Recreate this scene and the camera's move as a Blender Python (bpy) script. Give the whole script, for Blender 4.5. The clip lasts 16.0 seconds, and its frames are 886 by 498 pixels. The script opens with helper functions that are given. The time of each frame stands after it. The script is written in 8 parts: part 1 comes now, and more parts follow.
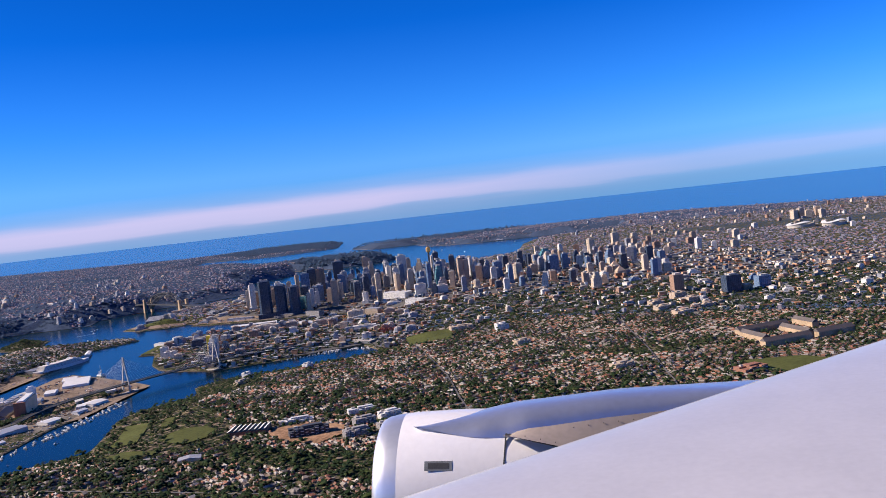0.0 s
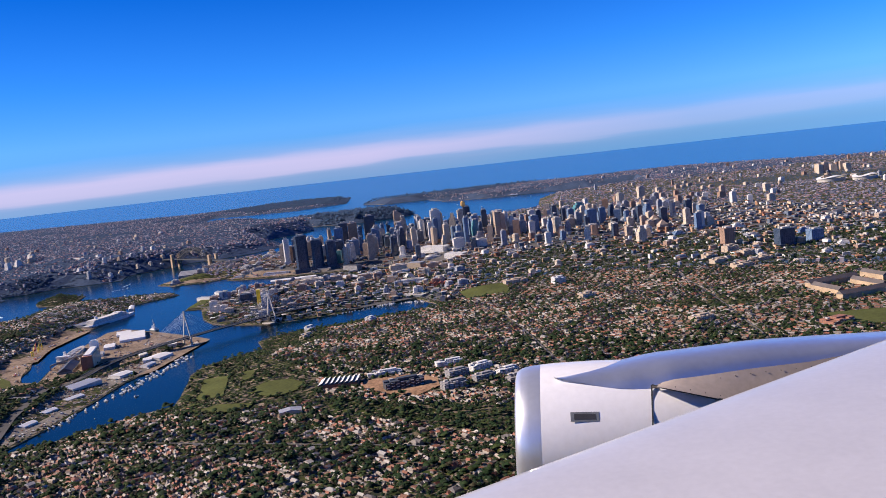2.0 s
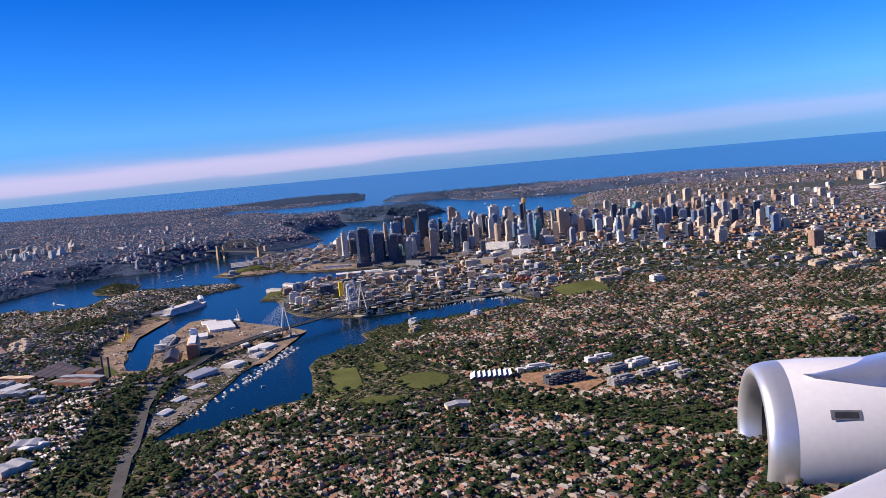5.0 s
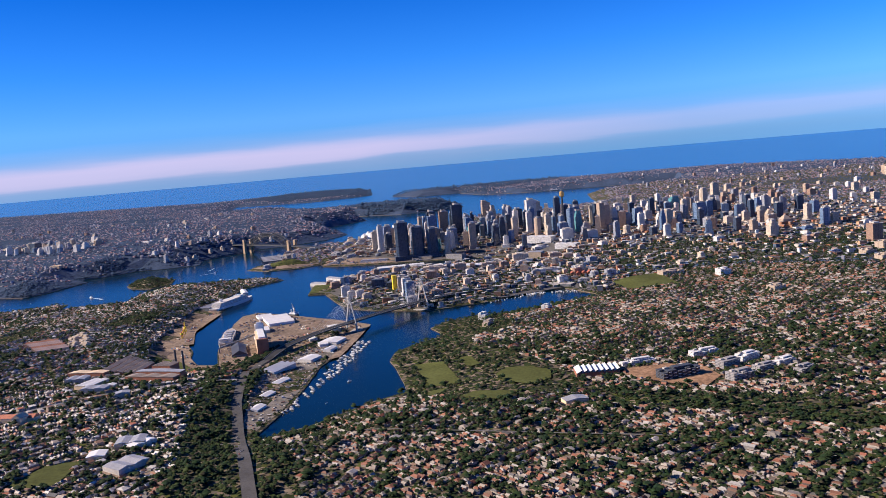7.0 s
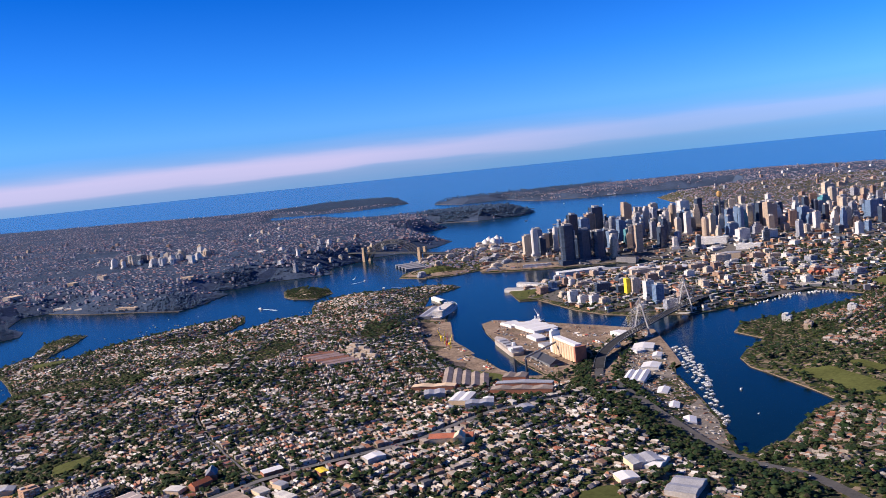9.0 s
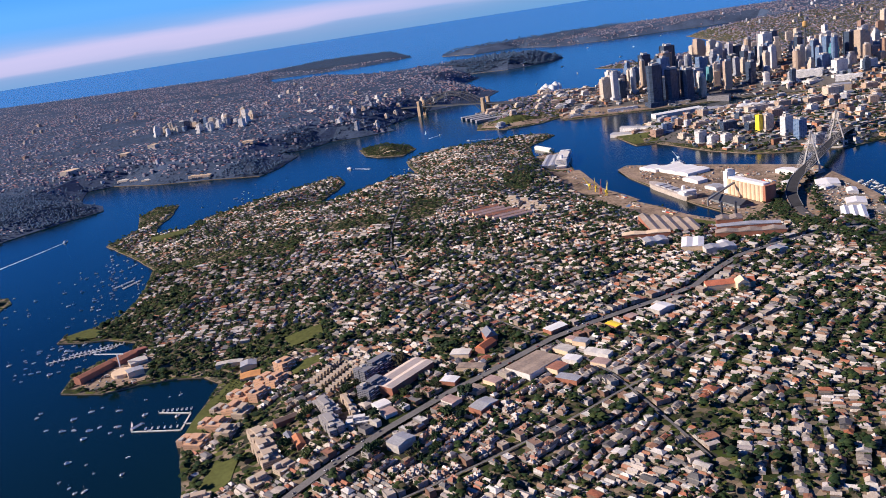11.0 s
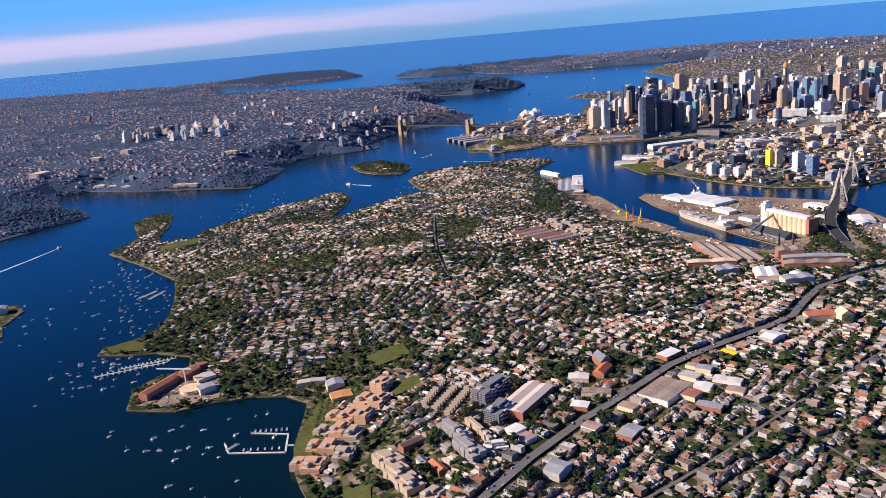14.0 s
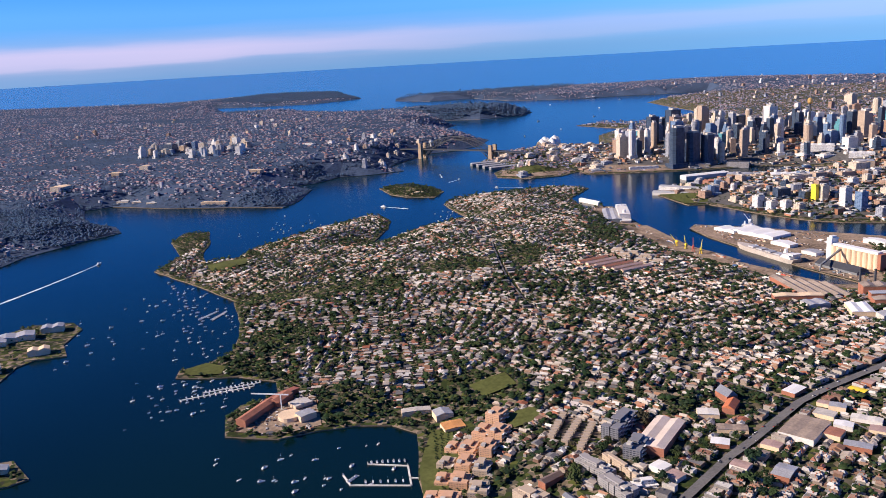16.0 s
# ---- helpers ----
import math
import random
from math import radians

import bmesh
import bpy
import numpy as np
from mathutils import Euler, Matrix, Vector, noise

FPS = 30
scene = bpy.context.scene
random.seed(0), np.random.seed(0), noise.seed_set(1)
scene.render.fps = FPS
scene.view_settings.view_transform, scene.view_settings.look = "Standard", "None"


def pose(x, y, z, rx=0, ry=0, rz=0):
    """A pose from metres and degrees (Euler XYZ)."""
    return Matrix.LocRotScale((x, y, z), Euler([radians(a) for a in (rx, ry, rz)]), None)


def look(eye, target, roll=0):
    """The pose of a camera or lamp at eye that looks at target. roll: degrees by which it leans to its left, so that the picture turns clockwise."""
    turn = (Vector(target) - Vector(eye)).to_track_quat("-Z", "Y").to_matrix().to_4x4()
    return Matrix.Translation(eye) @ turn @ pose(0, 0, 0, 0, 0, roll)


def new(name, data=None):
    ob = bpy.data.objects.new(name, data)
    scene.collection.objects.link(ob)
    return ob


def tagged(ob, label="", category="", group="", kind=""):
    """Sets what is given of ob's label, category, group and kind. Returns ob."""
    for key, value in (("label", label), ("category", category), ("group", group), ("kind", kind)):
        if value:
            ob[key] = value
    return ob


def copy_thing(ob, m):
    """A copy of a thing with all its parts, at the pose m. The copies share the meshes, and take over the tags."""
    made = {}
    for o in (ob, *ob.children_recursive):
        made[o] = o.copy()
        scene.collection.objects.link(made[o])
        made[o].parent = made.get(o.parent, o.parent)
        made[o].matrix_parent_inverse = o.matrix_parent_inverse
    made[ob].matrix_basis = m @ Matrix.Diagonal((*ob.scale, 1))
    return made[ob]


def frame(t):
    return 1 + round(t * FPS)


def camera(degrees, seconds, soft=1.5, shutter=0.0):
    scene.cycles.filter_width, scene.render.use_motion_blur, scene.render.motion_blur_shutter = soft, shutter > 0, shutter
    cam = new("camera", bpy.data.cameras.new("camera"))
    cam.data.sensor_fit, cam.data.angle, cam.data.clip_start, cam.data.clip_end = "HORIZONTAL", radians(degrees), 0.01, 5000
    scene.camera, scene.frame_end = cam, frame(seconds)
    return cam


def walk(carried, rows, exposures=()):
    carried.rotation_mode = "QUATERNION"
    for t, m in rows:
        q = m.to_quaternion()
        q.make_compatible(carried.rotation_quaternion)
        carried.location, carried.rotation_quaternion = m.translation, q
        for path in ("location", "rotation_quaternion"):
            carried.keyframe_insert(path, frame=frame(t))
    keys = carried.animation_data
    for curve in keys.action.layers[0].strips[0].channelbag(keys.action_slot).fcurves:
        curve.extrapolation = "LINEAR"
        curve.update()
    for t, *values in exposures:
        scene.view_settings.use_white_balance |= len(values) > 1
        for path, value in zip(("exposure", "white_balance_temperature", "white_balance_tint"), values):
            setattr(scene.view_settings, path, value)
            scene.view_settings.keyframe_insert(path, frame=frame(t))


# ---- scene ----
EXPOSURES = [(0.0, 0.0, 5950, 10), (9.0, 0.0, 5950, 10), (13.0, 0.06, 6000, 10), (16.0, 0.07, 5980, 10)]
cam = camera(56.34, 16.0, soft=0.55)
# plans below are in tens of metres; MODEL brings them, and the path, to the model's scale
MODEL = 0.7
# seconds, x, y, z, yaw, pitch, roll
ROWS = [
    (0.0, 91.46, 264.91, 48.77, 11.43, -2.94, 6.31),
    (0.5, 86.14, 264.19, 49.05, 11.29, -3.75, 6.65),
    (1.0, 81.09, 263.71, 49.35, 11.13, -4.90, 6.78),
    (1.5, 75.61, 263.47, 49.68, 11.28, -5.63, 6.39),
    (2.0, 70.42, 262.71, 50.12, 11.20, -6.03, 6.34),
    (2.5, 65.16, 261.64, 50.57, 11.15, -6.17, 6.06),
    (3.0, 59.75, 261.05, 50.84, 11.23, -6.16, 5.64),
    (3.5, 54.27, 260.53, 50.92, 11.19, -6.06, 5.16),
    (4.0, 48.76, 260.44, 50.97, 11.14, -6.02, 5.04),
    (6.5, 16.24, 262.51, 50.68, 10.72, -6.09, 4.99),
    (7.0, 10.54, 261.93, 51.07, 10.57, -6.33, 4.90),
    (7.5, -8.57, 261.15, 51.91, 9.78, -6.40, 4.87),
    (8.0, -33.82, 261.14, 53.01, 8.91, -5.04, 5.07),
    (8.5, -58.02, 261.19, 54.20, 9.00, -4.85, 5.10),
    (9.0, -82.58, 261.51, 55.28, 9.11, -5.79, 5.74),
    (9.5, -107.20, 263.22, 56.24, 8.68, -10.52, 7.19),
    (10.0, -120.75, 264.67, 56.79, 8.15, -13.39, 7.66),
    (12.5, -148.94, 266.98, 58.10, 4.94, -16.90, 7.76),
    (13.0, -154.79, 266.95, 58.45, 4.27, -15.85, 6.55),
    (13.5, -160.46, 267.59, 58.81, 3.19, -15.41, 5.57),
    (14.0, -166.29, 267.86, 59.10, 2.56, -14.88, 4.89),
    (14.5, -172.04, 268.42, 59.44, 2.16, -14.24, 4.23),
    (15.0, -177.85, 269.24, 59.68, 2.12, -13.66, 3.75),
    (15.5, -183.72, 269.86, 59.85, 1.77, -13.43, 3.52),
    (16.0, -189.38, 270.71, 60.14, 1.49, -13.28, 3.12),
]
walk(cam, [(t, pose(MODEL * x, MODEL * y, MODEL * z, 90 + pitch, roll, yaw)) for t, x, y, z, yaw, pitch, roll in ROWS], exposures=EXPOSURES)

# ---------------------------------------------------------------- sky and sun
SUN_AZ, SUN_EL = radians(186), radians(30)      # azimuth counted from +x towards +y
world = bpy.data.worlds.new("sky")
scene.world = world
world.use_nodes = True
wn, wl = world.node_tree.nodes, world.node_tree.links
for n in list(wn):
    wn.remove(n)
w_out = wn.new("ShaderNodeOutputWorld")
w_bg = wn.new("ShaderNodeBackground")
w_sky = wn.new("ShaderNodeTexSky")
w_sky.sky_type = "NISHITA"
w_sky.sun_disc = False
w_sky.sun_elevation = SUN_EL
w_sky.sun_rotation = radians(90) - SUN_AZ
w_sky.altitude = 600
w_sky.air_density, w_sky.dust_density, w_sky.ozone_density = 1.0, 0.15, 4.0
w_co = wn.new("ShaderNodeTexCoord")
w_sep = wn.new("ShaderNodeSeparateXYZ")
w_max = wn.new("ShaderNodeMath")
w_max.operation, w_max.inputs[1].default_value = "MAXIMUM", 0.004
w_com = wn.new("ShaderNodeCombineXYZ")
wl.new(w_co.outputs["Generated"], w_sep.inputs[0])
wl.new(w_sep.outputs["Z"], w_max.inputs[0])
for a in "XY":
    wl.new(w_sep.outputs[a], w_com.inputs[a])
wl.new(w_max.outputs[0], w_com.inputs["Z"])
wl.new(w_com.outputs[0], w_sky.inputs["Vector"])
# the air is very clear: deep blue aloft, paler towards the horizon
w_tint = wn.new("ShaderNodeValToRGB")
e = w_tint.color_ramp.elements
e[0].position, e[0].color = 0.0, (0.175, 0.42, 0.98, 1)
e[1].position, e[1].color = 1.0, (0.02, 0.16, 0.42, 1)
for p_, c_ in ((0.06, (0.28, 0.58, 1.16, 1)), (0.12, (0.155, 0.5, 1.13, 1)), (0.22, (0.048, 0.35, 0.95, 1)), (0.45, (0.03, 0.24, 0.64, 1))):
    e.new(p_).color = c_
wl.new(w_sep.outputs["Z"], w_tint.inputs[0])
w_mul = wn.new("ShaderNodeMix")
w_mul.data_type, w_mul.blend_type = "RGBA", "MULTIPLY"
w_mul.inputs[0].default_value = 1.0
wl.new(w_sky.outputs[0], w_mul.inputs[6])
wl.new(w_tint.outputs[0], w_mul.inputs[7])
# a low bank of thin stratus along the far horizon
w_map = wn.new("ShaderNodeMapping")
w_map.inputs["Scale"].default_value = (5, 5, 60)
w_noise = wn.new("ShaderNodeTexNoise")
w_noise.inputs["Scale"].default_value = 1.0
w_noise.inputs["Detail"].default_value = 5
wl.new(w_co.outputs["Generated"], w_map.inputs[0])
wl.new(w_map.outputs[0], w_noise.inputs["Vector"])
w_add = wn.new("ShaderNodeMath")
w_add.operation = "MULTIPLY_ADD"
w_add.inputs[1].default_value = 0.016
wl.new(w_noise.outputs[0], w_add.inputs[0])
wl.new(w_sep.outputs["Z"], w_add.inputs[2])
w_ramp = wn.new("ShaderNodeValToRGB")
e = w_ramp.color_ramp.elements
e[0].position, e[0].color = 0.006, (0.06, 0.06, 0.06, 1)
e[1].position, e[1].color = 0.07, (0, 0, 0, 1)
for p_, v_ in ((0.017, 0.14), (0.0265, 0.22), (0.032, 0.68), (0.045, 0.76), (0.056, 0.16)):
    e.new(p_).color = (v_, v_, v_, 1)
w_low = wn.new("ShaderNodeMath")
w_low.operation = "MULTIPLY_ADD"
w_low.inputs[1].default_value, w_low.inputs[2].default_value = -0.012, 0.0111
wl.new(w_sep.outputs["X"], w_low.inputs[0])
w_sum = wn.new("ShaderNodeMath")
w_sum.operation = "ADD"
wl.new(w_add.outputs[0], w_sum.inputs[0])
wl.new(w_low.outputs[0], w_sum.inputs[1])
wl.new(w_sum.outputs[0], w_ramp.inputs[0])
w_mix = wn.new("ShaderNodeMix")
w_mix.data_type = "RGBA"
w_mix.inputs[7].default_value = (5.4, 4.3, 5.6, 1)
w_side = wn.new("ShaderNodeMapRange")
for i_, v_ in enumerate((-0.28, 0.1, 1.0, 0.42), 1):
    w_side.inputs[i_].default_value = v_
wl.new(w_sep.outputs["X"], w_side.inputs[0])
w_fac = wn.new("ShaderNodeMath")
w_fac.operation = "MULTIPLY"
wl.new(w_ramp.outputs[0], w_fac.inputs[0])
wl.new(w_side.outputs[0], w_fac.inputs[1])
w_thin, w_span = wn.new("ShaderNodeValToRGB"), wn.new("ShaderNodeValToRGB")
for ramp_, stops in ((w_thin, ((0.0, 0.0), (0.0535, 0.0), (0.0565, 0.42), (0.0595, 0.0))), (w_span, ((0.0, 0.0), (0.1, 0.0), (0.16, 0.9), (0.29, 0.9), (0.37, 0.0)))):
    e = ramp_.color_ramp.elements
    e[0].position, e[0].color = 0.0, (0, 0, 0, 1)
    e[1].position, e[1].color = 1.0, (0, 0, 0, 1)
    for p_, v_ in stops[1:]:
        e.new(p_).color = (v_, v_, v_, 1)
w_shift = wn.new("ShaderNodeMath")
w_shift.operation, w_shift.inputs[1].default_value = "ADD", 0.5
wl.new(w_sep.outputs["X"], w_shift.inputs[0])
wl.new(w_shift.outputs[0], w_span.inputs[0])
wl.new(w_sum.outputs[0], w_thin.inputs[0])
w_streak = wn.new("ShaderNodeMath")
w_streak.operation = "MULTIPLY"
wl.new(w_thin.outputs[0], w_streak.inputs[0])
wl.new(w_span.outputs[0], w_streak.inputs[1])
w_both = wn.new("ShaderNodeMath")
w_both.operation = "MAXIMUM"
wl.new(w_fac.outputs[0], w_both.inputs[0])
wl.new(w_streak.outputs[0], w_both.inputs[1])
wl.new(w_both.outputs[0], w_mix.inputs[0])
# a little deeper towards the sun's side than the sky model gives
w_even = wn.new("ShaderNodeMapRange")
for i_, v_ in enumerate((-0.65, 0.35, 0.82, 1.1), 1):
    w_even.inputs[i_].default_value = v_
wl.new(w_sep.outputs["X"], w_even.inputs[0])
w_mul2 = wn.new("ShaderNodeMix")
w_mul2.data_type, w_mul2.blend_type = "RGBA", "MULTIPLY"
w_mul2.inputs[0].default_value = 1.0
wl.new(w_mul.outputs[2], w_mul2.inputs[6])
wl.new(w_even.outputs[0], w_mul2.inputs[7])
wl.new(w_mul2.outputs[2], w_mix.inputs[6])
wl.new(w_mix.outputs[2], w_bg.inputs["Color"])
w_bg.inputs["Strength"].default_value = 0.15
wl.new(w_bg.outputs[0], w_out.inputs[0])

sun = new("sun", bpy.data.lights.new("sun", "SUN"))
sun.data.energy, sun.data.angle, sun.data.color = 8.6, radians(0.53), (1.0, 0.81, 0.645)
sun_from = Vector((math.cos(SUN_AZ) * math.cos(SUN_EL), math.sin(SUN_AZ) * math.cos(SUN_EL), math.sin(SUN_EL)))
sun.matrix_world = look(sun_from * 500, (0, 0, 0))

# ---------------------------------------------------------------- materials
def material(name, base, rough=0.7, metal=0.0, ramp=None, vary="", scale=3.0, amount=0.35, bump=0.0, spec=0.5, coat=0.0):
    """A surface: base colour, or a ramp of colours picked piece by piece, broken up by stains at two scales."""
    m = bpy.data.materials.new(name)
    m.use_nodes = True
    n, l = m.node_tree.nodes, m.node_tree.links
    b = n["Principled BSDF"]
    b.inputs["Roughness"].default_value, b.inputs["Metallic"].default_value = rough, metal
    b.inputs["Specular IOR Level"].default_value = spec
    b.inputs["Coat Weight"].default_value = coat
    co = n.new("ShaderNodeTexCoord").outputs["Object"]
    if vary == "world":
        co = n.new("ShaderNodeNewGeometry").outputs["Position"]
    colour = None
    if ramp:
        r = n.new("ShaderNodeValToRGB")
        r.color_ramp.interpolation = "CONSTANT"
        el = r.color_ramp.elements
        el[0].color = (*ramp[0], 1)
        while len(el) > 1:
            el.remove(el[-1])
        for i, c in enumerate(ramp[1:], 1):
            q = el.new(i / len(ramp))
            q.color = (*c, 1)
        if vary == "object":
            l.new(n.new("ShaderNodeObjectInfo").outputs["Random"], r.inputs[0])
        else:
            l.new(n.new("ShaderNodeNewGeometry").outputs["Random Per Island"], r.inputs[0])
        colour = r.outputs[0]
    big, small = n.new("ShaderNodeTexNoise"), n.new("ShaderNodeTexNoise")
    big.inputs["Scale"].default_value, small.inputs["Scale"].default_value = scale * 0.2, scale * 2.3
    big.inputs["Detail"].default_value, small.inputs["Detail"].default_value = 3, 4
    both = n.new("ShaderNodeMath")
    both.operation = "ADD"
    for x in (big, small):
        l.new(co, x.inputs["Vector"])
    l.new(big.outputs[0], both.inputs[0])
    l.new(small.outputs[0], both.inputs[1])
    tone = n.new("ShaderNodeMapRange")
    tone.inputs[1].default_value, tone.inputs[2].default_value = 0.6, 1.4
    tone.inputs[3].default_value, tone.inputs[4].default_value = 1 - amount, 1 + amount
    l.new(both.outputs[0], tone.inputs[0])
    mul = n.new("ShaderNodeMix")
    mul.data_type, mul.blend_type = "RGBA", "MULTIPLY"
    mul.inputs[0].default_value = 1.0
    if colour:
        l.new(colour, mul.inputs[6])
    else:
        mul.inputs[6].default_value = (*base, 1)
    l.new(tone.outputs[0], mul.inputs[7])
    l.new(mul.outputs[2], b.inputs["Base Color"])
    if bump:
        bp = n.new("ShaderNodeBump")
        bp.inputs["Strength"].default_value, bp.inputs["Distance"].default_value = bump, 0.1
        l.new(small.outputs[0], bp.inputs["Height"])
        l.new(bp.outputs[0], b.inputs["Normal"])
    return m


ROOFS = [(0.528, 0.508, 0.475), (0.287, 0.14, 0.088), (0.104, 0.102, 0.102), (0.429, 0.376, 0.323), (0.233, 0.148, 0.101), (0.272, 0.105, 0.061), (0.359, 0.321, 0.288), (0.199, 0.119, 0.086), (0.416, 0.391, 0.364), (0.167, 0.16, 0.16), (0.347, 0.313, 0.302), (0.513, 0.487, 0.447), (0.235, 0.209, 0.184), (0.38, 0.32, 0.261), (0.096, 0.091, 0.091), (0.274, 0.154, 0.095), (0.415, 0.361, 0.303)]
WALLS_CITY = [(0.476, 0.425, 0.365), (0.204, 0.212, 0.238), (0.391, 0.323, 0.264), (0.255, 0.128, 0.076), (0.527, 0.493, 0.451), (0.085, 0.111, 0.153), (0.306, 0.178, 0.111), (0.629, 0.612, 0.586), (0.119, 0.145, 0.187), (0.442, 0.281, 0.17), (0.527, 0.399, 0.272), (0.357, 0.17, 0.102)]
ROOFS_CITY = [(0.2, 0.192, 0.192), (0.096, 0.096, 0.104), (0.272, 0.256, 0.24), (0.528, 0.512, 0.488), (0.224, 0.104, 0.064), (0.064, 0.068, 0.08), (0.24, 0.224, 0.216), (0.32, 0.176, 0.104), (0.4, 0.376, 0.352)]
WALLS = [(0.322, 0.284, 0.24), (0.246, 0.195, 0.157), (0.414, 0.388, 0.35), (0.176, 0.107, 0.075), (0.291, 0.24, 0.195), (0.207, 0.194, 0.182), (0.34, 0.314, 0.289)]
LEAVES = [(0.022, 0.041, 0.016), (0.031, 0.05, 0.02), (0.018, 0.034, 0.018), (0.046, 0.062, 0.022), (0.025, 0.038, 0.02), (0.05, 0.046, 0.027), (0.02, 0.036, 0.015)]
# far roofs: tile colours cooled towards violet, which paints in the haze of distance
ROOFS_HAZED = [(0.324, 0.184, 0.184), (0.324, 0.238, 0.248), (0.173, 0.184, 0.238), (0.454, 0.432, 0.475), (0.238, 0.238, 0.281), (0.41, 0.205, 0.173), (0.389, 0.367, 0.4), (0.259, 0.173, 0.194), (0.194, 0.205, 0.259), (0.367, 0.216, 0.216)]
M_ROOF_HAZED = material("far_roof_tiles_hazed", (0, 0, 0), 0.7, ramp=ROOFS_HAZED, vary="island", scale=2.0, spec=0.15)
ROOFS_EAST = [(0.236, 0.096, 0.063), (0.088, 0.083, 0.077), (0.178, 0.086, 0.059), (0.311, 0.273, 0.23), (0.214, 0.112, 0.074), (0.126, 0.115, 0.11), (0.261, 0.12, 0.077), (0.351, 0.324, 0.292), (0.157, 0.097, 0.07), (0.206, 0.185, 0.163), (0.098, 0.077, 0.066), (0.285, 0.242, 0.199), (0.315, 0.299, 0.277), (0.177, 0.074, 0.047)]
M_ROOF_EAST = material("brown_and_terracotta_roofs", (0, 0, 0), 0.7, ramp=ROOFS_EAST, vary="island", scale=2.0, spec=0.15)
M_ROOF_MANY = material("roof_sheets_and_tiles", (0, 0, 0), 0.6, ramp=ROOFS, vary="island", scale=2.0, spec=0.15)
M_WALL_MANY = material("rendered_and_brick_walls", (0, 0, 0), 0.8, ramp=WALLS, vary="island", scale=2.0, spec=0.15)
M_ROOF_CITY = material("city_roof_decks", (0, 0, 0), 0.7, ramp=ROOFS_CITY, vary="island", scale=2.0, spec=0.15)
M_WALL_CITY = material("city_block_walls", (0, 0, 0), 0.8, ramp=WALLS_CITY, vary="island", scale=2.0, spec=0.15)
M_LEAF_MANY = material("foliage_many", (0, 0, 0), 0.75, ramp=LEAVES, vary="island", scale=9.0, amount=0.75, spec=0.05)
# far foliage: the blue of distant haze is mixed into the leaf colours
LEAVES_HAZED = [(0.045, 0.081, 0.139), (0.054, 0.09, 0.146), (0.04, 0.074, 0.134), (0.063, 0.085, 0.143)]
M_LEAF_HAZED = material("far_foliage_haze_blue", (0, 0, 0), 0.75, ramp=LEAVES_HAZED, vary="island", scale=1.0, amount=0.4, spec=0.05)
# far walls: render and brick greyed to blue-violet, haze put into the colour
M_WALL_HAZED = material("far_house_walls_hazed", (0, 0, 0), 0.8, ramp=[(0.3, 0.29, 0.32), (0.22, 0.2, 0.23), (0.36, 0.35, 0.38), (0.2, 0.17, 0.2)], vary="island", scale=2.0, spec=0.15)
# floor of the far bush, its blue likewise standing in for haze
M_BUSH_HAZED = material("bush_floor_haze_blue", (0.052, 0.074, 0.122), 0.95, vary="world", scale=0.4, amount=0.5, spec=0.05)
M_ROOF = material("roof_cladding", (0, 0, 0), 0.6, ramp=ROOFS, vary="object", scale=3.0)
M_WALL = material("house_walls", (0, 0, 0), 0.8, ramp=WALLS, vary="object", scale=3.0, spec=0.15)
M_LEAF = material("foliage", (0, 0, 0), 0.75, ramp=LEAVES, vary="object", scale=4.0, amount=0.5, spec=0.05)
M_BARK = material("bark", (0.12, 0.085, 0.06), 0.9, scale=6, spec=0.05)
M_ASPHALT = material("asphalt", (0.085, 0.082, 0.08), 0.85, vary="world", scale=2.0, spec=0.15)
M_CONCRETE = material("concrete", (0.42, 0.39, 0.35), 0.8, vary="world", scale=1.5)
M_PALE = material("pale_concrete", (0.6, 0.57, 0.52), 0.75, scale=1.5, amount=0.2)
M_WHITE = material("white_paint", (0.7, 0.69, 0.67), 0.5, scale=2.0, amount=0.12)
M_GRASS = material("mown_grass", (0.082, 0.092, 0.03), 0.9, vary="world", scale=0.8, amount=0.4, spec=0.05)
M_SAND = material("bare_sandy_earth", (0.23, 0.175, 0.13), 0.9, vary="world", scale=0.9, amount=0.75, spec=0.05)
M_STONE = material("sandstone", (0.38, 0.285, 0.19), 0.85, vary="world", scale=2.0, spec=0.15)
M_ROCK = material("weathered_shore_rock", (0.2, 0.155, 0.115), 0.9, vary="world", scale=2.0, amount=0.5, spec=0.05)
M_STEEL = material("grey_painted_steel", (0.16, 0.17, 0.18), 0.55, scale=2.0)
M_DARK = material("dark_cladding", (0.05, 0.052, 0.06), 0.5, scale=2.0)
M_YELLOW = material("yellow_cladding", (0.75, 0.56, 0.03), 0.5, scale=2.0, amount=0.15)
M_RED = material("red_painted_steel", (0.45, 0.06, 0.035), 0.55, scale=2.0)
M_BRICK = material("red_brown_brick", (0.3, 0.12, 0.07), 0.85, scale=3.0)
M_TIN = material("weathered_tin", (0.38, 0.38, 0.39), 0.5, metal=0.2, scale=2.0)
M_SLATE_BLUE = material("blue_grey_slates", (0.15, 0.16, 0.19), 0.7, scale=2.0)
M_BUFF = material("buff_painted_concrete", (0.66, 0.5, 0.33), 0.75, scale=2.0, amount=0.2)


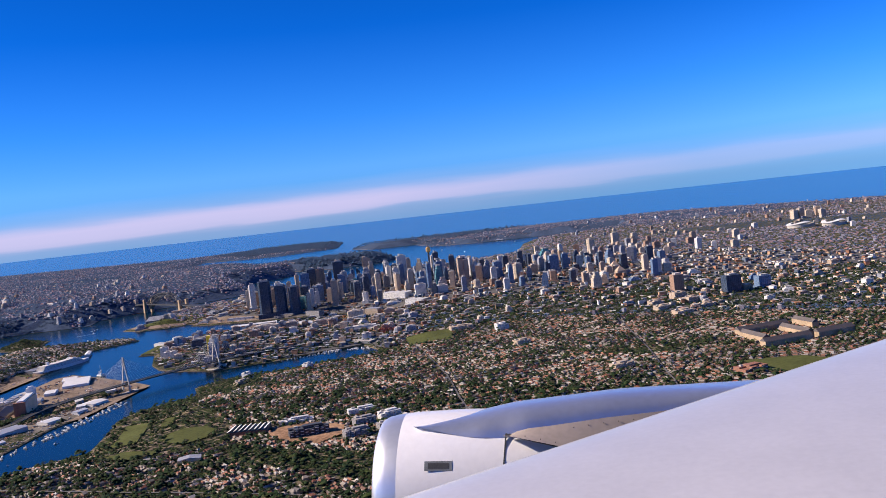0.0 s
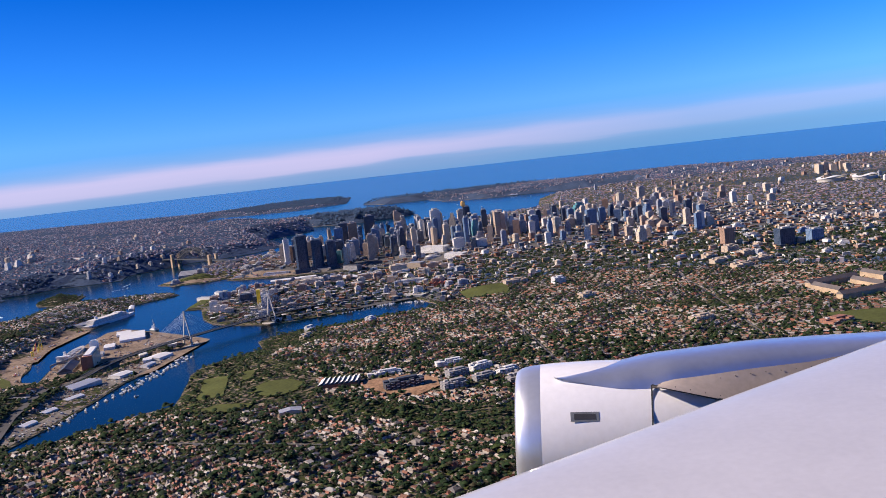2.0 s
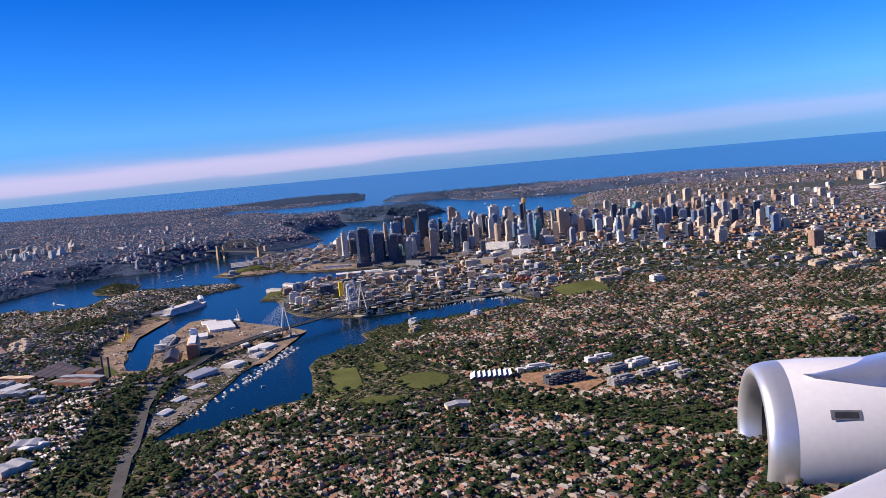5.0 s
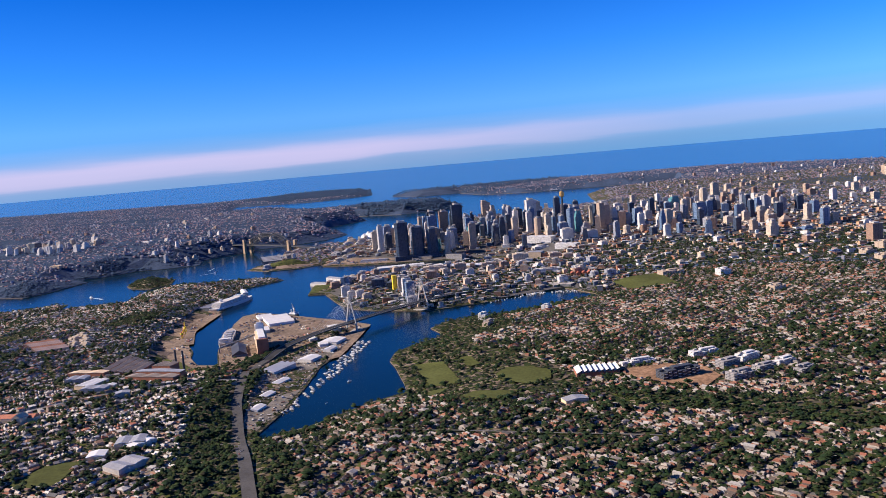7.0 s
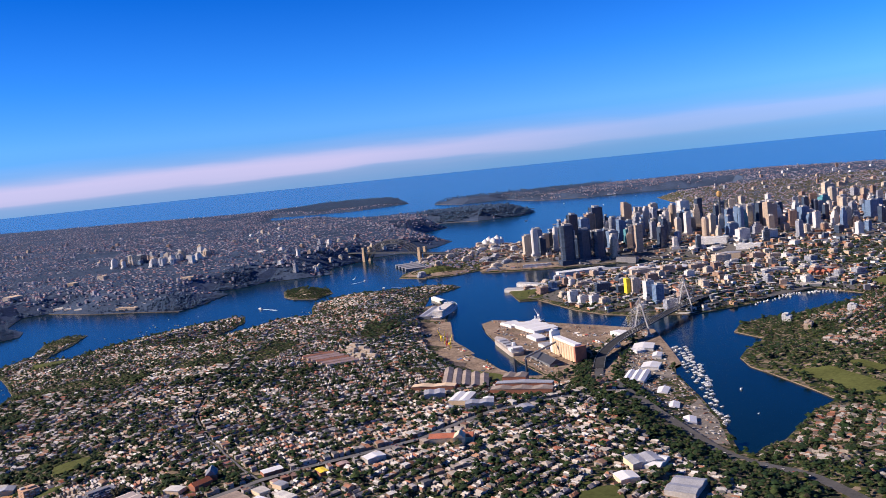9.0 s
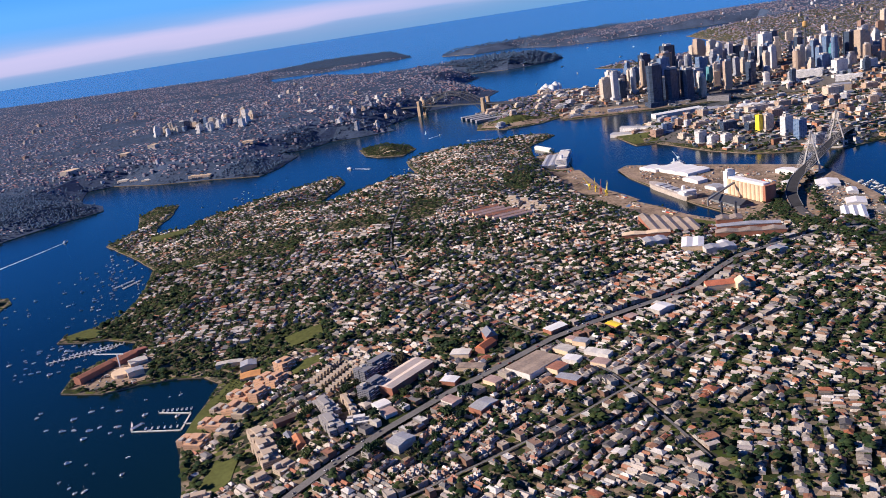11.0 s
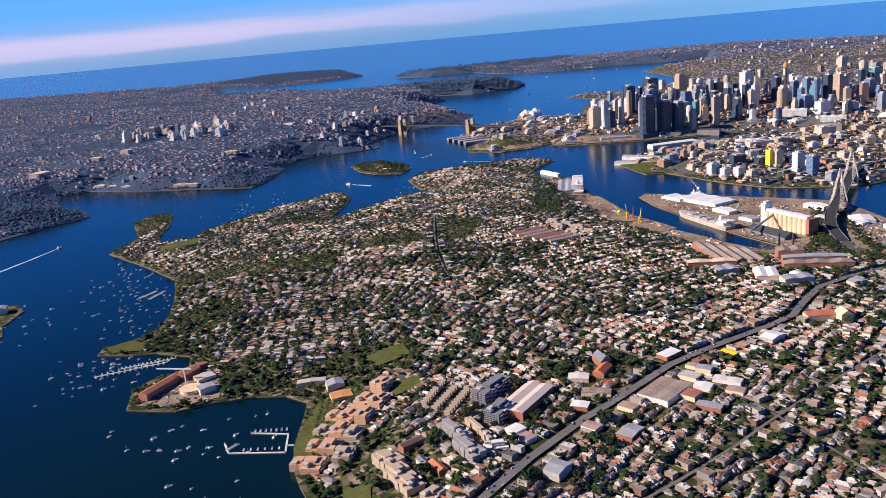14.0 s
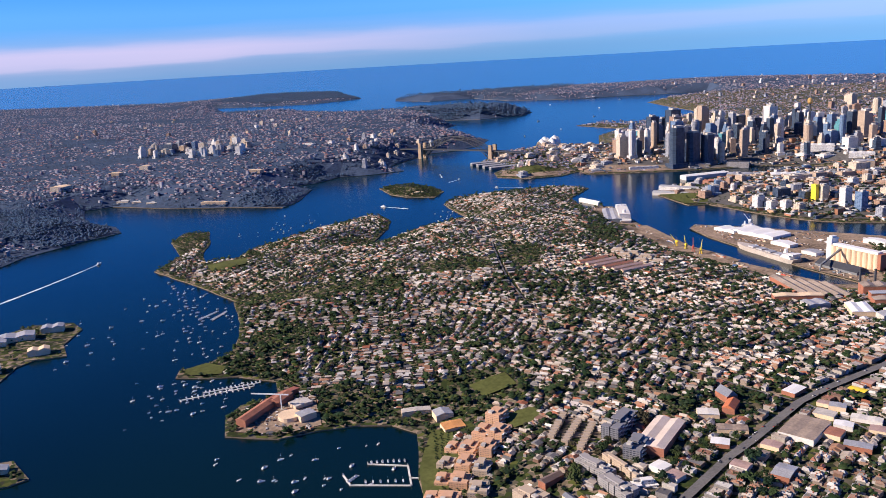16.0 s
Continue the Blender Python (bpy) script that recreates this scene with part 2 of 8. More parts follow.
def ground_material():
    """Suburb ground: yards, grass, paths and bare patches in small cells, mixed by noise."""
    m = bpy.data.materials.new("suburb_ground")
    m.use_nodes = True
    n, l = m.node_tree.nodes, m.node_tree.links
    b = n["Principled BSDF"]
    b.inputs["Roughness"].default_value = 0.9
    b.inputs["Specular IOR Level"].default_value = 0.05
    pos = n.new("ShaderNodeNewGeometry").outputs["Position"]
    v = n.new("ShaderNodeTexVoronoi")
    v.inputs["Scale"].default_value = 1.6
    l.new(pos, v.inputs["Vector"])
    sep = n.new("ShaderNodeSeparateColor")
    l.new(v.outputs["Color"], sep.inputs[0])
    r = n.new("ShaderNodeValToRGB")
    r.color_ramp.interpolation = "CONSTANT"
    cols = [(0.0312, 0.0416, 0.0156), (0.13, 0.111, 0.0858), (0.0442, 0.0624, 0.0182), (0.27, 0.21, 0.155), (0.039, 0.039, 0.0312), (0.091, 0.101, 0.0286), (0.195, 0.15, 0.111)]
    el = r.color_ramp.elements
    el[0].color = (*cols[0], 1)
    el[1].position, el[1].color = 1 / 7, (*cols[1], 1)
    for i, c in enumerate(cols[2:], 2):
        el.new(i / 7).color = (*c, 1)
    l.new(sep.outputs[0], r.inputs[0])
    no = n.new("ShaderNodeTexNoise")
    no.inputs["Scale"].default_value, no.inputs["Detail"].default_value = 0.35, 6
    l.new(pos, no.inputs["Vector"])
    mx = n.new("ShaderNodeMix")
    mx.data_type = "RGBA"
    mx.inputs[7].default_value = (0.022, 0.03, 0.012, 1)
    some = n.new("ShaderNodeMapRange")
    some.inputs[1].default_value, some.inputs[2].default_value = 0.4, 0.75
    l.new(no.outputs[0], some.inputs[0])
    l.new(some.outputs[0], mx.inputs[0])
    l.new(r.outputs[0], mx.inputs[6])
    l.new(mx.outputs[2], b.inputs["Base Color"])
    return m


def water_material():
    m = bpy.data.materials.new("harbour_water")
    m.use_nodes = True
    n, l = m.node_tree.nodes, m.node_tree.links
    b = n["Principled BSDF"]
    b.inputs["Base Color"].default_value = (0.003, 0.022, 0.042, 1)
    b.inputs["Roughness"].default_value = 0.16
    b.inputs["IOR"].default_value = 1.33
    pos = n.new("ShaderNodeNewGeometry").outputs["Position"]
    no, no2 = n.new("ShaderNodeTexNoise"), n.new("ShaderNodeTexNoise")
    no.inputs["Scale"].default_value, no.inputs["Detail"].default_value = 1.6, 4
    no2.inputs["Scale"].default_value, no2.inputs["Detail"].default_value = 0.02, 3
    l.new(pos, no.inputs["Vector"])
    l.new(pos, no2.inputs["Vector"])
    tone = n.new("ShaderNodeMix")
    tone.data_type = "RGBA"
    tone.inputs[6].default_value, tone.inputs[7].default_value = (0.0007, 0.0058, 0.006, 1), (0.0026, 0.0145, 0.0155, 1)
    l.new(no2.outputs[0], tone.inputs[0])
    # the base colour grows bluer with y, from the harbour to the ocean past the heads
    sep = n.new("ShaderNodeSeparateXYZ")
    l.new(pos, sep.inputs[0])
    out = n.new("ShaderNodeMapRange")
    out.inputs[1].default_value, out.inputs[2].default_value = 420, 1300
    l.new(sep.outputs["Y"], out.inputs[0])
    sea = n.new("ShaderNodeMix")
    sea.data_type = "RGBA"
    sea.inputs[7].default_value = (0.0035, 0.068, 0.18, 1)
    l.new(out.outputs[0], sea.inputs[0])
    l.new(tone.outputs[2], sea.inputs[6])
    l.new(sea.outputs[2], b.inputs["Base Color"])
    b.inputs["Roughness"].default_value = 0.2
    b.inputs["Specular IOR Level"].default_value = 0.4
    bp = n.new("ShaderNodeBump")
    bp.inputs["Strength"].default_value, bp.inputs["Distance"].default_value = 0.008, 0.1
    l.new(no.outputs[0], bp.inputs["Height"])
    l.new(bp.outputs[0], b.inputs["Normal"])
    return m


M_GROUND = ground_material()
M_WATER = water_material()


def facade_material(name, wall, glass, bay=0.35, storey=0.36, share=0.6, rough=0.3):
    """Walls with rows of windows: wall and glass alternate by storey and by bay."""
    m = bpy.data.materials.new(name)
    m.use_nodes = True
    n, l = m.node_tree.nodes, m.node_tree.links
    b = n["Principled BSDF"]
    tc = n.new("ShaderNodeTexCoord").outputs["Object"]
    sep = n.new("ShaderNodeSeparateXYZ")
    l.new(tc, sep.inputs[0])

    def node(op, a, c=None):
        q = n.new("ShaderNodeMath")
        q.operation = op
        for i, x in enumerate((a, c)):
            if x is not None:
                if isinstance(x, (int, float)):
                    q.inputs[i].default_value = x
                else:
                    l.new(x, q.inputs[i])
        return q.outputs[0]

    across = node("ADD", sep.outputs["X"], sep.outputs["Y"])
    up = node("LESS_THAN", node("FRACT", node("DIVIDE", sep.outputs["Z"], storey)), share)
    side = node("LESS_THAN", node("FRACT", node("DIVIDE", across, bay)), 0.5 + share * 0.5)
    win = node("MULTIPLY", up, side)
    nrm = n.new("ShaderNodeNewGeometry").outputs["Normal"]
    sz = n.new("ShaderNodeSeparateXYZ")
    l.new(nrm, sz.inputs[0])
    wall_only = node("LESS_THAN", node("ABSOLUTE", sz.outputs["Z"]), 0.5)
    win = node("MULTIPLY", win, wall_only)
    no = n.new("ShaderNodeTexNoise")
    no.inputs["Scale"].default_value, no.inputs["Detail"].default_value = 1.2, 4
    l.new(tc, no.inputs["Vector"])
    mw = n.new("ShaderNodeMix")
    mw.data_type = "RGBA"
    mw.inputs[6].default_value = (*[c * 0.75 for c in wall], 1)
    mw.inputs[7].default_value = (*wall, 1)
    l.new(no.outputs[0], mw.inputs[0])
    mx = n.new("ShaderNodeMix")
    mx.data_type = "RGBA"
    l.new(win, mx.inputs[0])
    l.new(mw.outputs[2], mx.inputs[6])
    # blinds and dark rooms: no two panes alike
    pick = n.new("ShaderNodeTexWhiteNoise")
    pick.noise_dimensions = "2D"
    at = n.new("ShaderNodeCombineXYZ")
    l.new(node("FLOOR", node("DIVIDE", sep.outputs["Z"], storey)), at.inputs[0])
    l.new(node("FLOOR", node("DIVIDE", across, bay)), at.inputs[1])
    l.new(at.outputs[0], pick.inputs["Vector"])
    pane = n.new("ShaderNodeMix")
    pane.data_type = "RGBA"
    pane.inputs[6].default_value = (*[c * 0.7 for c in glass], 1)
    pane.inputs[7].default_value = (*[c * 0.55 + w * 0.45 for c, w in zip(glass, wall)], 1)
    l.new(pick.outputs["Value"], pane.inputs[0])
    l.new(pane.outputs[2], mx.inputs[7])
    l.new(mx.outputs[2], b.inputs["Base Color"])
    rr = n.new("ShaderNodeMapRange")
    rr.inputs[3].default_value, rr.inputs[4].default_value = 0.7, 0.12 if rough < 0.4 else rough
    l.new(win, rr.inputs[0])
    l.new(rr.outputs[0], b.inputs["Roughness"])
    return m


F_STONE = facade_material("sandstone_office_facade", (0.48, 0.36, 0.26), (0.2, 0.18, 0.17), 0.6, 0.4, 0.45)
F_CREAM = facade_material("cream_concrete_facade", (0.6, 0.5, 0.38), (0.2, 0.19, 0.19), 0.7, 0.4, 0.4)
F_WHITE = facade_material("white_concrete_facade", (0.68, 0.65, 0.61), (0.3, 0.31, 0.34), 0.6, 0.45, 0.4)
F_DARK = facade_material("dark_glass_curtain_wall", (0.06, 0.085, 0.135), (0.03, 0.05, 0.085), 0.8, 0.42, 0.75)
F_BLUE = facade_material("blue_glass_curtain_wall", (0.17, 0.24, 0.36), (0.07, 0.13, 0.23), 0.8, 0.42, 0.65)
F_GREY = facade_material("grey_concrete_facade", (0.33, 0.34, 0.38), (0.1, 0.12, 0.16), 0.7, 0.4, 0.5)
F_BROWN = facade_material("brown_brick_facade", (0.36, 0.23, 0.16), (0.14, 0.11, 0.1), 0.7, 0.4, 0.45)
F_TEAL = facade_material("teal_glass_curtain_wall", (0.12, 0.32, 0.36), (0.06, 0.2, 0.24), 0.8, 0.42, 0.65)

# ---------------------------------------------------------------- helpers for building
class Shape:
    """Collects boxes, prisms and faces, and turns them into one mesh."""

    def __init__(self):
        self.v, self.f, self.m = [], [], []

    def face(self, pts, mat=0):
        k = len(self.v)
        self.v += [tuple(p) for p in pts]
        self.f.append(tuple(range(k, k + len(pts))))
        self.m.append(mat)

    def prism(self, ring, z0, z1, mat=0, top=None, cap=True):
        """An upright prism over the ring of (x, y); top: the ring at its upper end, if another."""
        top = top or ring
        k, n = len(self.v), len(ring)
        self.v += [(x, y, z0) for x, y in ring] + [(x, y, z1) for x, y in top]
        for i in range(n):
            j = (i + 1) % n
            self.f.append((k + i, k + j, k + n + j, k + n + i))
            self.m.append(mat)
        if cap:
            self.f += [tuple(range(k + n, k + 2 * n)), tuple(range(k + n - 1, k - 1, -1))]
            self.m += [mat, mat]
        return self

    def box(self, x, y, z0, w, d, h, mat=0, turn=0.0):
        c, s = math.cos(radians(turn)), math.sin(radians(turn))
        ring = [(x + c * a - s * b, y + s * a + c * b) for a, b in ((-w / 2, -d / 2), (w / 2, -d / 2), (w / 2, d / 2), (-w / 2, d / 2))]
        return self.prism(ring, z0, z0 + h, mat)

    def beam(self, a, b, w, h=None, mat=0):
        """A straight bar of rectangular section from a to b."""
        a, b = Vector(a), Vector(b)
        d = (b - a).normalized()
        side = d.cross(Vector((0, 0, 1)))
        side = side.normalized() if side.length > 1e-4 else Vector((1, 0, 0))
        up = side.cross(d)
        h = h or w
        k = len(self.v)
        for p in (a, b):
            for s, u in ((-1, -1), (1, -1), (1, 1), (-1, 1)):
                self.v.append(tuple(p + side * s * w / 2 + up * u * h / 2))
        for i in range(4):
            j = (i + 1) % 4
            self.f.append((k + i, k + j, k + 4 + j, k + 4 + i))
            self.m.append(mat)
        self.f += [(k + 3, k + 2, k + 1, k), (k + 4, k + 5, k + 6, k + 7)]
        self.m += [mat, mat]
        return self

    def gable(self, x, y, z0, w, d, h, rise, turn=0.0, over=0.06, mat=0):
        """A gabled roof whose ridge runs along its depth d."""
        c, s = math.cos(radians(turn)), math.sin(radians(turn))
        w, d = w / 2 + over, d / 2 + over
        pts = [(-w, -d, 0), (w, -d, 0), (w, d, 0), (-w, d, 0), (0, -d, rise), (0, d, rise)]
        k = len(self.v)
        self.v += [(x + c * a - s * b, y + s * a + c * b, z0 + h + e) for a, b, e in pts]
        self.f += [(k, k + 3, k + 2, k + 1), (k + 1, k + 2, k + 5, k + 4), (k + 3, k, k + 4, k + 5), (k, k + 1, k + 4), (k + 2, k + 3, k + 5)]
        self.m += [mat] * 5
        return self

    def mesh(self, name, mats):
        me = bpy.data.meshes.new(name)
        me.from_pydata(self.v, [], self.f)
        for m in mats if isinstance(mats, (list, tuple)) else [mats]:
            me.materials.append(m)
        me.polygons.foreach_set("material_index", self.m)
        me.update()
        return me


def circle(x, y, r, n=12, start=0.0):
    return [(x + r * math.cos(start + 2 * math.pi * i / n), y + r * math.sin(start + 2 * math.pi * i / n)) for i in range(n)]


def part(name, shape, mats, parent=None, label=""):
    ob = new(name, shape.mesh(name, mats) if isinstance(shape, Shape) else shape)
    ob.parent = parent
    return tagged(ob, label) if label else ob


def thing(name, label, category, m=None, group=""):
    ob = new(name)
    ob.empty_display_size = 0.2
    if m is not None:
        ob.matrix_world = m
    return tagged(ob, label, category, group)


def arrays_mesh(name, verts, faces, mats, index=None):
    """A mesh from arrays: verts (n, 3), faces (m, k) of one size k."""
    me = bpy.data.meshes.new(name)
    nv, (nf, k) = len(verts), faces.shape
    me.vertices.add(nv)
    me.vertices.foreach_set("co", np.ascontiguousarray(verts, dtype=np.float32).ravel())
    me.loops.add(nf * k)
    me.loops.foreach_set("vertex_index", np.ascontiguousarray(faces, dtype=np.int32).ravel())
    me.polygons.add(nf)
    me.polygons.foreach_set("loop_start", np.arange(0, nf * k, k, dtype=np.int32))
    for m in mats:
        me.materials.append(m)
    if index is not None:
        me.polygons.foreach_set("material_index", np.ascontiguousarray(index, dtype=np.int32))
    me.update(calc_edges=True)
    me.shade_flat()
    return me


rng = np.random.default_rng(7)


# ---------------------------------------------------------------- shores
def rounded(points, step=4.0, jag=0.5, closed=False):
    """A shoreline through the points, with more points between and a slightly ragged edge."""
    out = []
    n = len(points)
    for i in range(n if closed else n - 1):
        a, b = Vector(points[i]), Vector(points[(i + 1) % n])
        k = max(1, min(12, int((b - a).length / step)))
        for j in range(k):
            p = a.lerp(b, j / k)
            if j:
                q = noise.noise_vector(Vector((p.x * 0.31, p.y * 0.31, 3.0)))
                p = p + Vector((q.x, q.y)) * jag
            out.append((p.x, p.y))
    if not closed:
        out.append(tuple(points[-1]))
    return out


IRON_COVE = [(-400, -100), (-330, 60), (-262, 190), (-214, 280), (-194, 322), (-189, 345), (-190.2, 357), (-193.3, 363.6), (-197.3, 372.4), (-199.1, 380.3), (-199.4, 387), (-200.2, 395.2), (-204.5, 398.3), (-210, 398.7), (-216.9, 397.2), (-222.8, 394.8), (-232.3, 396.5), (-234.2, 403.4), (-233, 409), (-227, 413), (-229, 420), (-237.1, 423.1), (-242.8, 422.9), (-250.1, 423.9), (-250.6, 427.8), (-245.8, 431.5), (-242.5, 437.5), (-243.7, 447.8), (-246.2, 457.9), (-253.1, 477.2), (-265.4, 490.9), (-279, 504.4), (-287.5, 513)]
BIRCHGROVE = [(-285.7, 532), (-297, 555), (-297, 569), (-287.5, 570), (-281.4, 550), (-278.8, 533), (-274.2, 522.3), (-265.2, 525.8), (-263.2, 539.5), (-256.1, 550.9), (-247.1, 567.8), (-238.9, 576.3), (-232.6, 585.7), (-225.8, 588.6), (-220, 573.9), (-219.8, 561.5), (-223.3, 537.9), (-216.1, 546.7), (-206.2, 563.3), (-197, 566.2), (-189.2, 567.4), (-197.4, 591.9), (-201.1, 605.4), (-196.6, 617.6), (-185.7, 624.4), (-173.3, 628.1), (-157.9, 635.7), (-147.9, 635.8), (-138.7, 626.6), (-149.3, 604.1), (-146.5, 580), (-142, 584.4), (-136, 582)]
WHITE_BAY = [(-132.5, 546), (-131, 532.7), (-127.5, 514.2), (-123.5, 500.8), (-117.2, 493), (-111, 484), (-107, 475), (-101, 467.4), (-94.8, 466.5), (-102.3, 482.1), (-109.1, 501.3), (-116.2, 523.8), (-118.4, 536.7), (-115.7, 542.1), (-97.6, 531.8), (-77.2, 519.8), (-66, 511)]
ROZELLE_BAY = [(-63.1, 489.2), (-62.5, 473.9), (-63.3, 461), (-60.8, 444.3), (-58.6, 425.7), (-58.7, 416.4), (-58.6, 409), (-56.4, 406.7), (-53.8, 410.4), (-49.7, 413.4), (-44.7, 421.9), (-40.6, 429.2), (-34.5, 435.7), (-36.8, 442.6), (-42.4, 457.1), (-45.7, 464.2), (-46.4, 473.2), (-43.4, 481), (-36.4, 492), (-42.6, 502.4), (-39.4, 511.4), (-31.4, 518.3), (-21, 522.1), (-14.2, 527.8), (-6.2, 533.5), (0.1, 537.8), (7.2, 546.4), (-4.5, 561.4), (-12.5, 558), (-21.3, 553.7), (-29, 541.7), (-41.7, 534.9), (-49.4, 531), (-62.9, 534), (-70, 536), (-78.1, 541), (-87.5, 552.1), (-101.2, 577), (-108.7, 577)]
DARLING_HARBOUR = [(-115.2, 603.6), (-111.1, 616.6), (-89.9, 629.9), (-72, 640.6), (-50.8, 649), (-23.8, 646), (-18, 653), (-45.9, 664.7), (-67.6, 663), (-91.6, 662.1), (-117.8, 663.8), (-133.3, 667.4), (-135.7, 678), (-145.7, 666.1), (-160.9, 662.1), (-176.6, 671.1), (-177.5, 686.9), (-172.6, 699.6), (-185.4, 727.1), (-176.8, 754.1), (-172.6, 777.7), (-155.7, 773.1), (-150.3, 789), (-143.7, 812.2), (-132.2, 799.9), (-130.3, 779.8), (-111.7, 771.3), (-101, 840), (-78.2, 880.7), (-105.7, 921.3), (-86, 935.4), (-60, 915), (10, 977), (1.4, 1058), (-3.9, 1144), (32.4, 1162), (81.3, 1205), (93, 1273)]
OCEAN_SIDE = [(46, 1270), (-6.5, 1273), (-74, 1266), (-139, 1292), (-180, 1390), (-239, 1373), (-289, 1433), (-291, 1464), (-180, 1478), (-107, 1520), (-30, 1500), (25, 1470), (100, 1455), (177, 1420), (294, 1290), (378, 1230), (520, 1170), (800, 1080), (1400, 900), (2600, 600), (2600, -100)]
NORTH_SIDE = [(-2600, 470), (-900, 430), (-560, 455), (-420, 500), (-375, 512), (-344, 528), (-343.4, 540.7), (-337.5, 552.9), (-332.6, 564.5), (-324, 577), (-331.4, 589.5), (-350, 603), (-363.7, 632.9), (-353.8, 640), (-323, 627.6), (-295, 623), (-270, 616), (-266, 631.6), (-266, 662.8), (-279.9, 674), (-267.4, 682.6), (-258.6, 701), (-243.8, 702), (-225, 712), (-234.7, 734), (-226.6, 755.8), (-217, 782), (-200.5, 793), (-182, 817), (-175.8, 850), (-197.8, 894), (-220.4, 924), (-199.6, 984), (-225.6, 1049), (-178.4, 1031), (-138.6, 1051), (-126.8, 1087), (-147.4, 1136), (-194, 1191), (-245.8, 1223), (-275, 1190), (-304, 1169), (-392, 1241), (-394, 1320)]
MANLY_SIDE = [(-486, 1290), (-559, 1500), (-481, 1480), (-409, 1470), (-350.8, 1552), (-421, 1792), (-528, 1880), (-620, 1820), (-702, 1702), (-907, 1780), (-1090, 1862), (-2600, 2400)]
GOAT_ISLAND = [(-232.7, 655), (-225.7, 661), (-209, 654), (-201.7, 637), (-205.2, 623), (-217.7, 626.5), (-226, 636.3)]
COCKATOO_ISLAND = [(-322, 436), (-312, 450), (-303.6, 455.6), (-299.2, 463), (-289.6, 463.9), (-284.9, 458.5), (-284.2, 447.3), (-279.7, 439.6), (-286, 437.6), (-287.8, 433.8), (-286.9, 425.6), (-300, 420), (-318, 424)]
SNAPPER_ISLAND = [(-270, 389), (-265, 390.6), (-259.2, 384.3), (-261.5, 382.1), (-268, 381)]
SOUTH = rounded(IRON_COVE + BIRCHGROVE, 4, 0.5)[:-1] + rounded([BIRCHGROVE[-1]] + WHITE_BAY, 4, 0.08)[:-1] + rounded([WHITE_BAY[-1]] + ROZELLE_BAY + DARLING_HARBOUR, 4, 0.2)[:-1] + rounded([DARLING_HARBOUR[-1]] + OCEAN_SIDE, 25, 5)
NORTH = rounded(NORTH_SIDE, 8, 1.0)[:-1] + rounded([NORTH_SIDE[-1]] + MANLY_SIDE, 25, 6)
LANDS = {"south": np.array(SOUTH), "north": np.array(NORTH), "goat": np.array(rounded(GOAT_ISLAND, 3, 0.5, True)), "cockatoo": np.array(rounded(COCKATOO_ISLAND, 3, 0.2, True)), "snapper": np.array(rounded(SNAPPER_ISLAND, 2, 0.2, True))}


def inside(poly, p):
    """Which of the points p (n, 2) lie in the polygon."""
    poly = np.asarray(poly, float)
    x, y = p[:, 0], p[:, 1]
    if len(p) == 1:
        (x0, y0), (x1, y1) = poly.T, np.roll(poly, -1, 0).T
        with np.errstate(divide="ignore", invalid="ignore"):
            c = ((y0 > y) != (y1 > y)) & (x < (x1 - x0) * (y - y0) / (y1 - y0) + x0)
        return np.array([c.sum() % 2 == 1])
    res = np.zeros(len(p), bool)
    a, b = poly, np.roll(poly, -1, 0)
    for (x0, y0), (x1, y1) in zip(a, b):
        if y0 != y1:
            c = (y0 > y) != (y1 > y)
            res ^= c & (x < (x1 - x0) * (y - y0) / (y1 - y0) + x0)
    return res


def shore_distance(poly, p):
    d = np.full(len(p), 1e9)
    a, b = np.asarray(poly, float), np.roll(poly, -1, 0)
    if len(p) == 1:
        u = b - a
        t = np.clip(((p - a) * u).sum(1) / np.maximum((u * u).sum(1), 1e-9), 0, 1)
        return np.sqrt(((p - a - t[:, None] * u) ** 2).sum(1).min(keepdims=True))
    for (x0, y0), (x1, y1) in zip(a, b):
        ux, uy = x1 - x0, y1 - y0
        q = ux * ux + uy * uy
        t = np.clip(((p[:, 0] - x0) * ux + (p[:, 1] - y0) * uy) / max(q, 1e-9), 0, 1)
        d = np.minimum(d, (p[:, 0] - x0 - t * ux) ** 2 + (p[:, 1] - y0 - t * uy) ** 2)
    return np.sqrt(d)


def path_distance(line, p):
    d = np.full(len(p), 1e9)
    for (x0, y0), (x1, y1) in zip(line[:-1], line[1:]):
        ux, uy = x1 - x0, y1 - y0
        t = np.clip(((p[:, 0] - x0) * ux + (p[:, 1] - y0) * uy) / max(ux * ux + uy * uy, 1e-9), 0, 1)
        d = np.minimum(d, (p[:, 0] - x0 - t * ux) ** 2 + (p[:, 1] - y0 - t * uy) ** 2)
    return np.sqrt(d)


# hills: x, y, radius, height; they fade out towards the shore
HILLS = [(-172, 500, 55, 4.2), (-150, 400, 60, 2.6), (-190, 575, 35, 3.0), (-272, 545, 25, 1.5), (-90, 400, 60, 2.2), (30, 380, 80, 2.2), (40, 500, 70, 2.0), (-40, 740, 60, 2.5), (60, 720, 90, 4.0), (200, 800, 200, 6.0), (120, 1400, 300, 7.0), (500, 1200, 400, 7.0), (-300, 780, 90, 6.5), (-420, 900, 260, 8.0), (-250, 960, 90, 5.0), (-170, 1080, 60, 2.6), (-480, 1700, 130, 3.8), (-900, 1200, 500, 9.0), (-340, 620, 60, 3.5), (-216, 640, 14, 2.5), (-70, 590, 30, 1.5), (-230, 1430, 120, 2.8)]


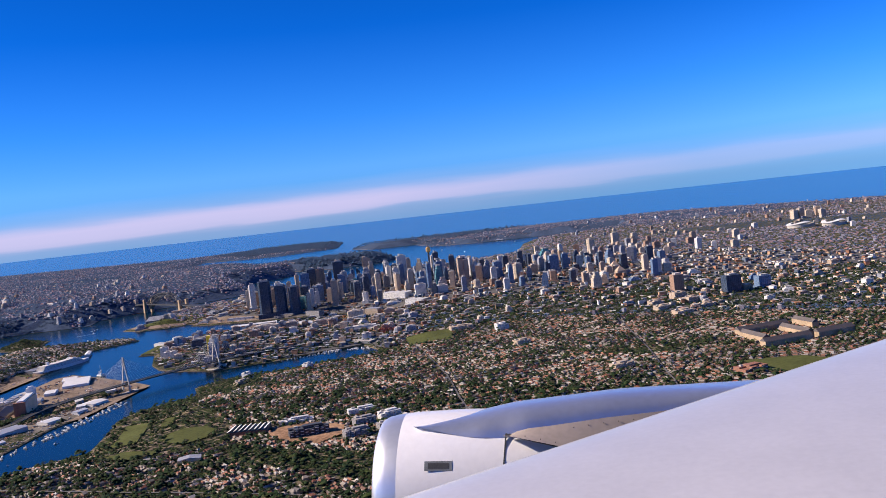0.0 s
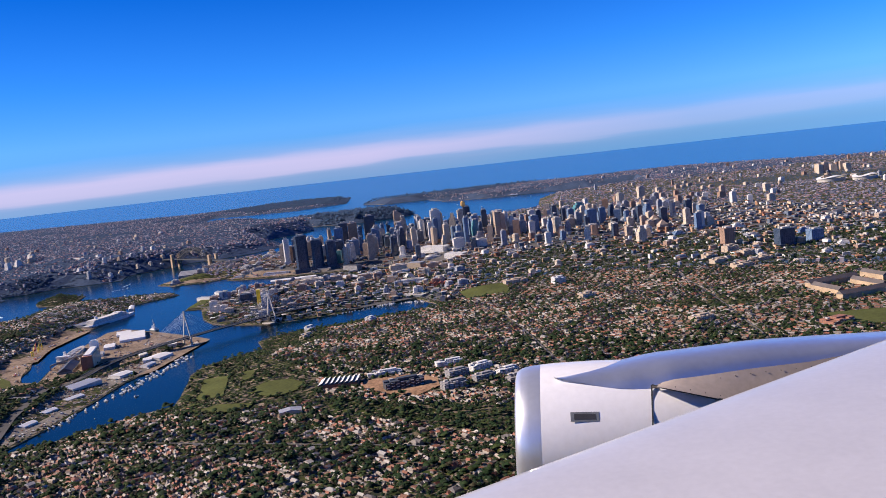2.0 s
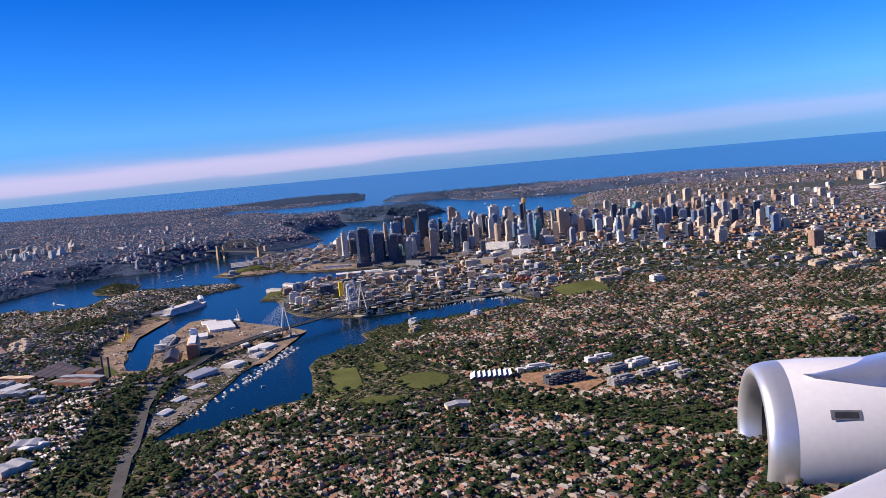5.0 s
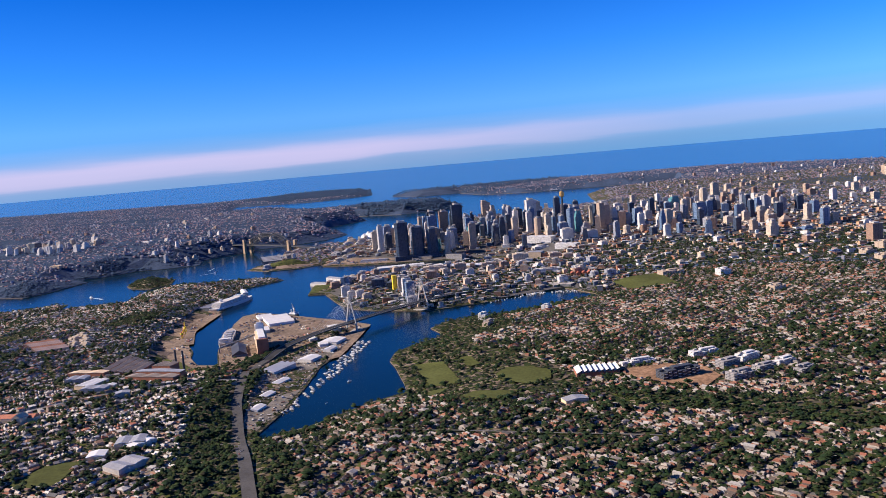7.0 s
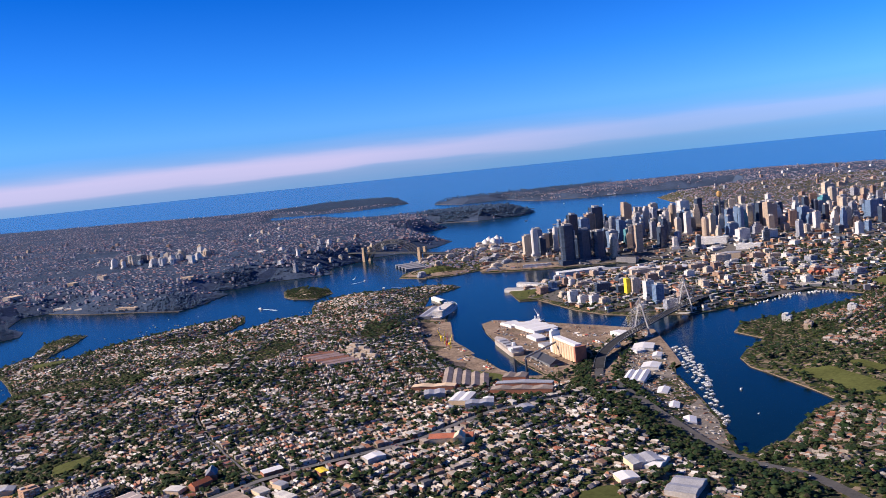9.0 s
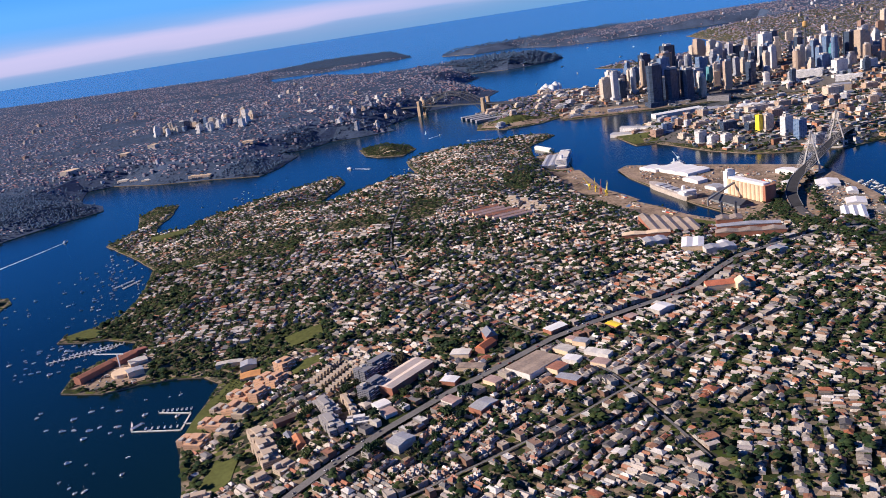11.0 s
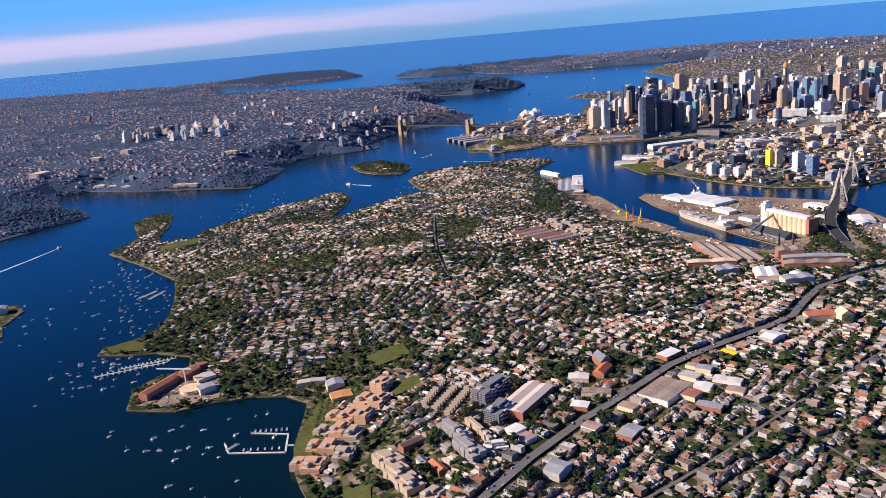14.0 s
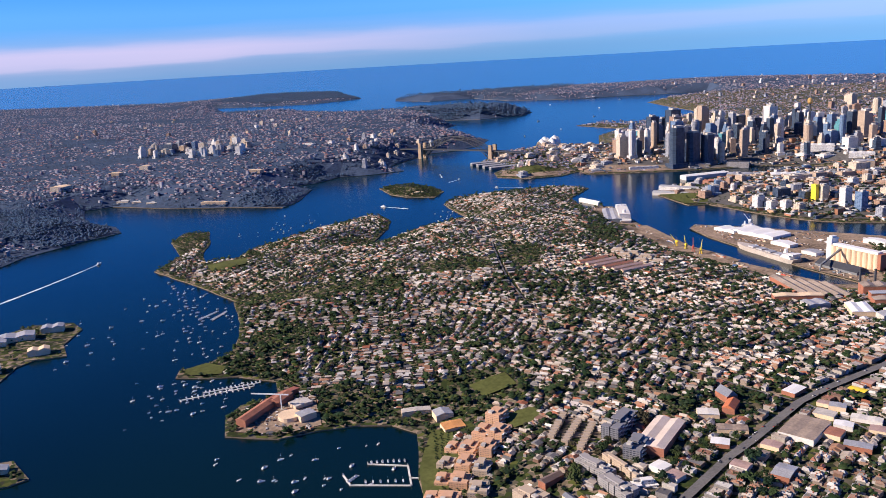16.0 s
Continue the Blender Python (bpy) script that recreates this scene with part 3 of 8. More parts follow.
def height(p, d):
    """The ground's height over the water at the points p, which lie d from the shore."""
    h = np.full(len(p), 0.9)
    for x, y, r, a in HILLS:
        h += a * np.exp(-((p[:, 0] - x) ** 2 + (p[:, 1] - y) ** 2) / (r * r))
    f = np.clip(d / 22, 0, 1)
    return 0.22 + (h - 0.22) * f * f * (3 - 2 * f)


FLAT = []      # level yards: (polygon, height)


def ground_height(x, y, land="south"):
    p = np.array([[x, y]], float)
    for poly, z in FLAT:
        if inside(poly, p)[0]:
            return z
    return float(height(p, shore_distance(LANDS[land], p))[0])


WHITE_BAY_FLAT = [(-137, 583), (-133, 546), (-127, 514), (-117, 493), (-107, 475), (-101, 467), (-94, 466), (-103, 484), (-116, 523), (-119, 537), (-115.7, 543), (-97, 533), (-77, 521), (-64, 512), (-62, 489), (-61, 470), (-75, 452), (-95, 448), (-112, 462), (-124, 482), (-133, 505), (-143, 545), (-147, 578)]
PYRMONT_FLAT = [(-110, 578), (-116, 603), (-111, 618), (-90, 632), (-50, 651), (-18, 655), (10, 640), (20, 560), (8, 547), (-5, 562), (-29, 543), (-50, 531), (-78, 540), (-101, 577)]
FLAT = [(WHITE_BAY_FLAT, 0.3)]


def heights(p, poly):
    d = shore_distance(poly, p)
    h = height(p, d)
    for q, z in FLAT:
        h = np.where(inside(q, p), z, h)
    return h, d


def land_mesh(name, poly, near, far, label):
    """Land as one sheet with its own relief, a steep bank at the water and rock below it."""
    from mathutils.geometry import delaunay_2d_cdt
    lo, hi = poly.min(0), poly.max(0)
    pts = []
    MID = (-760, 480, 640, 1900)
    for step, box in ((near, (-330, 300, 220, 700)), (24, MID), (far, (lo[0], lo[1], hi[0], hi[1]))):
        gx, gy = np.meshgrid(np.arange(box[0], box[2], step), np.arange(box[1], box[3], step))
        g = np.stack([gx.ravel(), gy.ravel()], 1) + rng.uniform(-0.3, 0.3, (gx.size, 2)) * step
        if step > near:
            g = g[~((g[:, 0] > -330) & (g[:, 0] < 220) & (g[:, 1] > 300) & (g[:, 1] < 700))]
        if step == far and near > 5:
            g = g[~((g[:, 0] > MID[0]) & (g[:, 0] < MID[2]) & (g[:, 1] > MID[1]) & (g[:, 1] < MID[3]))]
        g = g[inside(poly, g)]
        d = shore_distance(poly, g)
        pts.append(g[d > step * 0.4])
    g = np.concatenate(pts)
    n = len(poly)
    every = [Vector(p) for p in poly] + [Vector(p) for p in g]
    v, _, f, ov, _, _ = delaunay_2d_cdt(every, [(i, (i + 1) % n) for i in range(n)], [], 1, 1e-4)
    p = np.array([(q.x, q.y) for q in v])
    h, d = heights(p, poly)
    co = np.column_stack([p, h])
    low = len(co)
    ring = [next(i for i, o in enumerate(ov) if k in o) if k >= len(ov) or k not in ov[k] else k for k in range(n)]
    co = np.concatenate([co, np.column_stack([p[ring], np.full(n, -1.0)])])
    faces = [tuple(t) for t in f]
    area = sum(poly[i][0] * poly[(i + 1) % n][1] - poly[(i + 1) % n][0] * poly[i][1] for i in range(n))
    me = bpy.data.meshes.new(name)
    bank = [(ring[i], low + i, low + (i + 1) % n, ring[(i + 1) % n]) if area > 0 else (ring[i], ring[(i + 1) % n], low + (i + 1) % n, low + i) for i in range(n)]
    me.from_pydata(co.tolist(), [], faces + bank)
    me.materials.append(M_BUSH_HAZED if "north" in name else M_GROUND)
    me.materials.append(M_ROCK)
    me.materials.append(M_BUSH_HAZED)
    # beyond the city the gardens and bush close up, under the haze-tinted floor colour
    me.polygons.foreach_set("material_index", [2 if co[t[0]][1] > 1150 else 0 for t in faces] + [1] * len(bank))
    me.update()
    return tagged(new(name, me), label, "ground", kind="structure")


land_mesh("ground", LANDS["south"], 7, 60, "suburban ground with yards, verges and a rocky shore")
land_mesh("ground_north", LANDS["north"], 12, 60, "wooded northern shore ground, hilly, behind the harbour")
land_mesh("ground_goat_island", LANDS["goat"], 4, 9, "wooded island ground with a rocky shore")
land_mesh("ground_cockatoo_island", LANDS["cockatoo"], 4, 9, "shipyard island ground with sea walls")
land_mesh("ground_snapper_island", LANDS["snapper"], 3, 9, "small low island ground with sea walls")

sea = Shape()
sea.prism(circle(0, 300, 5600, 96), -3.0, 0.0)
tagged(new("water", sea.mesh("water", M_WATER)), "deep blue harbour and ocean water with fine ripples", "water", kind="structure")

# ---------------------------------------------------------------- main roads, parks, yards
VICTORIA_ROAD = [(-196, 322), (-184, 340), (-173, 355), (-163.8, 367), (-155.6, 376), (-151.4, 379.8), (-146.8, 384.4), (-140.3, 391), (-134, 395.6), (-129, 398.8), (-121, 404), (-115, 408.8), (-112.2, 413.3), (-109.3, 417.6), (-104, 425), (-96, 431), (-88, 435.5), (-77, 441)]
# what the flight passes over: past this the suburbs thin out
SEEN = [(-330, 345), (-232, 352), (-160, 340), (-95, 336), (-60, 334), (-20, 336), (95, 340), (135, 360), (205, 640), (-330, 900)]
LINK_ROAD = [(-8, 300), (-30, 345), (-50, 385), (-62, 408), (-70, 425), (-75.5, 440), (-79.5, 452), (-81.5, 463), (-81.3, 470)]
GREEN_STRIP = [(-62, 350), (-59.6, 377), (-68, 397), (-75, 413), (-83, 437), (-78, 440), (-66, 418), (-58, 408), (-48.6, 398), (-37, 377), (-30, 350)]


def ribbon(name, line, width, mat, label, lift=0.05, kind="structure", category="road"):
    """A road that follows the ground along the line."""
    pts = rounded(line, 3.0, 0.0)
    sh = Shape()
    p = np.array(pts)
    h, _ = heights(p, LANDS["south"])
    prev = None
    for i, (x, y) in enumerate(pts):
        a, b = p[max(0, i - 1)], p[min(len(p) - 1, i + 1)]
        t = (b - a) / max(np.linalg.norm(b - a), 1e-6)
        nx, ny = -t[1] * width / 2, t[0] * width / 2
        z = h[i] + lift
        now = ((x + nx, y + ny, z), (x - nx, y - ny, z))
        if prev:
            sh.face([prev[0], prev[1], now[1], now[0]])
        prev = now
    return tagged(new(name, sh.mesh(name, mat)), label, category, kind=kind)


def patch(name, ring, mat, label, lift=0.08, step=3.0, category="lawn"):
    """A park or yard laid over the ground."""
    from mathutils.geometry import delaunay_2d_cdt
    ring = rounded(ring, 2.5, 0.25, True)
    q = np.array(ring)
    gx, gy = np.meshgrid(np.arange(q[:, 0].min(), q[:, 0].max(), step), np.arange(q[:, 1].min(), q[:, 1].max(), step))
    g = np.stack([gx.ravel(), gy.ravel()], 1)
    g = g[inside(q, g)]
    g = g[shore_distance(q, g) > 0.5] if len(g) else g
    n = len(ring)
    v, _, f, _, _, _ = delaunay_2d_cdt([Vector(p) for p in ring] + [Vector(p) for p in g], [(i, (i + 1) % n) for i in range(n)], [], 1, 1e-4)
    p = np.array([(w.x, w.y) for w in v])
    h, _ = heights(p, LANDS["south"])
    me = bpy.data.meshes.new(name)
    me.from_pydata(np.column_stack([p, h + lift]).tolist(), [], [tuple(t) for t in f])
    me.materials.append(mat)
    me.update()
    return tagged(new(name, me), label, category, kind="structure")


M_ROAD_MAIN = material("worn_asphalt", (0.12, 0.115, 0.112), 0.85, vary="world", scale=2.0)
ribbon("road", VICTORIA_ROAD, 1.35, M_ROAD_MAIN, "wide grey asphalt main road between houses", 0.3)
STREETS = [
    [(-190, 535), (-188, 520), (-184, 505), (-182, 474.6), (-178.6, 453), (-172, 432), (-161, 415), (-149.5, 401), (-141.2, 391.8)],
    [(-139.6, 390.2), (-136.6, 384.8), (-131.3, 376.3), (-127.6, 368), (-122, 355)],
    [(-160, 350), (-147.8, 358.2), (-143.4, 361.5), (-131.6, 371.4), (-113.6, 386.3), (-98, 399)],
    [(-90, 500), (-62, 400), (-30, 402), (40, 392)][1:],
    [(20, 540), (44, 480), (60, 430), (72, 385)],
    [(90, 560), (98, 500), (104, 440), (108, 390)],
]
for i, line in enumerate(STREETS):
    ribbon(f"road_{i + 3}", rounded(line, 6.0, 0.6), 0.42, M_ROAD_MAIN, "narrow grey street between rows of houses", 0.28)
ribbon("road_2", LINK_ROAD, 2.2, M_ASPHALT, "dark asphalt motorway leading to the bridge", 0.3)

PARKS = [
    [(-38, 457.5), (-30, 456), (-21.6, 435.4), (-29, 436.4)],
    [(-14.6, 436.8), (-13.4, 442.8), (-7.6, 443.2), (-2.6, 439), (-2.2, 432.6), (-5.5, 428), (-11.4, 431)],
    [(-30, 428.8), (-28, 433), (-24.6, 433), (-26.2, 425)],
    [(-20, 421), (-17.4, 425), (-8.6, 424.2), (-8.4, 420.6), (-13.8, 417.6)],
    [(-189.4, 366), (-185.4, 366.4), (-184.6, 361), (-186.4, 356), (-188.8, 357)],
    [(-191.5, 408), (-185, 411.5), (-183, 406), (-189, 403.5)],
    [(-186.5, 395.5), (-181, 396.5), (-179.5, 392), (-184.5, 390.5)],
    [(-272.5, 514), (-267, 521), (-260, 523.5), (-258, 509), (-267, 506)],
    [(12, 560), (29, 566.5), (34, 540), (20, 538)],
    [(-250, 427), (-246, 431), (-241, 428), (-241, 424.5), (-247, 424.2)],
    [(-87, 374), (-86, 384), (-80.5, 386), (-79, 376)],
    [(-199, 383), (-198, 395), (-194.5, 395), (-192, 380), (-196, 372.5), (-198, 374)],
    [(-26.4, 457), (-23, 456.6), (-19.6, 448.6), (-22.4, 447)],
    [(119, 480), (134, 483), (140, 478), (130, 466), (122, 470)],
]
for i, ring in enumerate(PARKS):
    patch(f"lawn_{i + 1}", ring, M_GRASS, "sunlit mown park lawn among dark trees", 0.25)
patch("yard_1", WHITE_BAY_FLAT, M_SAND, "bare sandy wharf yard with worn paving", 0.06, 6, "yard")
MARINA_YARD = [(-72, 500), (-64, 489), (-63.8, 461), (-61.4, 444), (-59.4, 425), (-59.6, 411), (-63, 412), (-68, 426), (-73, 442), (-76, 456), (-76, 474), (-73, 488)]
patch("yard_8", MARINA_YARD, material("worn_yard_paving", (0.19, 0.17, 0.145), 0.9, vary="world", scale=1.2, amount=0.6, spec=0.05), "worn paved boat yard along the marina", 0.1, 4, "yard")
CLEAR = PARKS + [WHITE_BAY_FLAT, MARINA_YARD]


# ---------------------------------------------------------------- houses and trees of the suburbs
def turned(p, angle):
    c, s = math.cos(radians(angle)), math.sin(radians(angle))
    return np.stack([c * p[:, 0] - s * p[:, 1], s * p[:, 0] + c * p[:, 1]], 1)


def street_lots(ring, angle, pitch=6.2, lot=1.0, cross=21.0, seed=1):
    """House lots along parallel streets that run at the angle through the ring: x, y, turn."""
    r = np.random.default_rng(seed)
    q = turned(np.array(ring, float), -angle)
    lo, hi = q.min(0), q.max(0)
    out = []
    for v in np.arange(lo[1], hi[1], pitch):
        for side in (-1, 1):
            u = np.arange(lo[0], hi[0], lot) + r.uniform(-0.1, 0.1, len(np.arange(lo[0], hi[0], lot))) * lot
            keep = (np.abs((u + v * 0.3) % cross - cross / 2) > 0.9) & (r.random(len(u)) > 0.06)
            u = u[keep]
            w = v + side * (0.29 * pitch + r.uniform(-0.3, 0.3, len(u))) + 1.1 * np.sin(u * 0.09 + v * 0.11) + 0.7 * np.sin(u * 0.23 + v * 0.4)
            out.append(np.column_stack([u, w, np.full(len(u), angle + (90 if side > 0 else 270))]))
    o = np.concatenate(out)
    xy = turned(o[:, :2], angle)
    ok = inside(ring, xy)
    return np.column_stack([xy, o[:, 2]])[ok]


def free(p, poly, margin=1.3, extra=()):
    """Points on land, off the roads, parks and yards."""
    ok = inside(poly, p)
    ok &= shore_distance(poly, p) > margin
    for ring in list(CLEAR) + list(extra):
        ok &= ~inside(ring, p)
    for road in (VICTORIA_ROAD, LINK_ROAD):
        ok &= path_distance(road, p) > 1.6
    for road in STREETS:
        ok &= path_distance(road, p) > 0.75
    return ok


HOUSE_F = np.array([(0, 1, 5, 4), (1, 2, 6, 5), (2, 3, 7, 6), (3, 0, 4, 7)])


def house_mass(name, p, z, turn, w, d, h, rise, hip, label, category="houses", roof=None, wall=None):
    """Many small houses as one mesh: walls, and gabled or hipped roofs that stand over them."""
    n = len(p)
    c, s = np.cos(np.radians(turn)), np.sin(np.radians(turn))

    def place(a, b, zz):
        return np.stack([p[:, 0, None] + c[:, None] * a - s[:, None] * b, p[:, 1, None] + s[:, None] * a + c[:, None] * b, zz], 2)

    one = np.ones((n, 1))
    a = np.array([-1, 1, 1, -1]) * w[:, None] / 2
    b = np.array([-1, -1, 1, 1]) * d[:, None] / 2
    low = place(a, b, (z - 0.6)[:, None] * np.ones((1, 4)))
    top = place(a, b, (z + h)[:, None] * np.ones((1, 4)))
    eave = place(a * 1.1, b * 1.06, (z + h - 0.02)[:, None] * np.ones((1, 4)))
    ra = np.zeros((n, 2))
    rb = np.array([-1, 1]) * (d * (0.53 - 0.3 * hip))[:, None]
    ridge = place(ra, rb, (z + h + rise)[:, None] * np.ones((1, 2)))
    v = np.concatenate([low, top, eave, ridge], 1)
    f = np.concatenate([HOUSE_F, np.array([(8, 9, 12, 12), (9, 10, 13, 12), (10, 11, 13, 13), (11, 8, 12, 13)])])
    tri = np.array([(0, 1, 5), (0, 5, 4), (1, 2, 6), (1, 6, 5), (2, 3, 7), (2, 7, 6), (3, 0, 4), (3, 4, 7), (8, 9, 12), (9, 10, 13), (9, 13, 12), (10, 11, 13), (11, 8, 12), (11, 12, 13)])
    faces = (tri[None] + (np.arange(n) * 14)[:, None, None]).reshape(-1, 3)
    idx = np.tile(np.array([0] * 8 + [1] * 6), n)
    me = arrays_mesh(name, v.reshape(-1, 3), faces, [wall or M_WALL_MANY, roof or M_ROOF_MANY], idx)
    return tagged(new(name, me), label, category, kind="stuff")


# a clump of leaves: a ragged dome of five faces
CLUMP_V = np.array([(math.cos(i * 1.2566), math.sin(i * 1.2566), -0.3 if i % 2 else -0.05) for i in range(5)] + [(0, 0, 0.62)])
CLUMP_F = np.array([(i, (i + 1) % 5, 5) for i in range(5)])


def tree_mass(name, p, z, size, clumps, label, mat, seed=3):
    """Many tree crowns as one mesh, each of several ragged clumps round its stem."""
    r = np.random.default_rng(seed)
    n = len(p)
    k = clumps
    off = r.normal(0, 1, (n, k, 3))
    off /= np.linalg.norm(off, axis=2, keepdims=True) + 1e-6
    off[:, :, 2] = np.abs(off[:, :, 2]) * 0.9
    off *= (size[:, None, None] * r.uniform(0.35, 0.75, (n, k, 1)))
    off[:, 0] = 0
    rad = size[:, None] * r.uniform(0.34, 0.56, (n, k))
    rad[:, 0] = size * 0.6
    jit = 1 + r.uniform(-0.35, 0.35, (n, k, 6, 1))
    ang = r.uniform(0, 6.28, (n, k, 1))
    cv = CLUMP_V[None, None] * jit * rad[:, :, None, None]
    x = cv[..., 0] * np.cos(ang) - cv[..., 1] * np.sin(ang)
    y = cv[..., 0] * np.sin(ang) + cv[..., 1] * np.cos(ang)
    zz = cv[..., 2] * 0.85
    base = np.column_stack([p, z + size * 0.75])
    v = np.stack([x, y, zz], 3) + off[:, :, None, :] + base[:, None, None, :]
    f = (CLUMP_F[None] + (np.arange(n * k) * 6)[:, None, None]).reshape(-1, 3)
    me = arrays_mesh(name, v.reshape(-1, 3), f, [mat])
    me.shade_smooth()
    return tagged(new(name, me), label, "trees", kind="stuff")


# groves: trees stand close together here, with no houses
GROVES = [
    GREEN_STRIP,
    [(-204.2, 397.8), (-203.3, 408.8), (-194, 413), (-185, 415), (-179.5, 407.7), (-182, 400), (-187.5, 401), (-190.3, 396), (-195.3, 392.2)],
    [(-216.3, 398.7), (-220, 410.7), (-213.4, 414.7), (-205.2, 407.5), (-200.4, 395.6)],
    [(-153.5, 388), (-152.5, 397.5), (-146, 396.5), (-145.2, 391.4), (-149, 386.8)],
    [(-245.7, 431.7), (-243.3, 438), (-230.8, 428), (-221, 413.7), (-226.5, 414.9), (-237.7, 423.3)],
    [(-48.3, 472), (-44.6, 483.8), (-30, 476), (-2.8, 446.5), (6, 424), (-5.5, 421), (-15.3, 415.7), (-28.9, 428.9), (-40, 431)],
    [(9, 422), (28, 417.5), (50, 414), (55, 400), (48.8, 396), (29.5, 406.4), (11, 412)],
    [(-84.6, 479.5), (-83.6, 472), (-82, 441.9), (-83, 432.9), (-88, 445.4), (-90, 463.7)],
    [(-150.3, 536.3), (-144.4, 518.6), (-147.5, 501.2), (-153.2, 505.7), (-156.7, 529.2)],
    [(-240.5, 444), (-235.3, 455.3), (-226.3, 446), (-226, 435.2), (-234.4, 429.6)],
    [(-282, 539), (-265.3, 541), (-254.4, 522), (-254, 505), (-258, 524)],
    [(-180.2, 505.7), (-170, 500), (-172, 478.6), (-180.7, 480.2)],
    [(-50, 512), (-46, 519), (-22, 527), (-10, 534), (-4, 527), (-20, 514), (-38, 498)],
    [(-43, 498), (-42, 514), (-26, 515), (-16, 496), (-19, 484), (-26, 478), (-23, 468), (-30, 464), (-44, 478)],
    [(-161.8, 390.6), (-160.5, 394.9), (-157.1, 396.7), (-154.4, 393.2), (-156.2, 389.1), (-160.1, 388.3)],
    [(-148.9, 389.4), (-146.5, 395.8), (-143.2, 397.8), (-142.3, 392.9), (-144.4, 388.8), (-147.5, 387.1)],
    [(-191, 360), (-191, 371), (-187.6, 379), (-184.4, 382.4), (-179.5, 376.6), (-176, 371), (-174.5, 366), (-176.5, 360)],
]
LARGE = []      # rings kept clear for large buildings


def clear(x, y, w, d, turn, margin=0.7):
    """Keep houses and trees off the plan of a large building."""
    c, s = math.cos(radians(turn)), math.sin(radians(turn))
    w, d = w / 2 + margin, d / 2 + margin
    LARGE.append([(x + c * a - s * b, y + s * a + c * b) for a, b in ((-w, -d), (w, -d), (w, d), (-w, d))])


# ---------------------------------------------------------------- flats, sheds and halls among the houses
def apartment_block(x, y, w, d, storeys, turn, wall, label, group="apartment blocks by the cove"):
    """Flats: a stepped body, balcony slabs with fronts at each storey, a parapet and boxes on the roof."""
    clear(x, y, w, d, turn)
    t = thing("apartment_block", label, "apartment block", pose(x, y, ground_height(x, y), 0, 0, turn), group)
    h = storeys * 0.31
    s = Shape()
    bay = max(2, int(w / 1.0))
    q = random.Random(int(x * 7 + y * 13))
    for i in range(bay):
        cx = -w / 2 + (i + 0.5) * w / bay
        for e in (-1, 1):
            s = Shape()
            s.box(cx, e * d * 0.25 + q.uniform(-0.12, 0.12), -0.8, w / bay * q.uniform(0.86, 0.99), d * 0.5, h + 0.8 - 0.31 * q.choice((0, 0, 0, 1, 1)))
            part("bay", s, wall, t)
    s = Shape()
    s.box(w * 0.1, d * 0.05, -0.5, w * 0.5, d * 0.5, h + 0.8)
    part("core", s, wall, t)
    for k in range(storeys):
        for i in range(k % 2, bay, 2):
            b = Shape()
            cx = -w / 2 + (i + 0.5) * w / bay
            b.box(cx, -d / 2 - 0.14, 0.31 * k + 0.02, w / bay * 0.62, 0.28, 0.04)
            b.box(cx, -d / 2 - 0.265, 0.31 * k + 0.06, w / bay * 0.62, 0.03, 0.09)
            part("balcony", b, M_PALE, t)
    s = Shape()
    s.box(-w * 0.3, d * 0.2, h, min(0.8, w * 0.3), min(0.7, d * 0.3), 0.28)
    part("lift_house", s, M_CONCRETE, t)
    return t


W_PEACH = facade_material("peach_render_with_windows", (0.6, 0.36, 0.22), (0.2, 0.14, 0.1), 0.4, 0.31, 0.3, 0.6)
W_CREAM = facade_material("cream_render_with_windows", (0.48, 0.38, 0.28), (0.16, 0.14, 0.12), 0.4, 0.31, 0.3, 0.6)
W_GREY = facade_material("grey_render_with_windows", (0.34, 0.32, 0.31), (0.06, 0.07, 0.09), 0.5, 0.31, 0.5, 0.4)
W_WHITE = facade_material("white_render_with_windows", (0.74, 0.72, 0.69), (0.1, 0.11, 0.13), 0.5, 0.31, 0.45, 0.5)
W_SLATE = facade_material("dark_grey_walls_with_windows", (0.2, 0.2, 0.22), (0.04, 0.045, 0.06), 0.5, 0.31, 0.55, 0.3)
W_BRICK = facade_material("brick_walls_with_windows", (0.33, 0.15, 0.09), (0.07, 0.07, 0.08), 0.5, 0.31, 0.4, 0.6)

r_a = random.Random(11)
# peach blocks stepping along the cove
for x, y, w, d, n_, turn in ((-196.6, 373.6, 2.4, 2.4, 3, 80), (-195.4, 378.4, 2.6, 2.2, 3, 78), (-195, 383, 2.6, 2.2, 3, 72), (-194, 387.6, 2.6, 2.2, 3, 66), (-194.5, 372.5, 3.2, 3.0, 4, 80), (-192.8, 377.2, 3.4, 2.6, 4, 78), (-192.2, 382, 3.6, 2.4, 4, 72), (-191.6, 386.3, 3.2, 2.6, 4, 66), (-189.3, 390.2, 3.4, 2.4, 5, 62), (-189.8, 380, 3.4, 2.2, 4, 75), (-188.6, 385, 3.6, 2.2, 5, 70), (-186.9, 389, 3.2, 2.4, 5, 62), (-187.0, 394.2, 3.0, 2.6, 6, 58), (-190.4, 374.2, 3.0, 2.6, 4, 80)):
    apartment_block(x, y, w, d, n_, turn, W_PEACH if r_a.random() < 0.7 else W_CREAM, "stepped peach rendered apartment block above the cove lawn")
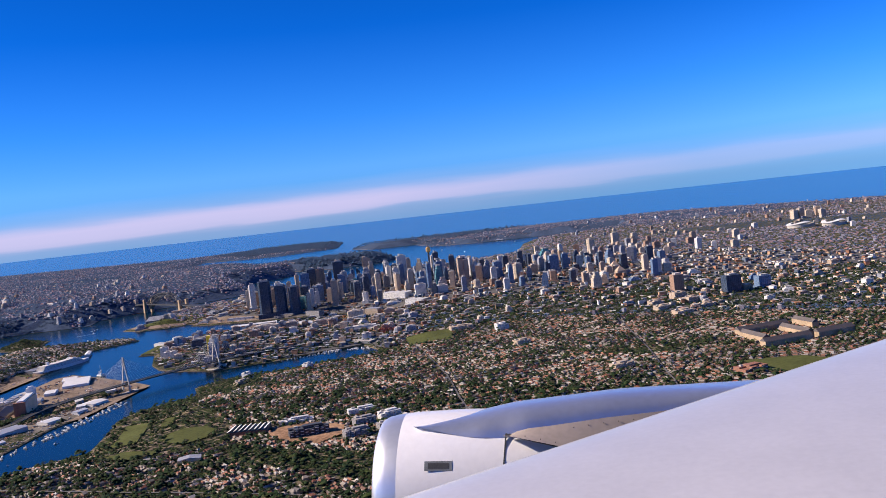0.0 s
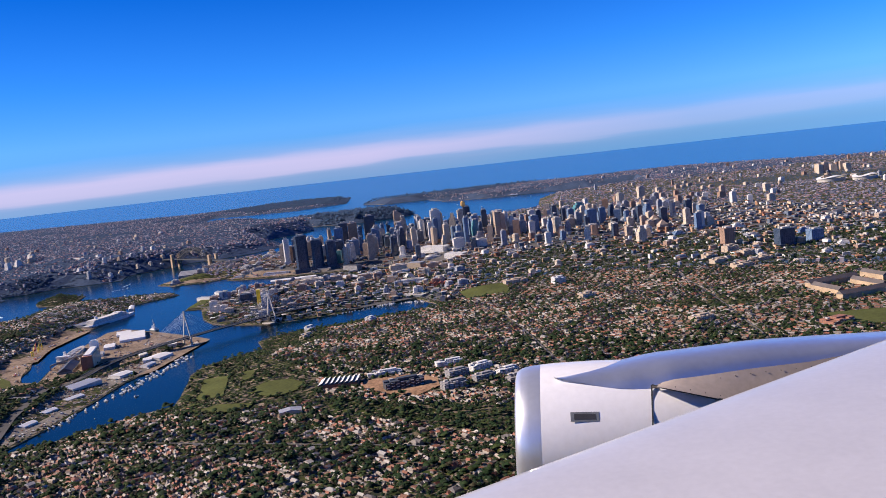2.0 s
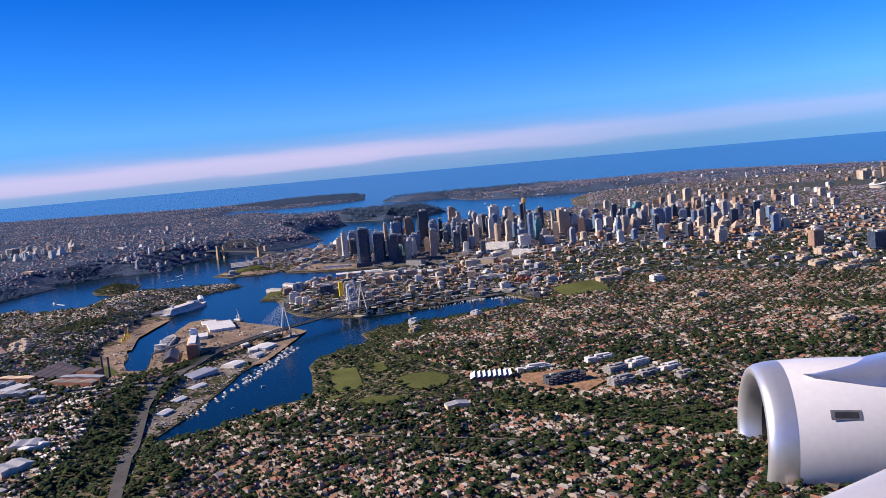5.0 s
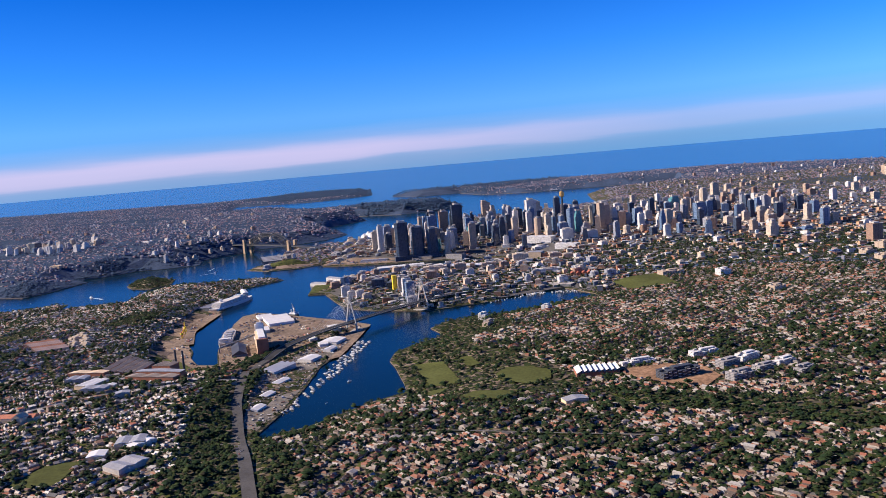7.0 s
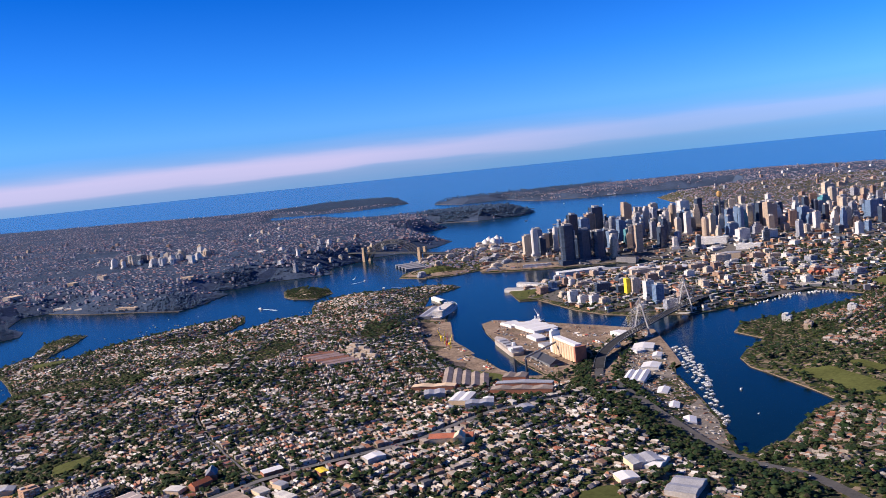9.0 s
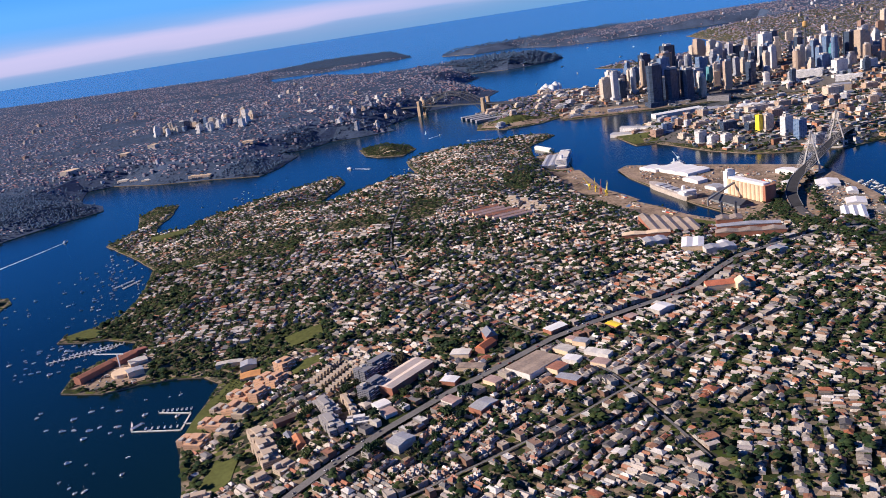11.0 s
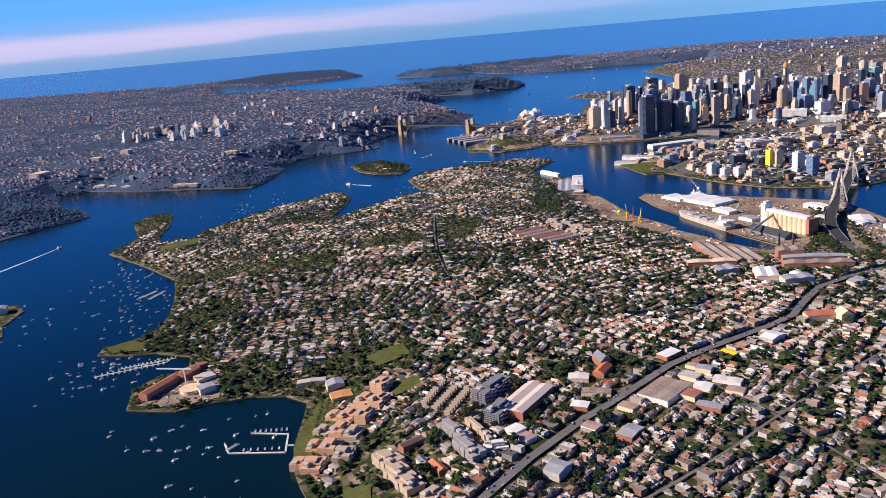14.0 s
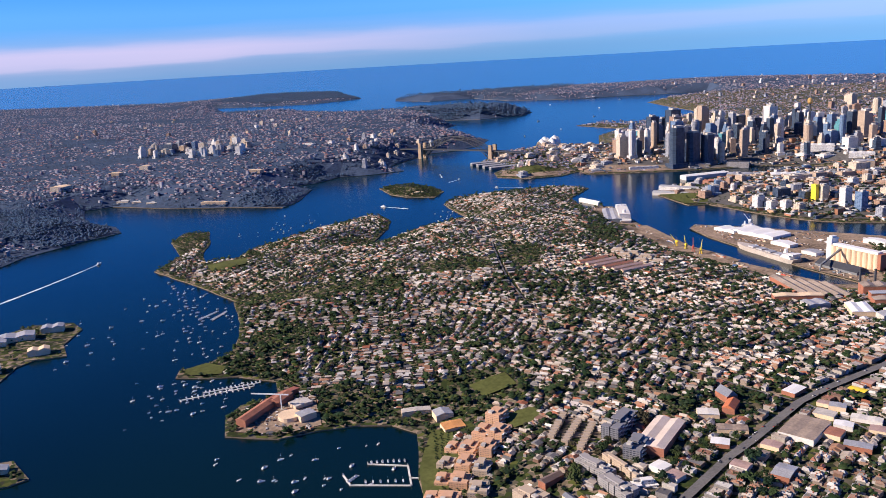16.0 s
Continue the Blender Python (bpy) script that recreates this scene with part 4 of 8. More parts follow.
for x, y, w, d, n_, turn in ((-183.4, 370.6, 4.4, 2.8, 4, 132), (-181.6, 367.0, 3.4, 2.8, 4, 126), (-179.8, 364.0, 3.4, 2.8, 4, 124), (-188, 357, 4.0, 2.2, 3, 20), (-184, 354.5, 4.2, 2.2, 3, 35), (-179.6, 359, 2.8, 2.2, 3, 48), (-176.6, 361, 2.6, 2.0, 3, 50)):
    apartment_block(x, y, w, d, n_, turn, W_CREAM, "cream flat-roofed apartment block with balconies beside lawns")
for x, y, w, d, n_, turn, m in ((-168.7, 386.4, 7.4, 2.6, 6, 55, W_SLATE), (-167.7, 379.2, 4.8, 2.6, 6, 60, W_SLATE), (-174.2, 375.2, 6.0, 2.0, 4, 128, W_GREY), (-172.0, 369.8, 5.6, 2.2, 4, 122, W_GREY), (-170.6, 375.0, 7.5, 1.1, 3, 118, W_CREAM), (-168.4, 370.6, 3.4, 1.8, 2, 10, W_WHITE)):
    apartment_block(x, y, w, d, n_, turn, m, "modern apartment block with open balconies beside the market hall", "modern blocks off the main road")


def hall(name, x, y, w, d, h, turn, roof, wall, label, bays=1, rise=0.4, saw=False, category="hall", land="south"):
    """A shed or hall: walls, and one pitched roof or several side by side."""
    clear(x, y, w, d, turn)
    t = thing(name, label, category, pose(x, y, ground_height(x, y, land), 0, 0, turn))
    s = Shape()
    s.box(0, 0, -0.6, w, d, h + 0.6)
    part("wall", s, wall, t)
    for i in range(bays):
        s = Shape()
        cx = -w / 2 + (i + 0.5) * w / bays
        if saw:
            bw = w / bays
            s.face([(cx - bw / 2, -d / 2, h), (cx + bw / 2 - 0.02, -d / 2, h + rise), (cx + bw / 2 - 0.02, d / 2, h + rise), (cx - bw / 2, d / 2, h)])
            s.face([(cx + bw / 2 - 0.02, -d / 2, h), (cx + bw / 2 - 0.02, d / 2, h), (cx + bw / 2 - 0.02, d / 2, h + rise), (cx + bw / 2 - 0.02, -d / 2, h + rise)], 1)
            s.face([(cx - bw / 2, -d / 2, h), (cx + bw / 2 - 0.02, -d / 2, h), (cx + bw / 2 - 0.02, -d / 2, h + rise)], 1)
            part("roof_bay", s, [roof, M_DARK], t)
        else:
            s.gable(cx, 0, 0, w / bays - 0.06, d, h + 0.01, rise, 0, 0.05)
            part("roof", s, roof, t)
    return t


hall("market_hall", -163.6, 382.6, 4.4, 10.0, 1.1, -31, material("beige_sheet_roof", (0.56, 0.47, 0.4), 0.6, scale=2.0, amount=0.2), M_BRICK, "large hall with broad pale roofs and orange brick walls", 2, 0.3)
hall("brick_flats", -176.2, 366.8, 1.3, 3.2, 0.7, 30, material("orange_tiles", (0.4, 0.15, 0.06), 0.75), M_BRICK, "brick flats under an orange tiled roof among trees", 1, 0.3, category="flats")
hall("brick_flats", -180.4, 373.8, 1.4, 3.6, 0.7, -50, material("brown_tiles", (0.13, 0.09, 0.075), 0.75), M_BRICK, "brick flats under a dark brown tiled roof among trees", 1, 0.3, category="flats")
hall("brick_flats", -178.3, 368.6, 1.2, 2.4, 0.6, 30, M_SLATE_BLUE, M_BUFF, "small flats under a blue-grey slate roof among trees", 1, 0.3, category="flats")
hall("tram_shed", 7.2, 435.3, 9.0, 5.2, 0.9, 10, M_WHITE, M_BRICK, "old tram shed with white sawtooth roof bays in a row", 8, 0.55, True)
hall("school_hall", -196.0, 399.6, 3.0, 2.6, 1.0, 20, M_TIN, M_BUFF, "school hall with a grey metal roof among trees", 1, 0.35)
hall("school_hall", -194.2, 395.4, 3.6, 2.8, 0.6, 20, material("orange_roof_sheet", (0.5, 0.24, 0.08), 0.7), M_BUFF, "low school building with a flat orange roof", 1, 0.12)
hall("school_hall", -200.6, 401.8, 5.0, 1.6, 0.8, 10, M_CONCRETE, M_BUFF, "long low school wing with a grey roof", 1, 0.12)
hall("church", -151.0, 390.4, 1.9, 3.6, 0.8, 150, material("terracotta_tiles", (0.42, 0.13, 0.05), 0.75), M_BRICK, "brick church hall with a steep terracotta roof", 1, 0.5, category="church")
for x, y, w, d, turn, m in ((-111.2, 434.8, 5.6, 8.0, -10, M_WHITE), (-119.4, 446, 13, 3.0, -4, M_BUFF), (-106.8, 429.6, 7.5, 3.6, 5, M_TIN), (-118.2, 439.6, 6, 4.5, 10, M_TIN), (-105.4, 433.6, 3, 2.4, 5, M_WHITE), (-76, 394, 6.5, 5, 20, M_TIN), (-79, 388, 4, 4, 20, M_WHITE), (-97, 425, 4, 3, 30, M_TIN), (-150, 371, 4.6, 3, 52, M_TIN), (-122, 398.6, 4.5, 3, 40, M_WHITE), (-160.6, 363, 4, 3, 54, M_TIN)):
    hall("workshop", x, y, w * 0.8, d * 0.8, r_a.uniform(0.7, 1.2), turn, m, r_a.choice((M_BUFF, M_BRICK, M_CONCRETE)), "low workshop with a broad metal roof", 2 if w > 5.5 else 1, 0.25, category="workshop")
# showrooms, workshops and yards on both sides of the main road
M_SANDY = material("sandy_flat_roof", (0.27, 0.21, 0.165), 0.8, scale=1.2, amount=0.4)
M_PINK = material("faded_pink_roof_sheet", (0.36, 0.25, 0.22), 0.7, scale=1.5, amount=0.3)
M_RUST_RED = material("red_brown_roof_sheet", (0.3, 0.13, 0.08), 0.75, scale=1.5, amount=0.35)
for x, y, w, d, turn, m in ((-143.1, 382.0, 5.0, 7.2, -41, M_SANDY), (-139.7, 394.9, 2.2, 3.6, -50, M_WHITE), (-130.2, 393.8, 1.6, 2.6, 40, M_YELLOW), (-127.2, 396.5, 2.0, 1.6, 40, M_PINK), (-135.7, 388.3, 2.4, 1.6, -30, M_TIN), (-137.3, 382.6, 2.6, 1.8, -30, M_WHITE), (-138.0, 376.5, 3.6, 1.7, -30, M_TIN), (-137.0, 389.7, 2.2, 1.2, -40, M_PINK), (-138.4, 386.3, 3.0, 2.0, -40, M_CONCRETE), (-133.3, 384.1, 4.2, 1.5, -32, M_PALE), (-133.1, 380.7, 2.6, 1.8, -32, M_PINK), (-155.0, 388.7, 3.2, 2.2, -10, M_PALE), (-152.9, 383.6, 4.4, 1.8, -12, M_SANDY), (-155.8, 379.7, 2.6, 2.0, -20, M_WHITE), (-149.1, 378.2, 2.6, 1.8, -40, M_PINK), (-151.6, 376.0, 2.4, 1.8, -40, M_SANDY), (-165.5, 374.2, 2.2, 2.2, -50, M_WHITE), (-164.1, 371.9, 2.2, 2.0, -50, M_PINK), (-154.9, 373.4, 2.0, 2.4, 50, M_PINK), (-139.7, 380.4, 2.6, 2.6, -40, M_RUST_RED)):
    hall("showroom", x, y, w, d, r_a.uniform(0.5, 0.75) + 0.25 * (w > 4.5), turn, m, r_a.choice((M_BUFF, M_PALE, M_BRICK)), "low showroom with a broad flat roof by the main road", 2 if w > 4 else 1, 0.1, category="showroom")
hall("church", -150.6, 394.1, 2.0, 3.0, 1.0, 20, M_SLATE_BLUE, M_BRICK, "old brick church with a steep slate roof among dark trees", 1, 0.9, category="church")
M_RUST = material("rusty_brown_sheet", (0.26, 0.21, 0.17), 0.7, scale=2.0, amount=0.5)
for i in range(5):
    hall("workshop", -117.6 + i * 2.3, 455.5 - i * 0.9, 2.2, 15 - i, 0.9, 6, M_RUST, M_BRICK, "long shed with a rusty brown roof beside others", 1, 0.45, category="workshop")
hall("power_station", -98.6, 440.3, 14.0, 2.6, 1.2, -8, M_RUST, M_BRICK, "long brick power station hall with a rusty tin roof", 3, 0.35, category="power station")
hall("power_station", -98.2, 443.6, 13.0, 2.2, 1.7, -8, M_TIN, M_BRICK, "taller brick turbine hall with a grey tin roof", 1, 0.3, category="power station")
hall("power_station", -100.8, 450.6, 5.6, 3.6, 2.2, -8, M_RUST, M_BRICK, "tall brick boiler house with a dark roof", 2, 0.4, category="power station")
hall("hotel", -109.4, 407.2, 2.4, 8.2, 1.0, 92, material("brick_red_tiles", (0.4, 0.13, 0.07), 0.75), M_BUFF, "old hotel with red tiled roofs and cream gables by the road", 1, 0.6, category="hotel")
hall("hotel", -107.6, 405.4, 2.0, 2.6, 1.6, 2, M_BUFF, M_BUFF, "cream gabled front block of an old hotel", 1, 0.7, category="hotel")
# rows of small cream terrace houses stepping down to the lawns
for (x0, y0), (x1, y1) in (((-179.2, 385.2), (-176.6, 392.0)), ((-177.4, 383.0), (-174.6, 389.4)), ((-175.4, 381.0), (-172.6, 388.0))):
    for i in range(9):
        u = i / 8
        hall("terrace_house", x0 + (x1 - x0) * u, y0 + (y1 - y0) * u, 0.5, 1.0, 0.62, 68, M_RUST, W_CREAM, "small cream terrace house in a stepped row", 1, 0.22, category="terrace house")
# terraces with terracotta roofs and pale flats above the port
for i in range(6):
    hall("terrace", -158.6 + i * 1.9, 481.2 - i * 1.7, 1.3, 9.0, 0.7, -62, M_PINK if i % 3 else M_RUST_RED, M_BUFF, "terrace of cream houses with pink and red roofs above the port", 1, 0.35, category="terrace")
for x, y, w, d, n_ in ((-150.6, 489.4, 3.4, 2.2, 4), (-147.2, 486.0, 3.6, 2.2, 4), (-149.6, 484.2, 3.2, 2.2, 4), (-144.6, 482.4, 3.6, 2.2, 4), (-146.4, 479.4, 3.4, 2.2, 3), (-142.2, 478.8, 3.2, 2.0, 3)):
    apartment_block(x, y, w, d, n_, -25, W_CREAM, "cream block of flats with pale flat roofs above the port", "flats above the port")
# sandstone and brick ranges of the university round their lawn, and the hospital blocks near them
M_SLATE = material("dark_slate_roof", (0.1, 0.085, 0.08), 0.7, scale=2.0)
for x, y, w, d, turn in ((131, 519, 2.4, 17, -62), (127, 507, 2.2, 12, 22), (139, 512, 2.2, 13, 22), (134, 500, 2.4, 15, -62), (144, 524, 2.2, 10, 22), (148, 508, 2.4, 12, -62)):
    hall("college_range", x, y, w, d, 1.5, turn, M_SLATE, M_STONE, "long sandstone college range with a steep dark roof", 1, 0.9, category="college")
for x, y, w, d, n_ in ((106, 571, 6, 3.6, 6), (112, 560, 6.5, 4.0, 5), (117, 582, 5, 4.4, 8), (113, 594, 5, 4.0, 9), (121, 571, 6, 3.4, 5), (104, 583, 5, 3.4, 6)):
    apartment_block(x, y, w, d, n_, 28, W_CREAM, "broad cream hospital block with flat roofs", "hospital blocks")
for x, y in ((-101.2, 456.6), (-98.4, 455.3)):
    clear(x, y, 1, 1, 0)
    t = thing("chimney_stack", "tall round dark brick chimney stack beside the power station", "chimney", pose(x, y, 0.3), "power station chimneys")
    s = Shape()
    s.prism(circle(0, 0, 0.36, 14), 0, 6.6, 0, circle(0, 0, 0.24, 14))
    part("shaft", s, M_DARK, t)
    s = Shape()
    s.prism(circle(0, 0, 0.3, 14), 6.6, 6.9)
    part("rim", s, M_DARK, t)
# blocks in Glebe
W_NAVY = facade_material("dark_clad_walls_with_windows", (0.06, 0.07, 0.09), (0.02, 0.025, 0.035), 0.5, 0.31, 0.5, 0.3)
for x, y, w, d, n_, turn, m in ((16, 441.6, 8, 2.0, 3, 24, W_WHITE), (23.4, 430.2, 8.6, 2.8, 6, 29, W_NAVY), (30.5, 446.5, 7, 2, 4, 29, W_WHITE), (34, 436.5, 5, 2.2, 5, 40, W_GREY), (38.5, 441, 5, 2.2, 5, 40, W_WHITE), (35, 427.5, 5.5, 2.4, 5, 35, W_GREY), (40.5, 433, 5, 2, 4, 40, W_GREY), (45, 437, 5, 2, 4, 40, W_WHITE), (47.5, 431, 4, 2, 4, 40, W_GREY)):
    apartment_block(x, y, w, d, n_, turn, m, "dark clad new block standing in a bare earth site" if m is W_NAVY else "new white and grey apartment block beside a sandy site", "new blocks by the tram sheds")
hall("club_hall", 3.2, 415.6, 4.6, 2.6, 0.7, 25, M_TIN, M_BUFF, "low hall with a pale grey roof beside the viaduct", 1, 0.3)
M_EARTH = material("freshly_dug_orange_earth", (0.27, 0.165, 0.1), 0.9, vary="world", scale=1.0, amount=0.8, spec=0.05)
CLEAR.append([(13.4, 430.6), (12.6, 436), (17, 438.6), (22, 439.6), (29.6, 436), (31.6, 429), (28, 422), (22, 424.4), (18, 427)])
patch("yard_5", CLEAR[-1], M_EARTH, "bare orange earth of a building site between apartment blocks", 0.25, 3, "yard")
for x, y, w, d, n_, turn, m in ((49.5, 553, 4.4, 3.2, 8, 30, W_WHITE), (33, 563, 8.5, 4.0, 5, 25, W_CREAM), (-24, 497, 5, 2, 4, 70, W_CREAM), (-27, 508, 3, 2.4, 6, 70, W_WHITE), (-8, 512, 3, 2.2, 5, 70, W_WHITE), (60, 520, 5, 3, 5, 40, W_CREAM), (90, 480, 6, 3, 4, 40, W_CREAM), (100, 430, 7, 3, 3, 40, W_BRICK), (120, 470, 7, 4, 4, 35, W_BRICK)):
    apartment_block(x, y, w, d, n_, turn, m, "pale block of flats standing above small houses", "blocks among the houses")

# exhibition halls, quay buildings and boat sheds round the inner harbour
for x, y, w, d, h, turn, roof, wall, label, bays, rise in (
    (-71, 629, 15, 6, 1.5, -26, M_TIN, W_CREAM, "broad grey-roofed waterside hall on the peninsula", 3, 0.25),
    (-53, 614, 24, 7, 1.3, -16, M_WHITE, W_CREAM, "long pale exhibition hall with low roof bays", 6, 0.3),
    (-21, 677, 15, 6, 2.6, -24, M_WHITE, W_WHITE, "white convention building with stepped roofs by the water", 4, 0.3),
    (-7, 661, 11, 5, 1.8, -24, M_WHITE, W_WHITE, "white low hall beside the convention building", 3, 0.3),
    (-62.5, 665.5, 10, 3.6, 2.6, -26, M_DARK, W_GREY, "dark glass office block at the water's edge", 1, 0.2),
    (-83, 669, 16, 2.6, 1.4, -4, M_TIN, W_CREAM, "row of low waterside restaurants below towers", 6, 0.2),
    (-106, 670, 14, 2.6, 1.2, 2, M_TIN, W_WHITE, "row of low waterside buildings below dark towers", 5, 0.2),
    (-20, 630, 7, 5, 3.2, -16, M_TIN, W_CREAM, "broad cream office block with a flat roof", 1, 0.1),
    (-91, 611, 5, 4, 1.5, 20, M_BRICK, W_BRICK, "red brick wharf building on the point", 2, 0.3),
    (-103.6, 606.6, 3.6, 19, 1.1, 52, M_TIN, W_WHITE, "long finger wharf shed with a grey ridged roof", 1, 0.4),
    (-77, 492.5, 4.2, 2.4, 0.8, -50, M_WHITE, W_WHITE, "white boat shed beside the bridge ramp", 2, 0.2),
    (-70.8, 484.8, 4.0, 2.6, 0.8, -60, M_WHITE, W_WHITE, "white marina building at the water", 2, 0.2),
):
    hall("quay_building", x, y, w, d, h, turn, roof, wall, label, bays, rise, category="building")
patch("yard_5", [(-134, 669.4), (-118, 665.8), (-92, 664), (-68, 665), (-68, 668), (-92, 669), (-118, 673), (-132, 679)], M_SAND, "bare sandy building ground along the water", 0.3, 4, "yard")
patch("lawn_20", [(-114, 601), (-109, 579), (-101, 580), (-98, 589), (-106, 600)], M_GRASS, "worn grass and sand park on the point", 0.32, 4)
patch("yard_6", [(-175, 673.5), (-161, 664.8), (-147, 668.5), (-138, 680), (-150, 675), (-162, 671), (-173, 686)], M_SAND, "bare sandy headland being laid out as a park", 0.3, 4, "yard")
patch("yard_7", [(-73, 379), (-78, 395), (-77, 402), (-70, 398), (-64, 385), (-61, 378)], M_SAND, "bare yard of sheds beside the motorway", 0.28, 3, "yard")
hall("depot", -70.6, 383.5, 6.0, 4.6, 1.1, 66, M_TIN, M_CONCRETE, "large depot with a grey sheet roof in a bare yard", 2, 0.3)
hall("depot", -74.2, 393.5, 5.0, 3.4, 0.9, 66, M_WHITE, M_CONCRETE, "depot shed with a pale roof in a bare yard", 2, 0.3)
hall("brick_range", -226.2, 410.2, 9.5, 1.4, 0.9, 58, material("dull_red_tiles", (0.26, 0.09, 0.06), 0.75), M_BRICK, "long red brick range with a tiled roof at a building site", 1, 0.4)
hall("site_shed", -221.4, 406.4, 3.4, 2.6, 0.8, 40, M_CONCRETE, M_BUFF, "bare concrete frame of a building under construction", 1, 0.1)
hall("site_shed", -219.6, 401.6, 3.0, 2.2, 1.2, 40, M_TIN, M_BUFF, "pale part-built block at a building site", 1, 0.1)


# ---------------------------------------------------------------- wharves and port
def wharf_shed(x, y, w, d, h, turn, roof, wall, label, bays=1, z=0.35, rise=0.35):
    t = thing("wharf_shed", label, "shed", pose(x, y, z, 0, 0, turn), "sheds on the wharves")
    s = Shape()
    s.box(0, 0, -0.6, w, d, h + 0.6)
    part("wall", s, wall, t)
    for i in range(bays):
        s = Shape()
        s.gable(-w / 2 + (i + 0.5) * w / bays, 0, 0, w / bays - 0.05, d, h + 0.01, rise, 0, 0.05)
        part("roof", s, roof, t)
    return t


# broad white sheds on the reclaimed island
wharf_shed(-100.5, 524.5, 16, 8.5, 0.9, -58, M_WHITE, M_WHITE, "broad low white cargo shed on the wharf", 3)
wharf_shed(-108, 531, 8, 5, 0.8, -58, M_WHITE, M_WHITE, "low white cargo shed beside the water", 2)
wharf_shed(-99, 508.5, 7, 3.4, 0.9, -62, M_WHITE, M_PALE, "small white cargo shed on the wharf")
wharf_shed(-95.5, 497, 5, 3, 0.9, -62, M_TIN, M_PALE, "grey cargo shed beside the quay")
wharf_shed(-94.8, 480.6, 4.2, 13, 0.6, 26, M_DARK, M_STEEL, "long shed with a dark pitched roof beside the silos", 1, 0.35, 1.2)
wharf_shed(-74, 505, 7, 3, 1.2, -60, M_WHITE, M_PALE, "white depot beside the bridge road")
for x, y, w, d, turn in ((-73, 455.5, 5.2, 9.5, -14), (-68.6, 467.4, 4.4, 5.0, -14), (-68.8, 488, 5.6, 6.2, -10), (-68, 445, 2.6, 5, -14), (-67, 434, 2.6, 4, -10), (-65, 424, 2.6, 4, -6), (-66.2, 477.5, 2.4, 4, -10)):
    wharf_shed(x, y, w, d, 1.5 if d > 9 else 0.8, turn, M_WHITE, M_PALE if d < 9 else M_TIN, "white boat shed with a pale ribbed roof by the marina", 3 if d > 9 else 1)

silo = thing("grain_silo", "tall buff concrete grain silos with a white gallery on top", "grain silo", pose(-89.2, 484.2, 0.3, 0, 0, -64))
for i in range(9):
    for j in (-1, 1):
        s = Shape()
        s.prism(circle((i - 4) * 1.62, j * 0.8, 0.84, 14), -0.4, 4.1)
        part("silo_cell", s, M_BUFF, silo)
s = Shape()
s.box(-0.2, 0, 4.1, 14.0, 1.9, 0.6)
part("gallery", s, M_WHITE, silo)
s = Shape()
s.box(-7.9, 0, -0.4, 1.5, 2.6, 6.4)
s.box(-7.9, 0, 6.0, 1.0, 1.6, 0.5)
part("headhouse", s, M_WHITE, silo)
s = Shape()
s.box(7.75, 0, -0.4, 0.9, 3.2, 4.8)
part("end_wall", s, M_BRICK, silo, "red-brown end wall in shade")
s = Shape()
s.beam((-4, -1.5, 3.6), (-1, -12, 1.6), 0.45)
s.beam((-1, -12, 1.6), (-1, -12, -0.3), 0.3)
part("conveyor", s, M_STEEL, silo)


def quay_crane(x, y, turn, colour, label, lift=55, z=0.3):
    t = thing("quay_crane", label, "crane", pose(x, y, z, 0, 0, turn) @ Matrix.Scale(0.68, 4), "cranes on the quay")
    s = Shape()
    for a in (-0.5, 0.5):
        for b in (-0.5, 0.5):
            s.beam((a, b, -0.2), (a * 0.5, b * 0.5, 2.0), 0.16)
    s.box(0, 0, 1.9, 0.9, 0.9, 0.2)
    part("portal", s, colour, t)
    s = Shape()
    s.box(-0.2, 0, 2.1, 1.2, 0.7, 0.7)
    part("cab", s, colour, t)
    s = Shape()
    e = Vector((math.cos(radians(lift)) * 4.2, 0, 2.4 + math.sin(radians(lift)) * 4.2))
    s.beam((0.3, -0.2, 2.4), e, 0.12)
    s.beam((0.3, 0.2, 2.4), e, 0.12)
    part("jib", s, colour, t)
    s = Shape()
    s.beam((-0.6, 0, 2.8), (0.1, 0, 4.2), 0.1)
    s.beam((0.1, 0, 4.2), e, 0.04)
    part("stay", s, M_STEEL, t)
    return t


quay_crane(-127.2, 509.5, 100, M_YELLOW, "yellow harbour crane with a raised jib on the quay", 60)
quay_crane(-124.6, 503, 60, M_YELLOW, "yellow harbour crane with a raised jib on the quay", 65)
quay_crane(-129, 513.5, 130, M_YELLOW, "yellow grab crane on the bare quay", 40)
quay_crane(-126, 506, 80, M_RED, "small red crane between yellow ones", 70)


